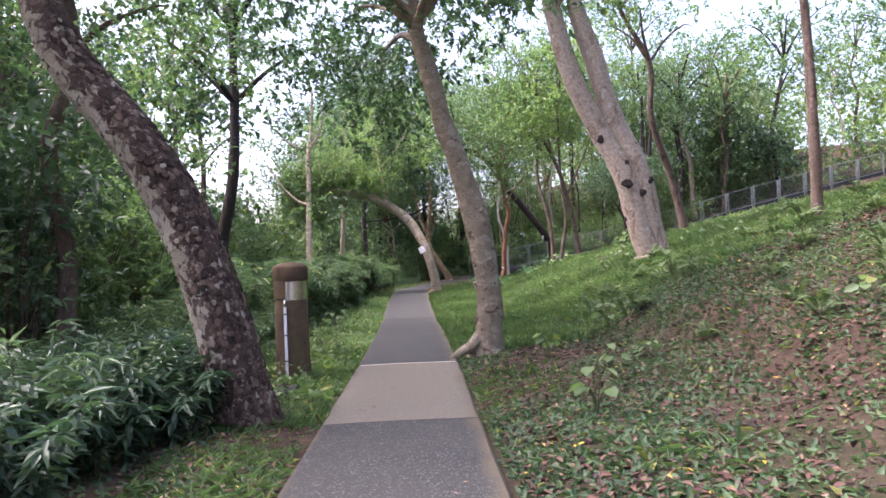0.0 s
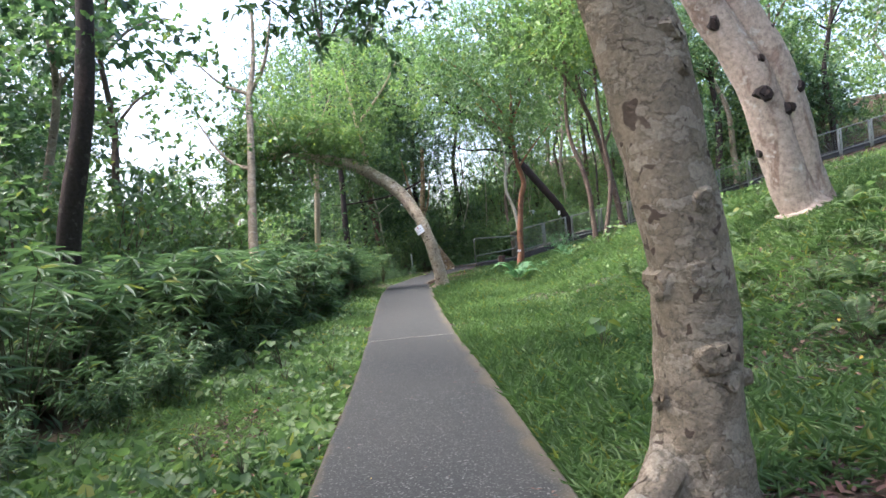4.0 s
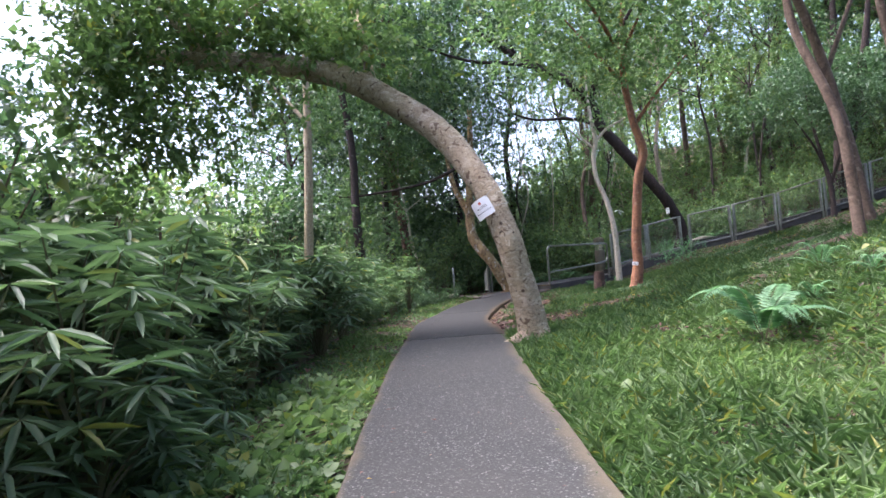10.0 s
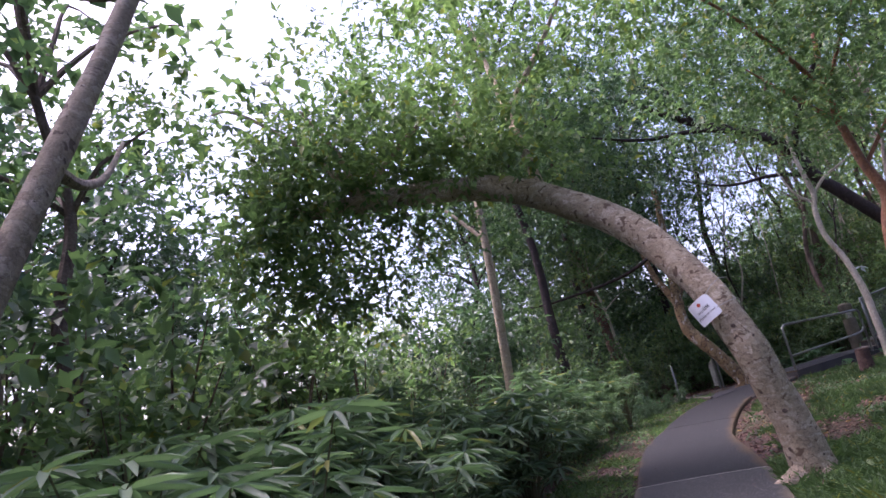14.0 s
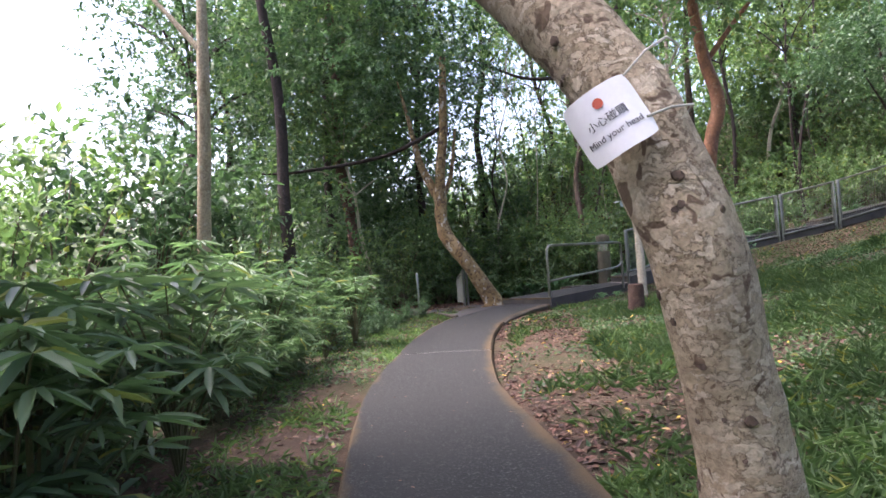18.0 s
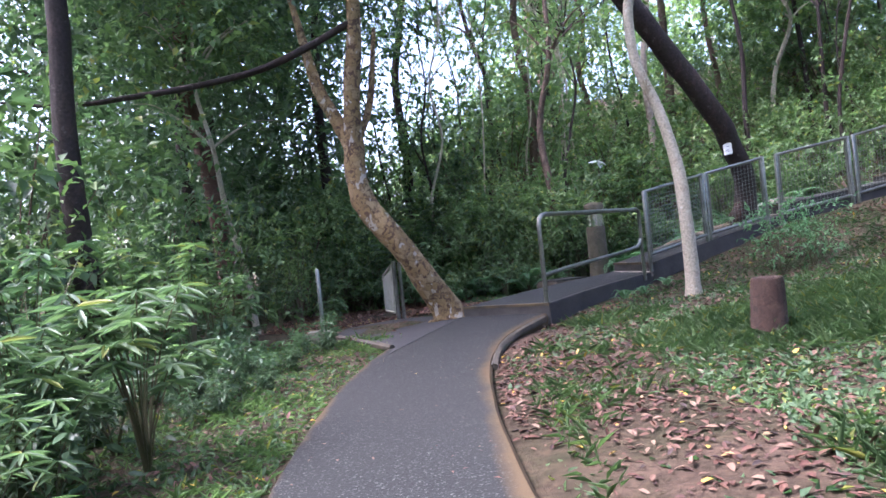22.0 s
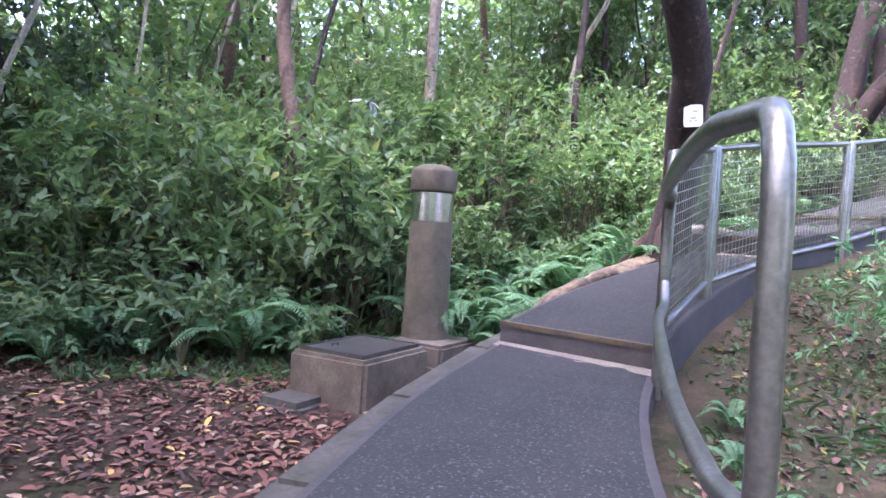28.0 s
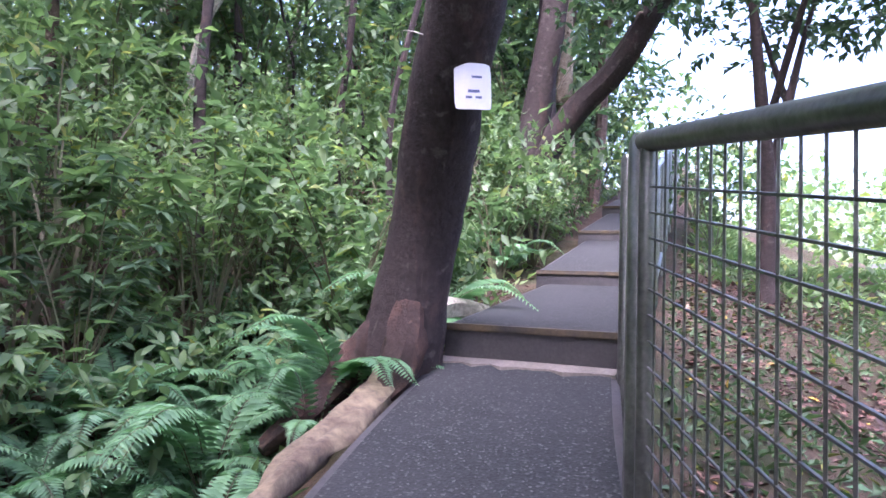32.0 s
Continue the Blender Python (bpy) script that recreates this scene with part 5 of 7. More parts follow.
# yellow-barked tree growing out of the landing
yel = [(-3.56, 34.44, 0.34, 0.235), (-3.66, 34.36, 0.6, 0.20), (-3.87, 34.2, 1.05, 0.172), (-4.16, 34.03, 1.57, 0.165), (-4.47, 34.02, 2.0, 0.168), (-4.60, 34.05, 2.4, 0.150), (-4.62, 34.08, 2.9, 0.135), (-4.58, 34.1, 3.6, 0.12), (-4.45, 34.1, 4.5, 0.105), (-4.3, 34.0, 6.2, 0.07)]
ylb = [[(-4.62, 34.08, 2.85, 0.12), (-4.86, 34.12, 3.3, 0.10), (-5.15, 34.2, 3.9, 0.085), (-5.4, 34.3, 4.9, 0.05), (-5.7, 34.4, 6.0, 0.02)], [(-4.6, 34.1, 2.9, 0.06), (-4.40, 34.3, 3.5, 0.05), (-4.3, 34.5, 4.6, 0.03)]]
build_tree("yellow_barked_tree", "crooked tree with flaking yellow-brown bark rising from the landing", BARK_YELLOW, yel, ylb, clump_list([(-4.6, 34.5, 6.4), (-5.7, 34.7, 6.0), (-4.3, 34.9, 5.2), (-5.0, 34.3, 5.6)], R, 0.8, 220) + canopy(-5.4, 33.4, 6.2, 3.2, 2.8, 1.3, 18, 0.8, 200, R), LEAF_DARK, 0.13, 18, wobble=0.17)

yt = bpy.data.objects["yellow_barked_tree"]
DARK_LIMB = curve_points([(-4.44, 34.08, 4.6, 0.075), (-5.0, 33.95, 4.35, 0.07), (-5.7, 33.75, 4.08, 0.066), (-6.5, 33.55, 3.95, 0.06), (-7.4, 33.3, 3.88, 0.055), (-8.5, 33.0, 3.86, 0.04), (-9.8, 32.6, 4.1, 0.015)], 5)
part("limb", Shape().tube(DARK_LIMB[:, :3], DARK_LIMB[:, 3] * 0.72, 10, 0.2).mesh("limb", BARK_DARK), yt, "long dark limb reaching over the bamboo")
for rt in ([(-3.50, 34.55, 0.46), (-3.36, 34.72, 0.38), (-3.22, 34.98, 0.30), (-3.06, 35.3, 0.24)], [(-3.58, 34.62, 0.40), (-3.55, 34.95, 0.33), (-3.42, 35.4, 0.28), (-3.05, 35.85, 0.22)], [(-3.62, 34.34, 0.52), (-3.70, 34.22, 0.40), (-3.82, 34.16, 0.34)]):
    part("root", Shape().tube(curve_points(rt, 4), np.linspace(0.075, 0.03, 13), 9, 0.35).mesh("root", BARK_YELLOW), yt)

# pale straight sapling on the left, forked tree further back
gs = gz(-7.06, 28.88)
build_tree("pale_straight_tree", "straight tree with smooth pale buff bark beyond the bamboo", BARK_BUFF, [(-7.06, 28.88, gs, 0.16), (-6.95, 28.83, 1.0, 0.128), (-6.83, 28.77, 2.0, 0.12), (-6.55, 28.63, 4.0, 0.105), (-6.35, 28.5, 5.6, 0.09), (-6.2, 28.4, 7.4, 0.06), (-6.1, 28.3, 9.2, 0.03)],
           [[(-6.4, 28.5, 5.2, 0.05), (-7.0, 28.3, 6.0, 0.04), (-7.8, 28.0, 7.0, 0.015)], [(-6.3, 28.45, 6.2, 0.045), (-5.8, 28.6, 7.2, 0.03), (-5.4, 28.8, 8.2, 0.012)]], clump_list([(-6.1, 28.3, 9.3), (-7.8, 28.0, 7.2), (-5.4, 28.8, 8.3)], R, 0.8, 150), LEAF_MID, 0.13, 20)
gl = gz(0.70, 15.86)
build_tree("forked_tree", "slim grey-brown tree leaning over the undergrowth and forking high up", BARK_TAN, [(0.70, 15.86, gl, 0.115), (0.40, 16.30, 1.0, 0.095), (0.08, 16.77, 2.0, 0.086), (-0.23, 17.23, 3.0, 0.078), (-0.54, 17.70, 4.0, 0.072), (-0.82, 18.10, 4.9, 0.068), (-0.95, 18.5, 5.8, 0.05), (-1.1, 18.8, 7.2, 0.03)],
           [[(-0.84, 18.14, 4.95, 0.05), (-0.5, 18.3, 5.6, 0.04), (-0.3, 18.4, 6.6, 0.02)], [(-0.3, 17.3, 3.2, 0.045), (-1.0, 17.7, 3.4, 0.04), (-1.9, 18.2, 3.9, 0.03), (-3.0, 18.8, 4.8, 0.018)], [(-0.84, 18.14, 4.95, 0.045), (-1.5, 18.0, 5.3, 0.03), (-2.2, 17.9, 6.0, 0.012)]],
           clump_list([(-1.1, 18.8, 7.3), (-0.3, 18.4, 6.7), (-3.0, 18.8, 5.0)], R, 0.6, 110), LEAF_MID, 0.10, 22)


BARK_REDBROWN = flaky_bark("bark_redbrown", (0.15, 0.085, 0.065), (0.05, 0.03, 0.025), (0.21, 0.13, 0.10), 12.0, 1.5)


def lean_tree(x, y, top, h, r, mat, leaf, seed, label, name="slim_tree", bend=0.3, n=150, size=0.15, group="", full=0, low=0.6, sides=12, fine=3, slim=0.55):
    """A plain tree from its foot to a point h metres up, with a fan of limbs; full: clumps of a deep crown from low*h up."""
    rng = np.random.default_rng(seed)
    z = gz(x, y) if name != "woodland_tree" else 0.0
    tx, ty = top
    pts = []
    for k in range(6):
        t = k / 5
        s = math.sin(t * math.pi) * bend
        pts.append((x + (tx - x) * t + s * rng.normal(0, 0.5), y + (ty - y) * t + s * rng.normal(0, 0.5), z + h * t, r * (1 - 0.62 * t)))
    lb1, en1 = auto_limbs(pts[4][:3], 5, rng, h * 0.26, h * 0.26, r * 0.45)
    lb2, en2 = auto_limbs(pts[3][:3], 3, rng, h * 0.24, h * 0.16, r * 0.4)
    cl = clump_list(en1 + en2 + [pts[5][:3]], rng, h * 0.11, n)
    if full:
        cl += canopy(x * 0.4 + tx * 0.6, y * 0.4 + ty * 0.6, z + h * (low + 1) / 2, h * 0.30, h * 0.30, h * (1 - low) / 2, full, h * 0.10, n, rng)
    return build_tree(name, label, mat, pts, lb1 + lb2, cl, leaf, size, seed, group, sides=sides, fine=fine, slim=slim)


lean_tree(12.6, 13.5, (12.3, 13.4), 7.0, 0.095, BARK_BROWN, LEAF_LIGHT, 31, "slender brown tree on the bank")
lean_tree(9.8, 22.5, (8.2, 21.5), 8.5, 0.13, BARK_BROWN, LEAF_LIGHT, 32, "thin dark tree leaning across the bank")
lean_tree(4.9, 25.3, (4.1, 25.5), 8.0, 0.075, BARK_BROWN, LEAF_LIGHT, 33, "slim brown twin-stemmed tree in the grass", full=16, low=0.55)
gt = gz(5.25, 27.6)
build_tree("overhanging_tree", "slim brown tree whose leafy crown hangs over the path", BARK_BROWN, [(5.3, 27.9, gt, 0.10), (5.0, 27.8, gt + 2.0, 0.085), (4.5, 27.5, gt + 4.0, 0.07), (3.7, 27.2, gt + 5.4, 0.05), (2.6, 26.8, gt + 6.2, 0.025)],
           [[(4.5, 27.5, gt + 3.9, 0.05), (4.4, 26.6, gt + 5.2, 0.035), (4.0, 25.6, gt + 6.2, 0.015)], [(4.9, 27.8, gt + 2.6, 0.045), (5.6, 28.4, gt + 4.4, 0.03), (6.0, 29.0, gt + 5.8, 0.012)]], canopy(2.4, 26.6, 7.4, 3.8, 3.0, 1.3, 40, 0.7, 180, R), LEAF_MID, 0.13, 64)
lean_tree(5.22, 25.0, (5.3, 25.5), 7.5, 0.065, BARK_BROWN, LEAF_LIGHT, 34, "slim brown stem beside its twin in the grass", full=12, low=0.6)
lean_tree(8.75, 42.1, (7.9, 42.4), 9.5, 0.17, BARK_TAN, LEAF_MID, 35, "tall grey-brown tree behind the railing")
gf = gz(5.95, 41.35)
build_tree("forked_dark_tree", "dark tree forking near the ground beside the walkway", BARK_DARK, [(5.95, 41.38, gf - 0.1, 0.34), (5.97, 41.3, gf + 0.5, 0.27), (6.0, 41.2, gf + 1.0, 0.21), (6.08, 41.05, gf + 2.2, 0.185), (6.13, 40.9, 5.75, 0.17), (6.2, 40.8, 8.0, 0.12), (6.3, 40.7, 10.5, 0.05)],
           [[(5.98, 41.25, gf + 0.6, 0.19), (6.15, 40.7, gf + 1.5, 0.175), (6.35, 40.1, 4.6, 0.165), (6.55, 39.5, 5.7, 0.15), (6.8, 38.9, 7.0, 0.11), (7.0, 38.4, 8.6, 0.05)]], canopy(6.4, 40.2, 9.6, 3.4, 3.0, 1.4, 26, 0.9, 180, R), LEAF_DARK, 0.15, 36)
lean_tree(7.95, 42.2, (8.3, 41.9), 9.0, 0.2, BARK_DARK, LEAF_MID, 38, "dark trunk deeper in the wood")
gd = gz(5.5, 38.1)
small = [(5.5, 38.1, gd, 0.10), (5.49, 38.1, gd + 0.6, 0.08), (5.47, 38.1, gd + 1.2, 0.075), (5.34, 38.13, gd + 2.0, 0.058), (5.15, 38.18, gd + 3.2, 0.04), (5.05, 38.2, gd + 4.3, 0.02)]
lb = [[(5.48, 38.1, gd + 1.15, 0.055), (5.75, 38.0, gd + 1.9, 0.048), (6.1, 37.9, gd + 2.8, 0.03), (6.5, 37.8, gd + 3.6, 0.012)], [(5.42, 38.12, gd + 1.6, 0.042), (5.1, 37.8, gd + 2.4, 0.034), (4.6, 37.4, gd + 3.3, 0.012)], [(5.8, 38.0, gd + 2.0, 0.036), (6.2, 38.3, gd + 2.8, 0.028), (6.9, 38.6, gd + 3.5, 0.01)]]
build_tree("small_evergreen", "small dark spreading evergreen beside the walkway railing", BARK_DARK, small, lb, canopy(5.6, 38.0, gd + 3.9, 2.5, 2.2, 1.2, 58, 0.6, 210, R), LEAF_DARK, 0.12, 39)
lean_tree(-8.0, 36.0, (-8.6, 35.8), 12.5, 0.19, BARK_REDBROWN, LEAF_MID, 40, "reddish-brown trunk with a dense dark crown by the clearing", full=56, low=0.28, n=250)
lean_tree(-7.1, 35.2, (-7.6, 35.0), 5.2, 0.06, BARK_PALE, LEAF_MID, 41, "thin pale stem at the edge of the clearing")
lean_tree(-9.4, 31.7, (-12.4, 34.8), 8.5, 0.13, BARK_DARK, LEAF_DARK, 42, "dark leaning trunk against the sky", bend=0.5)
lean_tree(-2.6, 40.2, (-2.2, 41.0), 8.0, 0.10, BARK_BROWN, LEAF_MID, 43, "thin brown trunk rising from the undergrowth")
lean_tree(1.9, 42.3, (1.7, 42.2), 8.5, 0.065, BARK_DARK, LEAF_LIGHT, 44, "very thin dark stem in the undergrowth")
lean_tree(4.0, 45.0, (3.6, 45.0), 9.5, 0.07, BARK_DARK, LEAF_LIGHT, 45, "very thin dark stem in the wood")
lean_tree(-0.2, 43.6, (0.2, 43.4), 8.5, 0.11, BARK_PINK, LEAF_LIGHT, 46, "pinkish trunk in the undergrowth")
BARK_STUMP = flaky_bark("bark_stump", (0.075, 0.043, 0.033), (0.03, 0.02, 0.016), (0.12, 0.075, 0.058), 14.0, 1.2)
st = thing("tree_stump", "short sawn reddish-brown stump in the grass", "stump", (-0.08, 31.5, 0.4))
part("stump_body", Shape().tube([(-0.08, 31.5, 0.15), (-0.08, 31.5, 0.5), (-0.07, 31.5, 0.79), (-0.07, 31.5, 0.84)], [0.17, 0.142, 0.132, 0.124], 16, 0.15).mesh("stump_body", BARK_STUMP), st)
part("cut_face", Shape().lathe([(0.122, 0.0), (0.112, 0.012)], (-0.07, 31.5, 0.838), 16).mesh("cut_face", BARK_STUMP), st, "sawn top")
lean_tree(-7.6, 32.4, (-7.9, 32.2), 13.0, 0.16, BARK_DARK, LEAF_DARK, 49, "tall dark leafy tree beyond the bamboo", "spreading_tree", full=46, low=0.36, n=230)
lean_tree(-9.6, 37.6, (-9.4, 37.4), 13.0, 0.17, BARK_DARK, LEAF_DARK, 47, "broad dark evergreen beside the clearing", "spreading_tree", full=44, low=0.15, n=230)
lean_tree(-8.4, 41.0, (-8.0, 41.0), 12.0, 0.16, BARK_DARK, LEAF_MID, 48, "broad evergreen behind the clearing", "spreading_tree", full=34, low=0.42, n=200)
lean_tree(1.0, 12.2, (1.4, 12.6), 8.5, 0.16, BARK_DARK, LEAF_MID, 50, "dense evergreen among the bamboo", "spreading_tree", full=12, low=0.2, n=190, size=0.12)
lean_tree(2.6, 7.4, (2.8, 7.6), 8.0, 0.15, BARK_BROWN, LEAF_MID, 51, "leafy tree among the bamboo", "spreading_tree", full=12, low=0.2, n=190, size=0.12)
lean_tree(-7.6, 45.5, (-7.2, 45.3), 12.0, 0.16, BARK_DARK, LEAF_LIGHT, 53, "tall light evergreen in the wood", "spreading_tree", full=20, low=0.45, n=200)
lean_tree(2.0, 47.0, (2.0, 47.0), 9.0, 0.10, BARK_BROWN, LEAF_LIGHT, 54, "tall light-leaved tree in the wood", "spreading_tree", full=10, low=0.5, n=160)
lean_tree(10.6, 43.4, (10.2, 43.2), 6.5, 0.10, BARK_BROWN, LEAF_DARK, 55, "small dense tree behind the railing", "spreading_tree", full=14, low=0.45, n=190)
lean_tree(6.6, 42.6, (5.9, 42.2), 9.5, 0.12, BARK_DARK, LEAF_MID, 58, "slim leafy tree behind the railing", "spreading_tree", full=20, low=0.6, n=170)
dense = [lean_tree(0, 0, (0.4, 0.3), 12.0, 0.17, BARK_DARK, LEAF_DARK, 71, "dense dark evergreen closing the view", "woodland_tree", full=58, low=0.10, n=250, size=0.21, group="dense evergreens", sides=8, fine=2, slim=0.6),
         lean_tree(0, 0, (-0.4, 0.2), 12.5, 0.18, BARK_DARK, LEAF_DARK, 72, "dense dark evergreen closing the view", "woodland_tree", full=58, low=0.10, n=250, size=0.21, group="dense evergreens", sides=8, fine=2, slim=0.6)]
for k, (sx, sy, sc) in enumerate(((-11.5, 40.5, 1.0), (-13.6, 44.5, 1.1), (-16.5, 41.0, 1.0), (-18.5, 24.0, 1.0), (-15.5, 17.5, 1.0), (-10.5, 12.0, 1.0), (-5.5, 6.5, 1.0))):
    m = pose(sx, sy, gz(sx, sy) - 0.1, 0, 0, 67 * k) @ Matrix.Scale(sc, 4)
    if k < 2:
        dense[k].matrix_basis = m
    else:
        copy_thing(dense[k % 2], m)
for sx, sy, sh, sd in ((-3.5, 45.0, 13.0, 61), (0.6, 46.5, 13.0, 62), (4.4, 48.0, 13.5, 63)):
    lean_tree(sx, sy, (sx + 0.4, sy - 0.6), sh, 0.14, BARK_BROWN, LEAF_MID, sd, "tall slim tree with a high leafy crown", "tall_tree", full=24, low=0.5, n=190, size=0.19)
gp = gz(-1.55, 41.5)
sprig = thing("pale_leaf_sprig", "slender shoot with a few large silvery-white leaves", "plant", (-1.55, 41.5, gp))
part("stem", Shape().tube(curve_points([(-1.45, 41.6, gp - 0.05), (-1.50, 41.55, gp + 0.7), (-1.55, 41.5, 3.02)], 6), 0.008, 6).mesh("stem", BARK_BROWN), sprig)
part("foliage", leaf_mesh("foliage", plain("leaf_silver", (0.50, 0.56, 0.55), (0.40, 0.47, 0.44), 9.0, 0.5), [(-1.55, 41.5, 3.02)] * 6, [(-1, 0.3, 0.1), (0.4, -0.8, 0.25), (0.9, 0.2, -0.35), (0.5, -0.3, -1.0), (-0.6, -0.7, -0.1), (0.2, 0.9, 0.3)], [(0, -0.5, 1)] * 6, [0.27, 0.18, 0.22, 0.23, 0.2, 0.18], 0.12, 0.15, True), sprig)
rs = np.random.default_rng(404)
for i in range(22):
    sx, sy = rs.uniform(-8.0, 7.0), rs.uniform(41.2, 47.5)
    lean_tree(sx, sy, (sx + rs.normal(0, 0.7), sy + rs.normal(0, 0.4)), rs.uniform(5.5, 9.0), rs.uniform(0.025, 0.055), BARK_DARK if i % 3 else BARK_PALE, LEAF_LIGHT, 420 + i, "thin bare-stemmed sapling on the wooded slope", "thin_sapling", n=36, size=0.12, sides=6, fine=2, group="thin saplings")


# ---------------------------------------------------------------- woods around
def off_walkway(x, y):
    return abs(float(nearest((x, y), WALKWAY)[0][0])) > 0.85 and abs(float(nearest((x, y), LINE)[0][0])) > 1.0


def off_ferns(x, y):
    return off_walkway(x, y) and not (-1.5 < x < 1.7 and 38.3 < y < 40.1 + 0.3 * x)


def forest_tree(seed, h, r, mat, leaf, size, n):
    ob = lean_tree(0, 0, (0.5 - seed % 2, 0.3), h, r, mat, leaf, seed, "leafy woodland tree with a slim trunk", "woodland_tree", 0.5, n, size, "trees of the surrounding wood", full=10, low=0.35, sides=8, fine=2, slim=0.72)
    return ob


def place_woods():
    rng = np.random.default_rng(5)
    kinds = [forest_tree(101, 9.0, 0.14, BARK_BROWN, LEAF_MID, 0.22, 85), forest_tree(102, 8.0, 0.11, BARK_TAN, LEAF_DARK, 0.21, 85), forest_tree(103, 10.5, 0.16, BARK_DARK, LEAF_MID, 0.23, 85),
             forest_tree(104, 6.5, 0.09, BARK_PALE, LEAF_LIGHT, 0.20, 80), forest_tree(105, 9.5, 0.15, BARK_BROWN, LEAF_DARK, 0.22, 85)]
    used = [0] * len(kinds)
    spots = []
    def try_area(count, x0, x1, y0, y1, test, gap, prefer):
        made = 0
        for _ in range(count * 30):
            if made >= count:
                break
            x, y = rng.uniform(x0, x1), rng.uniform(y0, y1)
            if not test(x, y) or any((x - a) ** 2 + (y - b) ** 2 < gap**2 for a, b in spots):
                continue
            spots.append((x, y))
            made += 1
            k = int(rng.choice(prefer))
            s = rng.uniform(0.8, 1.25)
            m = pose(x, y, gz(x, y) - 0.1, 0, 0, rng.uniform(0, 360)) @ Matrix.Scale(s, 4)
            if west_gap(x, y):
                continue
            if not used[k]:
                kinds[k].matrix_basis = m
                used[k] = 1
            else:
                copy_thing(kinds[k], m)
    try_area(11, -16, 12, 44, 55, lambda x, y: not open_east(x, y) and off_walkway(x, y), 2.2, [0, 3, 2, 3])
    try_area(16, -30, 34, 56, 80, lambda x, y: not open_west(x, y), 2.6, [0, 2, 3, 4])
    try_area(19, -22, 10, -6, 40, lambda x, y: -16 < lateral(x, y) < -7 and not open_west(x, y) and not (-8.5 < x < -2 and y > 32), 2.1, [0, 1, 4, 1])
    try_area(5, -32, -18, 26, 48, open_west, 3.0, [3])
    try_area(8, -45, 0, -10, 60, lambda x, y: lateral(x, y) < -16 and not open_west(x, y), 3.0, [0, 1, 2])
    try_area(22, 8, 34, 2, 36, lambda x, y: lateral(x, y) > 10 and not open_east(x, y) and not clear_bank(x, y), 2.2, [3, 3, 0])
    try_area(10, 10, 40, 42, 60, lambda x, y: not open_east(x, y) and off_walkway(x, y), 2.4, [0, 2, 3])
    # unseen trees behind the start, added only for their effect on the light
    try_area(4, 2, 34, -20, 0, lambda x, y: abs(lateral(x, y)) > 5, 2.8, [0, 1, 4])


def lateral(x, y):
    return float(nearest((x, y), LONG)[0][0])


def open_west(x, y):
    """The open sky beyond the drop to the west."""
    return 42 < math.degrees(math.atan2(-(x - 1.0), y - 20.0)) < 68


def west_gap(x, y):
    """The break in the canopy to the west of the arching tree."""
    return x < 2 and 57 < math.degrees(math.atan2(3.4 - x, y - 16.2)) < 70 and math.hypot(x - 3.4, y - 16.2) < 24


def clear_bank(x, y):
    """The grassy bank between the path and the railing, kept free of trees."""
    return x < 14.5 + 0.17 * y and y < rail_line(x)[0] + 1.6


def open_east(x, y):
    """The open sky above the walkway to the east."""
    return 62 < math.degrees(math.atan2(x + 2.0, y - 35.8)) < 84


place_woods()


def tall_thicket(seed, h, mat, size, n, label):
    """A high leafy bush, leafy down to the ground."""
    rng = np.random.default_rng(seed)
    ob = thing("tall_bush", label, "bush", group="tall bushes of the wood")
    st = Shape()
    cl = []
    for k in range(16):
        a = rng.uniform(0, 6.28)
        e = np.array([math.cos(a) * rng.uniform(0.05, 0.36) * h, math.sin(a) * rng.uniform(0.05, 0.36) * h, h * rng.uniform(0.08, 1.0)])
        c = curve_points([(e[0] * 0.1, e[1] * 0.1, -0.1), e * (0.45, 0.45, 0.6), e], 2)
        st.tube(c, np.linspace(0.022, 0.006, len(c)), 4, caps=False)
        cl.append((*e, 0.17 * h, n // 16))
    part("stem", st.mesh("stem", BARK_BROWN), ob)
    p, w, nn = crown_leaves(cl, rng, size, 0.15)
    part("foliage", leaf_mesh("foliage", mat, p, w, nn, size * rng.uniform(0.6, 1.3, len(p)), size * 0.55, 0.15), ob)
    return ob


def far_woods():
    """Leaf masses of the distant wood, closing the view."""
    rng = np.random.default_rng(9)
    C = []
    for _ in range(20000):
        if len(C) >= 2000:
            break
        x, y = rng.uniform(-45, 45), rng.uniform(-20, 75)
        lat = lateral(x, y)
        if (open_east(x, y) and x < 15) or not (lat < -13 or lat > 15 or y > 54) or clear_bank(x, y) or (y > 45 and rng.random() < 0.45):
            continue
        top = 2.2 if open_west(x, y) else 3.2 if open_east(x, y) else (5.0 if y > 45 else 6.0)
        C.append((x, y, gz(x, y) + rng.random() ** 0.8 * top, rng.uniform(0.8, 1.7)))
    C = np.array(C)
    per = 26
    c = np.repeat(C, per, 0)
    p = c[:, :3] + unit(len(c), rng) * c[:, 3:] * rng.random((len(c), 1)) ** 0.4
    s = 0.36 * rng.uniform(0.6, 1.3, len(c))
    me = leaf_mesh("far_woods", LEAF_LIGHT, p, unit(len(c), rng) - (0, 0, 0.3), unit(len(c), rng) * 0.6 + (0, 0, 1), s, s * 0.8, 0.15)
    tagged(new("far_woods", me), "dense green foliage of the distant wood", "woods", kind="stuff")


far_woods()


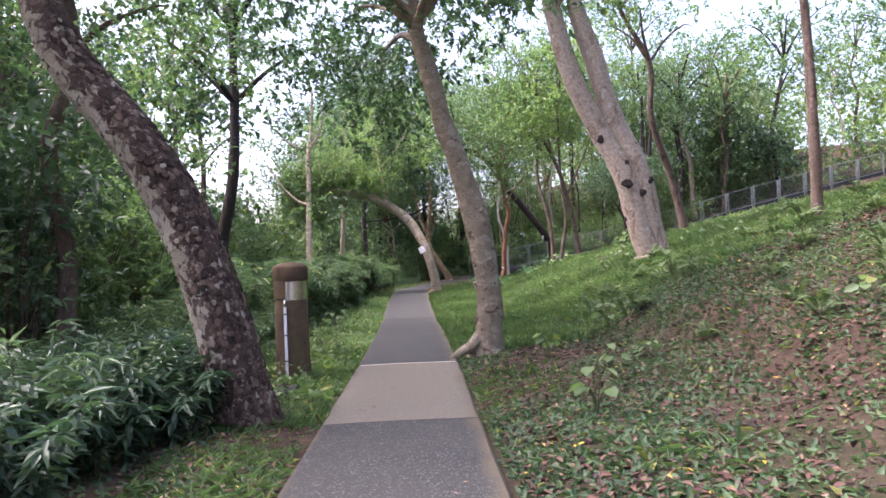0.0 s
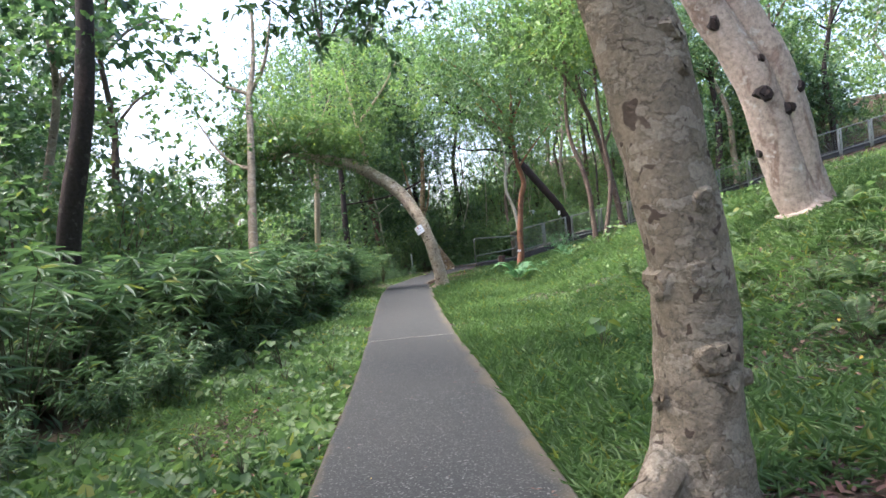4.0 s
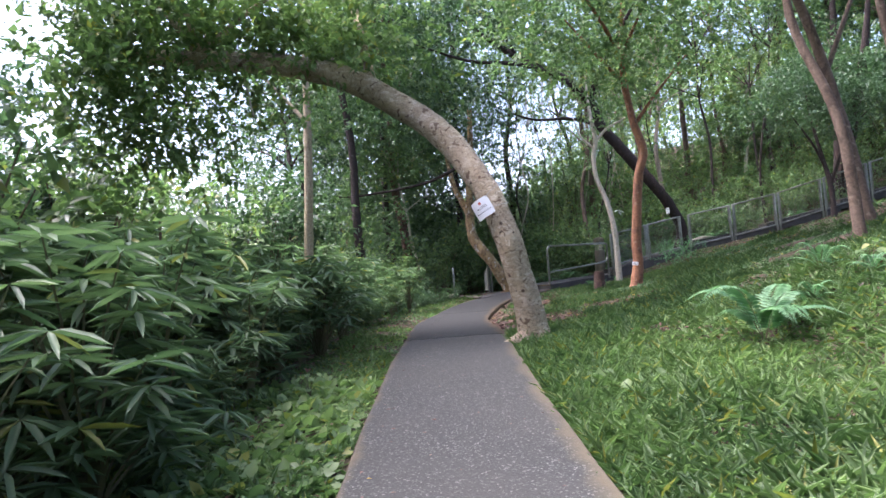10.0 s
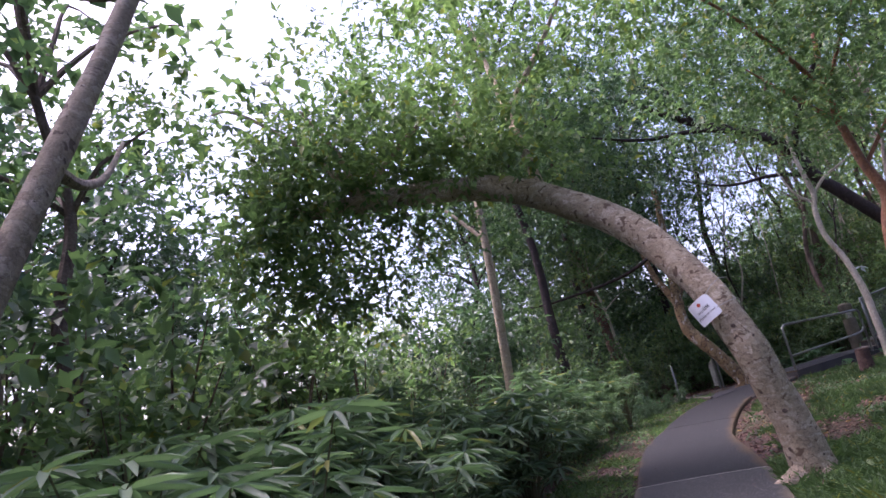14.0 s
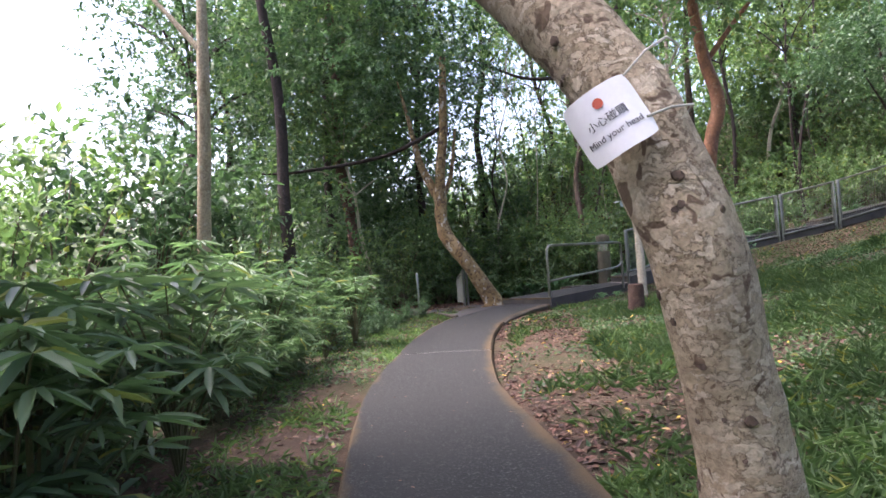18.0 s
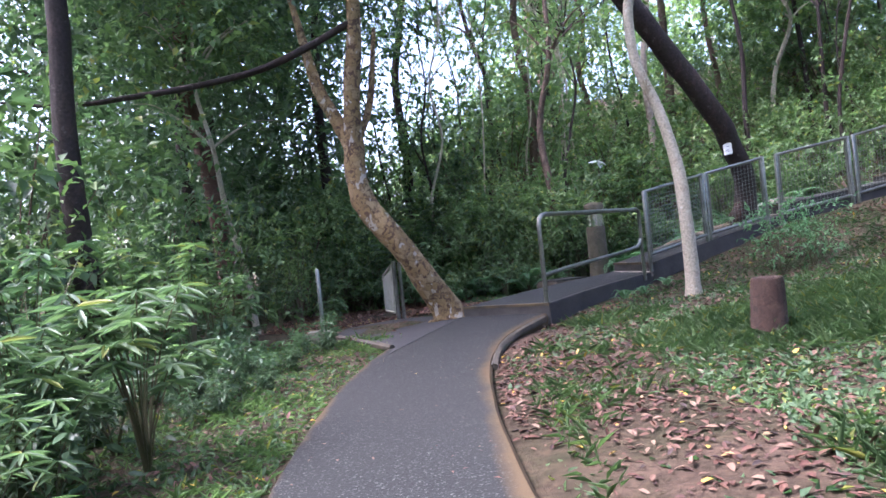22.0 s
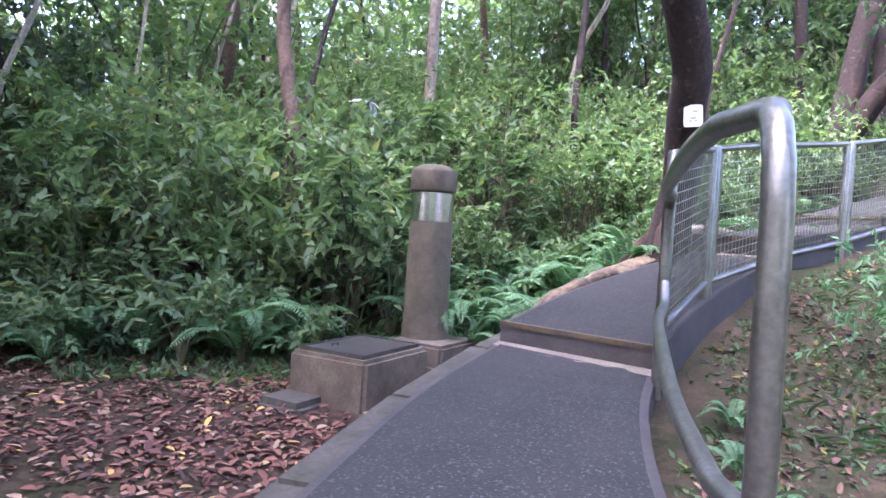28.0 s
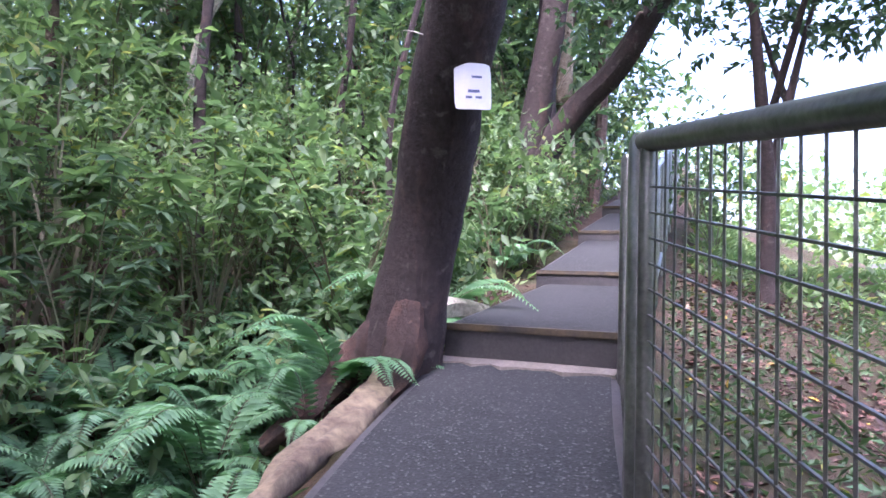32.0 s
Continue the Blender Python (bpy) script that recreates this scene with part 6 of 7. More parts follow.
# ---------------------------------------------------------------- undergrowth
def bamboo_shrub(seed, h, mat, stems, label, size=0.17, slim=0.18):
    rng = np.random.default_rng(seed)
    ob = thing("bamboo_shrub", label, "shrub", group="bamboo thicket")
    P, W, N = [], [], []
    st = Shape()
    for _ in range(stems):
        a, d = rng.uniform(0, 6.28), rng.uniform(0.02, 0.32)
        b = np.array([math.cos(a) * d, math.sin(a) * d, -0.05])
        lean = np.array([math.cos(a), math.sin(a), 0]) * rng.uniform(0.1, 0.5) * h + rng.normal(0, 0.06, 3)
        top = b + lean + (0, 0, h * rng.uniform(0.6, 1.05))
        mid = (b + top) / 2 + (0, 0, 0.08 * h) - lean * 0.12
        c = curve_points([b, mid, top], 5)
        st.tube(c[::5], np.linspace(0.006, 0.0025, len(c[::5])), 3, caps=False)
        for q in c[3:]:
            k = rng.integers(5, 9)
            out = unit(1, rng)[0] * 0.7 + lean / (np.linalg.norm(lean) + 0.01) * 0.7
            turn = rng.uniform(0, 6.28)
            for i in range(k):
                ang = turn + 6.28 * i / k
                w = np.array([math.cos(ang), math.sin(ang), rng.uniform(-0.5, 0.35)]) + out * 0.5
                P.append(q + rng.normal(0, 0.02, 3)), W.append(w), N.append(rng.normal(0, 0.25, 3) + (0, 0, 1))
    part("stem", st.mesh("stem", BARK_STEM), ob)
    n = len(P)
    part("foliage", leaf_mesh("foliage", mat, P, W, N, size * rng.uniform(0.6, 1.25, n), size * slim, 0.22), ob)
    return ob


def broad_shrub(seed, h, mat, label, size=0.10, n=480, slim=0.44, oval=False):
    rng = np.random.default_rng(seed)
    ob = thing("leafy_shrub", label, "shrub", group="shrubs of the undergrowth")
    st = Shape()
    cl = []
    for _ in range(7):
        a = rng.uniform(0, 6.28)
        e = np.array([math.cos(a) * rng.uniform(0.1, 0.45) * h, math.sin(a) * rng.uniform(0.1, 0.45) * h, h * rng.uniform(0.35, 0.95)])
        c = curve_points([(0, 0, -0.05), e * (0.4, 0.4, 0.6), e], 2)
        st.tube(c, np.linspace(0.012, 0.004, len(c)), 3, caps=False)
        cl.append((*e, 0.26 * h, n // 7))
    part("stem", st.mesh("stem", BARK_STEM), ob)
    p, w, nn = crown_leaves(cl, rng, size, 0.1)
    part("foliage", leaf_mesh("foliage", mat, p, w, nn, size * rng.uniform(0.6, 1.3, len(p)), size * slim, 0.15, oval), ob)
    return ob


def rosette_shrub(seed, h, mat, stems, label, size=0.17, slim=0.34, low=0.45):
    """Bare stems, each ending in whorls of long leaves."""
    rng = np.random.default_rng(seed)
    ob = thing("rosette_shrub", label, "shrub", group="shrubs with whorled leaves")
    st = Shape()
    P, W, N, L = [], [], [], []
    for _ in range(stems):
        a = rng.uniform(0, 6.28)
        e = np.array([math.cos(a), math.sin(a), 0]) * rng.uniform(0.05, 0.4) * h + (0, 0, h * rng.uniform(low, 1.05))
        c = curve_points([(0, 0, -0.05), e * (0.35, 0.35, 0.55), e], 3)
        st.tube(c[::2], np.linspace(0.009, 0.004, len(c[::2])), 3, caps=False)
        for q, k, s in ((e, 9, 1.0), (e - (0, 0, 0.09), 7, 0.85), (c[-2], 5, 0.7)):
            turn = rng.uniform(0, 6.28)
            for i in range(k):
                g = turn + 6.28 * i / k + rng.normal(0, 0.15)
                P.append(q), W.append((math.cos(g), math.sin(g), rng.uniform(-0.35, 0.35))), N.append(rng.normal(0, 0.2, 3) + (0, 0, 1)), L.append(size * s * rng.uniform(0.75, 1.2))
    part("stem", st.mesh("stem", BARK_STEM), ob)
    L = np.array(L)
    part("foliage", leaf_mesh("foliage", mat, P, W, N, L, L * slim, 0.25, True), ob)
    return ob


def fern(seed, label, reach=0.5, mat=LEAF_FERN):
    rng = np.random.default_rng(seed)
    ob = thing("fern", label, "fern", group="ferns")
    P, W, N, L = [], [], [], []
    ribs = Shape()
    for i in range(8):
        a = 6.28 * i / 8 + rng.normal(0, 0.25)
        d = np.array([math.cos(a), math.sin(a), 0])
        r, up = reach * rng.uniform(0.7, 1.2), rng.uniform(0.4, 0.95) * reach
        c = curve_points([(0, 0, 0), d * r * 0.3 + (0, 0, up * 0.8), d * r * 0.7 + (0, 0, up), d * r * 1.1 + (0, 0, up * 0.7)], 13)
        ribs.tube(c[::5], np.linspace(0.004, 0.0015, len(c[::5])), 3, caps=False)
        side = np.array([-d[1], d[0], 0])
        for k in range(6, len(c)):
            t = k / (len(c) - 1)
            f = c[k] - c[k - 1]
            f = f / np.linalg.norm(f)
            up_n = np.cross(f, side)
            if up_n[2] < 0:
                up_n = -up_n
            for s in (-1, 1):
                P.append(c[k])
                W.append(side * s + f * 0.5 + (0, 0, -0.1))
                N.append(up_n + rng.normal(0, 0.15, 3))
                L.append(reach * 0.34 * (1.05 - t) ** 0.9 * min(1, t * 3.5) * rng.uniform(0.85, 1.1))
    part("rib", ribs.mesh("rib", BARK_STEM), ob)
    L = np.array(L)
    part("foliage", leaf_mesh("foliage", mat, P, W, N, L, np.maximum(L * 0.24, 0.008), 0.15), ob)
    return ob


def big_leaf_plant(seed, label, size=0.2, n=9):
    rng = np.random.default_rng(seed)
    ob = thing("broad_leaf_plant", label, "plant", group="broad-leaved plants")
    P, W, N = [], [], []
    st = Shape()
    for i in range(n):
        a = rng.uniform(0, 6.28)
        e = np.array([math.cos(a) * rng.uniform(0.05, 0.3), math.sin(a) * rng.uniform(0.05, 0.3), rng.uniform(0.15, 0.5)])
        c = curve_points([(0, 0, -0.03), e * (0.4, 0.4, 0.7), e], 4)
        st.tube(c, 0.005, 5, caps=False)
        P.append(e), W.append((math.cos(a), math.sin(a), -0.25)), N.append(rng.normal(0, 0.25, 3) + (0, 0, 1))
    part("stem", st.mesh("stem", BARK_STEM), ob)
    part("foliage", leaf_mesh("foliage", LEAF_LIGHT, P, W, N, size * rng.uniform(0.7, 1.2, n), size * 0.85, 0.2, True), ob)
    return ob


BARK_STEM = plain("green_stem", (0.07, 0.085, 0.03), (0.11, 0.09, 0.05), 12.0, 0.7)


def scatter(kinds, spots, smin, smax, seed, sink=0.03):
    rng = np.random.default_rng(seed)
    used = [False] * len(kinds)
    for i, (x, y) in enumerate(spots):
        k = i % len(kinds)
        m = pose(x, y, gz(x, y) - sink, rng.normal(0, 4), rng.normal(0, 4), rng.uniform(0, 360)) @ Matrix.Scale(rng.uniform(smin, smax), 4)
        if used[k]:
            copy_thing(kinds[k], m)
        else:
            kinds[k].matrix_basis = m
            used[k] = True


def beside(n, y0, y1, lat0, lat1, seed, gap=0.0):
    """Spots beside the path: lat is metres to its right, negative to its left."""
    rng = np.random.default_rng(seed)
    fine = curve_points(LINE, 14)
    out = []
    for _ in range(n * 20):
        if len(out) >= n:
            break
        y = rng.uniform(y0, y1)
        s = float(np.interp(y, fine[:, 1], np.gradient(fine[:, 0], fine[:, 1])))
        lat = rng.uniform(lat0, lat1) / math.sqrt(1 + s * s)
        p = np.array([float(np.interp(y, fine[:, 1], fine[:, 0])) + lat, y - s * lat])
        if gap and any((p[0] - a) ** 2 + (p[1] - b) ** 2 < gap**2 for a, b in out):
            continue
        out.append((float(p[0]), float(p[1])))
    return out


def area(n, x0, x1, y0, y1, seed, gap=0.0, test=None):
    rng = np.random.default_rng(seed)
    out = []
    for _ in range(n * 25):
        if len(out) >= n:
            break
        x, y = rng.uniform(x0, x1), rng.uniform(y0, y1)
        if (test and not test(x, y)) or (gap and any((x - a) ** 2 + (y - b) ** 2 < gap**2 for a, b in out)):
            continue
        out.append((x, y))
    return out


BAMBOO_LABEL = "dense dwarf bamboo with long glossy pointed leaves"
bam = [bamboo_shrub(201, 1.0, LEAF_BAMBOO, 15, BAMBOO_LABEL), bamboo_shrub(202, 1.2, LEAF_BAMBOO, 16, BAMBOO_LABEL, 0.19), bamboo_shrub(203, 0.85, LEAF_BAMBOO, 14, BAMBOO_LABEL, 0.16)]
spots = beside(10, 4.5, 8.0, -4.2, -2.2, 1, 0.35) + beside(62, 8.0, 19.5, -5.2, -2.3, 2, 0.42) + beside(56, 19.5, 29.5, -4.6, -1.6, 3, 0.38)
scatter(bam, spots, 0.65, 1.05, 6)
scatter([broad_shrub(218, 0.9, LEAF_DARK, "dark broad-leaved shrub beside the path", 0.13, 240, 0.5, True)], beside(16, 28.5, 32.2, -4.6, -1.5, 67, 0.5), 0.5, 0.9, 68)
scatter([bamboo_shrub(206, 0.7, LEAF_DARK, 12, BAMBOO_LABEL, 0.15)], beside(20, 29.4, 32.6, -4.2, -1.35, 4, 0.38), 0.6, 0.85, 66)
SHRUB_LABEL = "leafy green shrub of the undergrowth"
shr = [broad_shrub(211, 1.3, LEAF_MID, SHRUB_LABEL, 0.10, 460, 0.5), broad_shrub(212, 1.5, LEAF_MID, SHRUB_LABEL, 0.11, 480, 0.5), broad_shrub(213, 1.1, LEAF_MID, SHRUB_LABEL, 0.13, 330, 0.5), broad_shrub(214, 1.7, LEAF_LIGHT, SHRUB_LABEL, 0.10, 460, 0.5)]
spots = area(70, -9, 9, 39.2, 43, 21, 0.5, off_ferns) + area(30, -11, -6.4, 28, 40, 22, 0.6) + area(18, -4.5, -2.0, 39.0, 41, 23, 0.4) + beside(45, 4, 28, -9, -4.8, 24, 0.7) + area(16, 3, 16, 40.5, 46, 25, 0.6, off_walkway)
scatter(shr, spots, 0.7, 1.35, 8)
PALE_LABEL = "light green leafy shrub on the wooded slope"
pale = [broad_shrub(215, 1.6, LEAF_LIGHT, PALE_LABEL, 0.12, 520), broad_shrub(216, 1.9, LEAF_MID, PALE_LABEL, 0.12, 560), broad_shrub(217, 1.4, LEAF_LIGHT, PALE_LABEL, 0.14, 420)]
scatter(pale, area(120, -13, 12, 42.5, 54, 26, 0.75, off_walkway) , 0.8, 1.5, 28)
LARGE_LABEL = "vigorous shrub with large glossy pointed leaves"
large = [bamboo_shrub(204, 1.0, LEAF_DEEP, 15, LARGE_LABEL, 0.26, 0.27), bamboo_shrub(205, 1.15, LEAF_DEEP, 17, LARGE_LABEL, 0.22, 0.30)]
scatter([broad_shrub(219, 1.25, LEAF_FERN, "bushy light green shrub growing through the railing", 0.09, 620, 0.4)], [(1.0, 36.1), (1.45, 36.2)], 0.8, 1.0, 29)
scatter(large, beside(34, 3.0, 7.6, -4.2, -1.6, 71, 0.34), 0.7, 0.95, 72)
BUSH_LABEL = "tall dark leafy bush at the wood's edge"
bush = [tall_thicket(241, 3.2, LEAF_DARK, 0.18, 1250, BUSH_LABEL), tall_thicket(242, 3.8, LEAF_MID, 0.19, 1300, BUSH_LABEL), tall_thicket(243, 2.6, LEAF_MID, 0.17, 1050, BUSH_LABEL), tall_thicket(244, 4.4, LEAF_DARK, 0.19, 1450, BUSH_LABEL)]
EDGE = beside(30, 2, 30, -9.0, -5.4, 73, 1.2)
spots = [q for q in EDGE if not 11 < q[1] < 26] + area(9, -13, -3, 43, 50, 74, 1.6, off_walkway) + area(14, -13, -7.5, 30, 41, 75, 1.1) + area(9, 3, 13, 43.5, 48, 80, 1.5, off_walkway) + area(8, 9, 22, 43, 49, 76, 1.3, lambda x, y: not open_east(x, y) and off_walkway(x, y)) + [p for p in beside(60, 4, 33, 10.5, 18, 77, 1.2) if not clear_bank(*p)] + beside(4, 16, 27, -8.5, -6.5, 79, 1.2)
scatter(bush, spots, 0.75, 1.25, 78, 0.1)
scatter([tall_thicket(248, 2.6, LEAF_LIGHT, 0.17, 900, "light green bush behind the bamboo"), tall_thicket(249, 2.2, LEAF_MID, 0.16, 800, "light green bush behind the bamboo")], [q for q in EDGE if 11 < q[1] < 26] + beside(40, 12.0, 26, -14.0, -5.0, 105, 0.9), 0.8, 1.35, 91, 0.1)
scatter([tall_thicket(246, 3.8, LEAF_MID, 0.17, 1500, "tall dense leafy bush beyond the bamboo"), tall_thicket(247, 3.6, LEAF_MID, 0.17, 1500, "tall dense leafy bush beyond the bamboo")], beside(7, 13.2, 21.5, -9.8, -7.2, 89, 1.2), 0.75, 1.1, 90, 0.1)
scatter([tall_thicket(245, 3.4, LEAF_LIGHT, 0.18, 1250, "tall light green bush above the drop")], area(12, -13, -6.5, 20.5, 28, 86, 1.4, lambda x, y: (x + 7.0) ** 2 + (y - 28.9) ** 2 > 2.5) + area(6, -14, -9.5, 28, 33, 87, 1.5), 0.7, 1.1, 88, 0.1)
WHORL_LABEL = "glossy shrub with whorls of long pointed leaves"
whorl = [rosette_shrub(251, 0.9, LEAF_MID, 9, WHORL_LABEL), rosette_shrub(252, 1.25, LEAF_MID, 10, WHORL_LABEL, 0.15), rosette_shrub(253, 0.6, LEAF_MID, 7, WHORL_LABEL, 0.19), rosette_shrub(254, 1.5, LEAF_DARK, 12, WHORL_LABEL, 0.16)]
scatter(whorl, area(70, -6.5, 2.5, 38.7, 42.0, 81, 0.3, off_ferns) + area(8, -7.5, -5.6, 31.0, 35.5, 82, 0.5) + beside(8, 28.0, 32.2, -4.2, -1.6, 83, 0.5) + area(20, -5, 8, 41.5, 45, 84, 0.6, off_walkway), 0.75, 1.3, 85, 0.0)
near_fans = [rosette_shrub(258, 1.05, LEAF_BAMBOO, 16, "dwarf bamboo with large fans of pointed leaves", 0.23, 0.19), rosette_shrub(259, 0.9, LEAF_BAMBOO, 15, "dwarf bamboo with large fans of pointed leaves", 0.21, 0.20)]
scatter(near_fans, beside(24, 19.0, 25.0, -3.0, -1.55, 99, 0.38), 0.75, 1.15, 100, 0.0)
scatter([rosette_shrub(264, 1.2, LEAF_BAMBOO, 26, "tall dwarf bamboo with large fans of pointed leaves", 0.22, 0.17, 0.15), rosette_shrub(265, 1.05, LEAF_BAMBOO, 24, "tall dwarf bamboo with large fans of pointed leaves", 0.20, 0.18, 0.15)], beside(20, 14.0, 17.0, -4.6, -2.3, 103, 0.36) + beside(36, 16.6, 20.5, -4.4, -1.75, 106, 0.36), 0.95, 1.3, 104, 0.0)
LOW_LABEL = "low dark broad-leaved shrub at the edge of the undergrowth"
low = [broad_shrub(261, 0.6, LEAF_MID, LOW_LABEL, 0.11, 230, 0.48, True), broad_shrub(262, 0.75, LEAF_MID, LOW_LABEL, 0.12, 240, 0.45, True), rosette_shrub(263, 0.5, LEAF_DARK, 8, WHORL_LABEL, 0.15)]
scatter(low, area(46, -7.0, -2.3, 38.2, 40.4, 95, 0.3, off_walkway) + area(30, -1.6, 2.4, 39.5, 41.2, 96, 0.3, off_walkway) + area(16, 2.4, 7.0, 40.2, 42.2, 97, 0.35, off_walkway), 0.7, 1.2, 98, 0.0)
FAN_LABEL = "dwarf bamboo with fans of narrow leaves at the stem tips"
fans = [rosette_shrub(255, 1.15, LEAF_BAMBOO, 20, FAN_LABEL, 0.20, 0.17), rosette_shrub(256, 0.95, LEAF_BAMBOO, 18, FAN_LABEL, 0.18, 0.18), rosette_shrub(257, 1.3, LEAF_BAMBOO, 22, FAN_LABEL, 0.21, 0.16)]
scatter(fans, beside(24, 11.0, 16.0, -4.4, -2.7, 92, 0.4) + beside(30, 19.5, 29.5, -3.2, -1.5, 93, 0.4), 0.75, 1.15, 94, 0.0)
FERN_LABEL = "green fern with arching feathery fronds"
frn = [fern(221, FERN_LABEL), fern(222, FERN_LABEL, 0.65), fern(223, FERN_LABEL, 0.45)]
spots = area(84, -1.5, 1.9, 38.1, 40.6, 31, 0.19, off_walkway) + area(26, -5.6, -2.6, 38.2, 39.7, 32, 0.25) + beside(4, 20, 22, 2.6, 4.2, 35) + area(14, 1.5, 5, 39.6, 42, 36, 0.3, off_walkway) + area(16, -3.2, 1.0, 38.4, 40.2, 38, 0.25, off_walkway)
scatter(frn, spots, 0.62, 1.12, 9, 0.0)
OLIVE_LABEL = "olive-green fern on the littered bank"
scatter([fern(225, OLIVE_LABEL, 0.5, LEAF_OLIVE), fern(226, OLIVE_LABEL, 0.4, LEAF_OLIVE)], beside(34, 4.5, 12.5, 3.0, 8.0, 37, 0.5) + beside(16, 10, 17, 3.4, 6.5, 33, 0.4), 0.5, 0.95, 48, 0.0)
scatter([fern(224, FERN_LABEL, 0.3)], [(-1.22, 34.95), (-0.95, 35.4), (-0.62, 35.85)], 0.7, 1.0, 19, 0.0)
BIG_LABEL = "low plant with broad heart-shaped light green leaves"
big = [big_leaf_plant(231, BIG_LABEL), big_leaf_plant(232, BIG_LABEL, 0.17, 7)]
spots = beside(18, 13, 22, 4.2, 7.5, 41, 0.4) + beside(4, 6, 16, -2.4, -1.3, 42, 0.3) + beside(18, 1, 12, 1.5, 6.5, 43, 0.5) + area(12, -4, 3, 38.8, 41, 45, 0.4, off_ferns)
scatter(big, spots, 0.6, 1.1, 10, 0.0)
scatter([big_leaf_plant(233, BIG_LABEL, 0.12, 11)], beside(40, 6.5, 21, -2.3, -0.85, 46, 0.25), 0.5, 0.9, 47, 0.0)


# ---------------------------------------------------------------- grass, low cover and fallen leaves
def off_drain(xy):
    return xy[np.hypot(xy[:, 0] - 6.94, xy[:, 1] - 6.66) > 0.36]


def low_cover():
    rng = np.random.default_rng(77)
    def sample(n, y0, y1, lat0, lat1, bias=1.0):
        fine = curve_points(LINE, 14)
        slope = np.gradient(fine[:, 0], fine[:, 1])
        y = rng.uniform(y0, y1, n)
        s = np.interp(y, fine[:, 1], slope)
        x = np.interp(y, fine[:, 1], fine[:, 0])
        lat = (lat0 + (lat1 - lat0) * rng.random(n) ** bias) / np.sqrt(1 + s * s)
        return np.stack([x + lat, y - s * lat], 1)
    def thin(xy, lo, hi, scale, z):
        v = np.array([noise.noise(Vector((x * scale, y * scale, z))) for x, y in xy])
        return xy[smooth_step(v, lo, hi) > rng.random(len(xy))]
    def clumpy(xy):
        return 0.62 + 0.75 * np.array([noise.noise(Vector((x * 1.1, y * 1.1, 9))) * 0.5 + 0.5 + 0.35 * noise.noise(Vector((x * 4.3, y * 4.3, 2))) for x, y in xy])
    def lay(name, xy, mat, size, slim, rise, label, category, curl=0.3, oval=False, flat=False):
        xy = off_drain(xy)
        n = len(xy)
        z = on_ground(xy[:, 0], xy[:, 1])
        p = np.column_stack([xy, z + (0.014 if flat else -0.004)])
        w = unit(n, rng)
        w[:, 2] = np.abs(w[:, 2]) * 0.25 if flat else np.abs(w[:, 2]) * 0.5 + rise
        nn = unit(n, rng) * (0.3 if flat else 0.6) + (0, 0, 1)
        s = size * rng.uniform(0.5, 1.4, n)
        if mat in (GRASS, GRASS_DEEP):
            s = s * clumpy(xy)
        me = leaf_mesh(name, mat, p, w, nn, s, s * slim, curl, oval)
        return tagged(new(name, me), label, category, kind="stuff")
    g = np.concatenate([thin(sample(150000, 9.0, 23.0, 0.68, 8.5, 1.6), -0.6, -0.1, 0.7, 3), sample(9000, 9, 21, 7, 12), thin(sample(20000, -1.0, 10.5, 0.68, 8.5, 1.2), 0.08, 0.5, 0.6, 31)])
    near_bank = smooth_step(nearest(g, LINE)[0], 1.7, 3.0) * (1 - smooth_step(g[:, 1], 11.0, 15.0))
    g = g[rng.random(len(g)) > 0.8 * near_bank]
    lay("grass", g, GRASS, 0.112, 0.125, 0.42, "lush green grass on the bank", "grass", 0.35)
    g = np.concatenate([thin(sample(8000, 23.0, 34.0, 0.9, 2.2, 1.0), 0.0, 0.4, 0.8, 6), thin(sample(74000, 23.0, 34.0, 1.9, 7.5, 1.2), -0.2, 0.2, 0.55, 8), thin(np.array(area(14000, -1.8, 8.0, 30, 37.4, 55, 0, off_walkway)), -0.2, 0.25, 0.7, 33)])
    lay("grass", g, GRASS_DEEP, 0.115, 0.062, 0.5, "deep green grass in tufts among the litter", "grass", 0.4)
    g = np.concatenate([thin(np.array(area(4500, -4.2, 0.6, 37.6, 39.6, 56, 0, off_walkway)), -0.1, 0.4, 0.8, 34), sample(5000, 28.5, 33, -3.2, -0.7), thin(sample(46000, 6.0, 20.0, -2.8, -0.66, 0.8), -0.5, 0.0, 0.5, 5), thin(sample(18000, 20.0, 33.0, -1.6, -0.7, 0.8), -0.2, 0.3, 0.6, 7), thin(sample(9000, -3, 6, -1.6, -0.7), -0.3, 0.3, 0.5, 2)])
    lay("grass_verge", g, GRASS, 0.085, 0.14, 0.35, "short grass and weeds along the path's edge", "grass", 0.35)
    c = np.concatenate([thin(sample(62000, 8.5, 23, 0.7, 9.5, 1.4), -0.35, 0.15, 0.8, 12), thin(sample(98000, -1, 11.5, 0.7, 9.0, 1.2), -0.5, 0.12, 0.6, 14), thin(sample(9000, 22, 34, 0.75, 2.2, 1.0), -0.1, 0.4, 0.7, 15), thin(sample(40000, 22, 34, 2.0, 7.0, 1.2), -0.4, 0.1, 0.7, 16), thin(sample(26000, 4, 33, -2.8, -0.7), -0.3, 0.2, 0.8, 18)])
    lay("low_weeds", c, LEAF_WEED, 0.058, 0.5, 0.25, "small-leaved green ground cover", "weeds", 0.2)
    v = np.concatenate([thin(sample(21000, 7.0, 20.5, -2.9, -0.7), -0.35, 0.2, 0.7, 41), thin(sample(9000, 10, 22, 1.0, 8.0), 0.0, 0.4, 0.6, 43)])
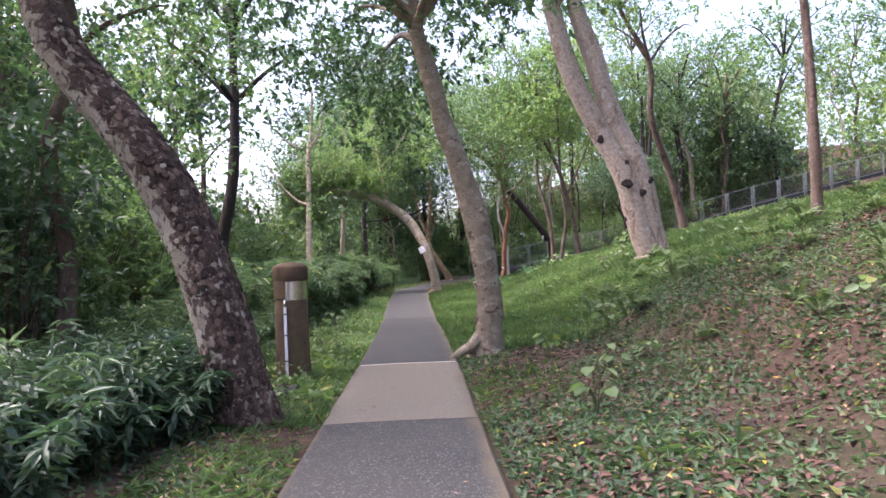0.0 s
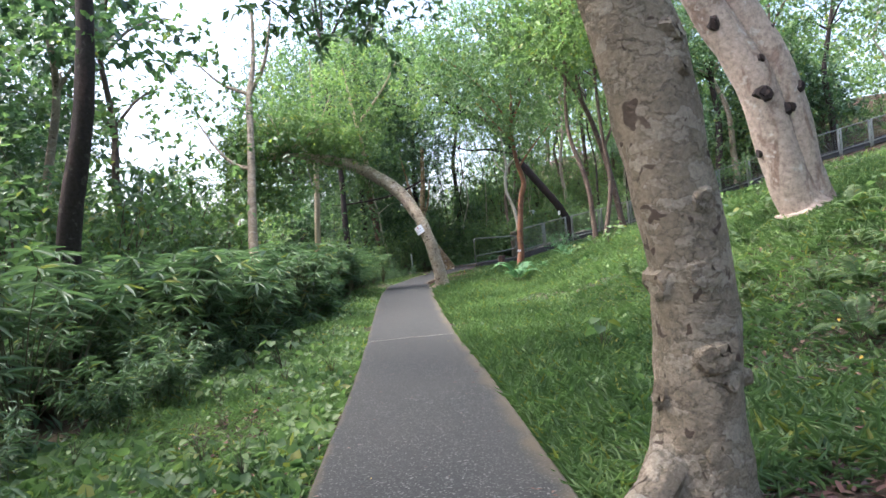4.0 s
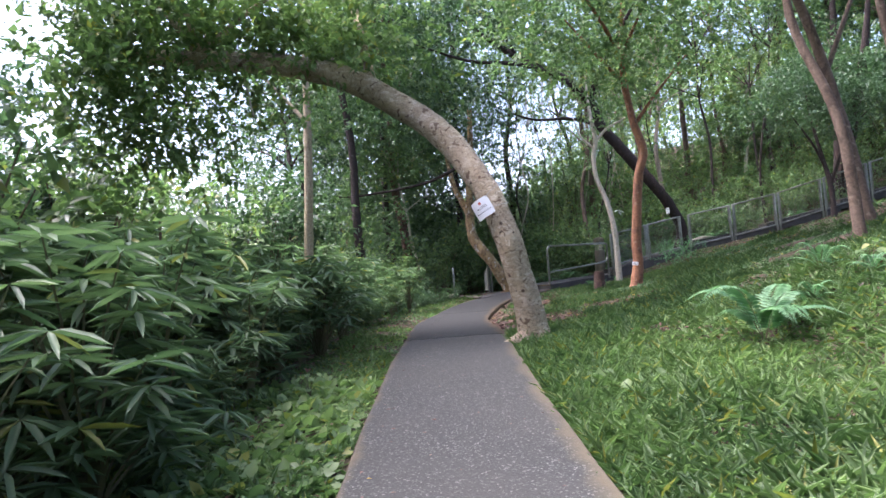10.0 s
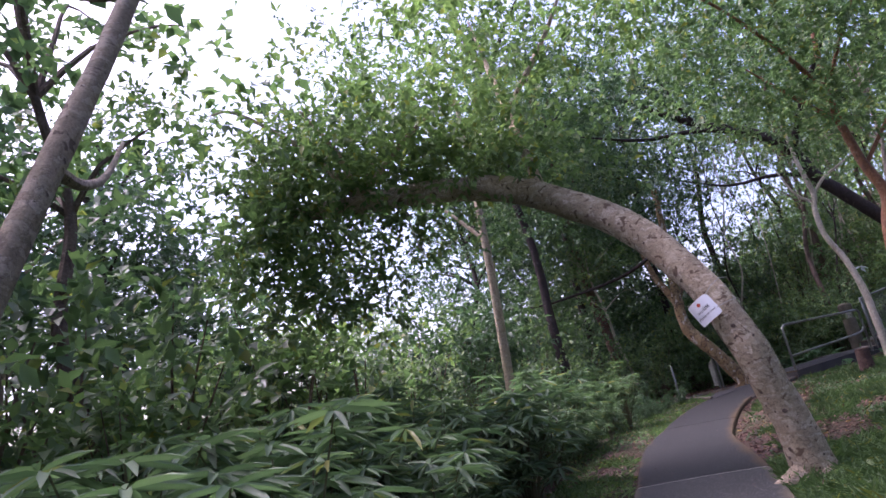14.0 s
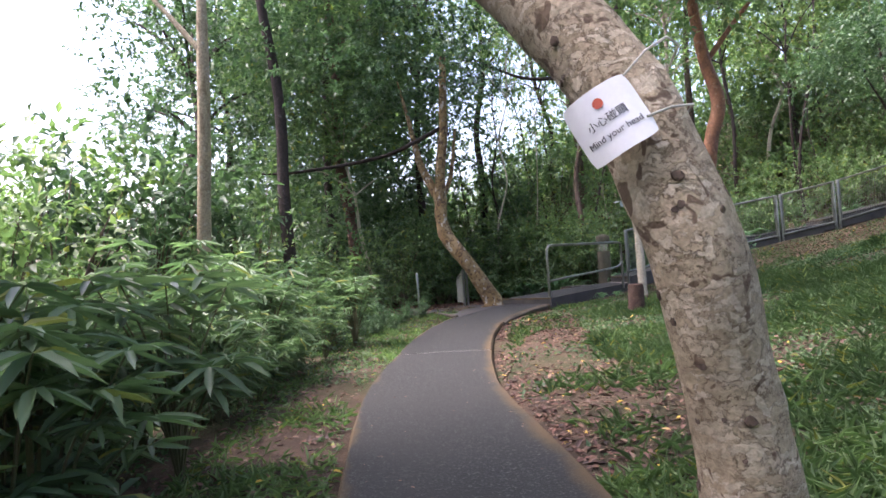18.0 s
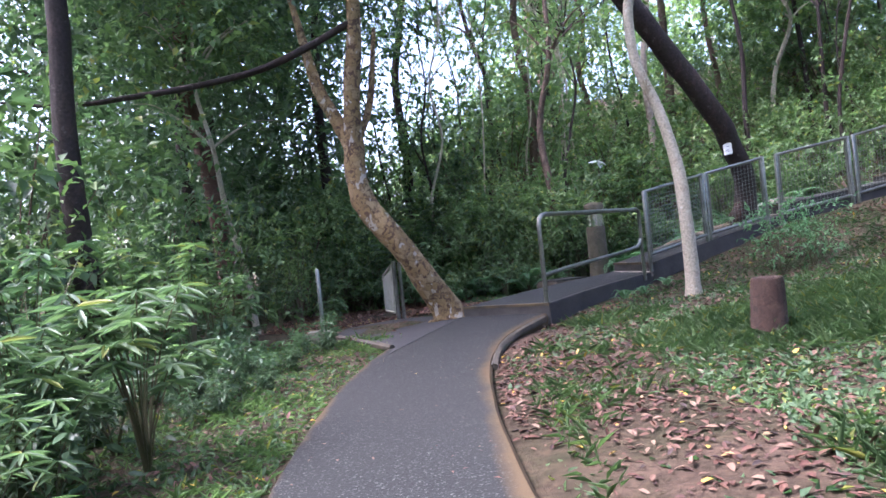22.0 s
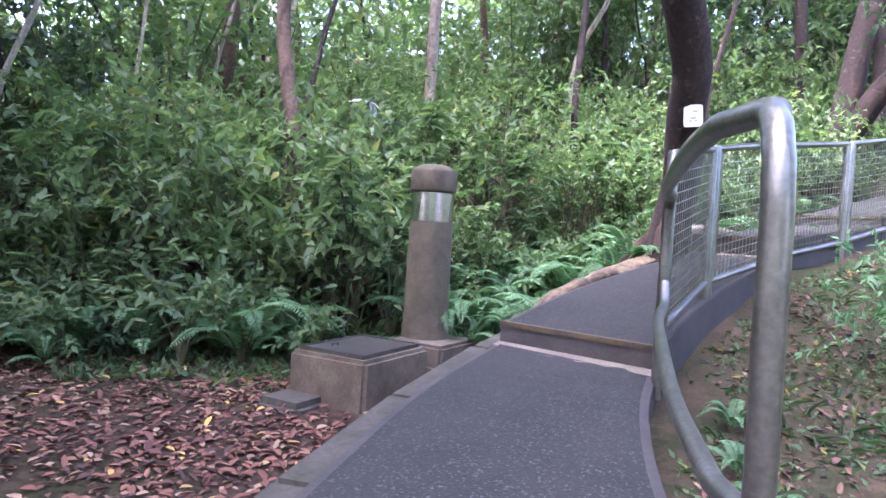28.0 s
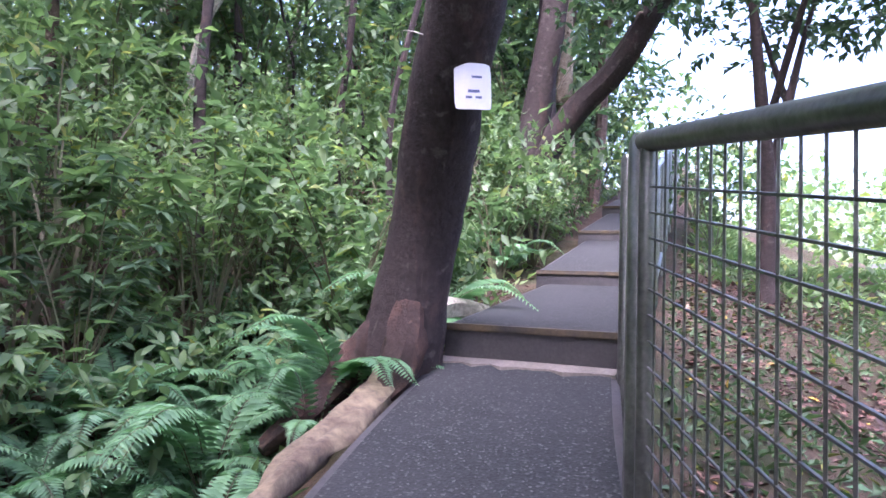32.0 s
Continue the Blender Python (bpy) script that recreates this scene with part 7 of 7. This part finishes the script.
    lay("broad_weeds", v, LEAF_LIGHT, 0.095, 0.75, 0.25, "broad-leaved light green weeds along the path", "weeds", 0.2, True)
    east = np.array(area(12000, 5.6, 17.0, 32.5, 42.5, 57, 0, lambda x, y: off_walkway(x, y) and y < rail_line(x)[0] + 0.2))
    lay("low_weeds", east, LEAF_LIGHT, 0.13, 0.5, 0.45, "bright yellow-green low plants on the bank beside the walkway", "weeds", 0.2)
    lay("low_weeds", np.array(area(6000, -4.2, 0.8, 37.9, 39.4, 58, 0, lambda x, y: abs(float(nearest((x, y), WALKWAY)[0][0])) > 0.78)), LEAF_WEED, 0.085, 0.35, 0.4, "green weeds round the inspection box and bollard", "weeds", 0.2)
    back = np.array(area(34000, -14, 15, 38.9, 56, 51, 0, None))
    d = np.abs(nearest(back, WALKWAY)[0])
    lay("undergrowth_cover", back[d > 0.8], LEAF_LIGHT, 0.15, 0.34, 0.6, "tangled green undergrowth on the forest floor", "undergrowth", 0.2)
    lay("undergrowth_cover", sample(20000, -4, 33, -12, -2.6), LEAF_DARK, 0.15, 0.3, 0.7, "dark leafy undergrowth beside the path", "undergrowth", 0.2)
    lay("undergrowth_cover", np.concatenate([sample(11000, 2, 25, 9.5, 17), sample(4000, -4, 9, 8.0, 12)]), LEAF_LIGHT, 0.16, 0.34, 0.6, "light green undergrowth on the upper bank", "undergrowth", 0.2)
    side = np.array(area(34000, -1.8, 7.0, 32, 39.6, 52))
    keep = (np.abs(nearest(side, WALKWAY)[0]) > 0.64) & (nearest(side, WALKWAY)[0] > 0) & (np.abs(nearest(side, LINE)[0]) > 1.0)
    lay("low_weeds", thin(side[keep], -0.6, 0.0, 0.8, 25), LEAF_WEED, 0.055, 0.45, 0.25, "small-leaved weeds among the litter", "weeds", 0.2)
    l1 = np.concatenate([thin(sample(9000, 8, 14, 2.2, 8.5), -0.3, 0.2, 0.6, 26), thin(sample(27000, -1, 10, 0.75, 8, 1.2), -0.4, 0.1, 0.5, 21), thin(sample(17000, 20.5, 34.2, 0.70, 4.6, 1.5), -0.4, 0.15, 0.5, 23), sample(4000, 4, 34, -1.7, -0.7)])
    l2 = np.concatenate([np.array(area(9000, 1.0, 6.2, 33.0, 40.5, 63)), np.array(area(21000, -8.0, -1.2, 34.0, 39.2, 61)), np.array(area(13000, -2.0, 6.0, 31.5, 39.2, 62))])
    keep = (np.abs(nearest(l2, WALKWAY)[0]) > 0.72) & (np.abs(nearest(l2, LINE)[0]) > 0.7) & ~((l2[:, 1] < 34.9) & (l2[:, 0] < -3.3))
    l2 = thin(l2[keep], -0.45, 0.05, 0.8, 64)
    dry = (l2[:, 0] < -1.2) & (l2[:, 1] > 34.3)
    lay("leaf_litter", l2[dry], LITTER_DRY, 0.055, 0.5, 0.0, "dry russet leaves strewn over the clearing", "leaf litter", 0.25, True, True)
    lay("leaf_litter", np.concatenate([l1, l2[~dry]]), LITTER, 0.052, 0.5, 0.0, "fallen brown and russet leaves", "leaf litter", 0.25, True, True)
    # a few bits blown on to the paving
    xy = sample(700, 0, 34, -0.6, 0.6)
    n = len(xy)
    z = nearest(xy, AXIS)[1] + 0.004
    s = 0.028 * rng.uniform(0.4, 1.7, n)
    me = leaf_mesh("path_leaves", LITTER, np.column_stack([xy, z]), np.column_stack([rng.normal(size=(n, 2)), np.full(n, 0.05)]), np.tile((0, 0, 1.0), (n, 1)), s, s * 0.4, 0.05)
    tagged(new("path_leaves", me), "dry leaf scraps lying on the asphalt", "leaf litter", kind="stuff")


low_cover()
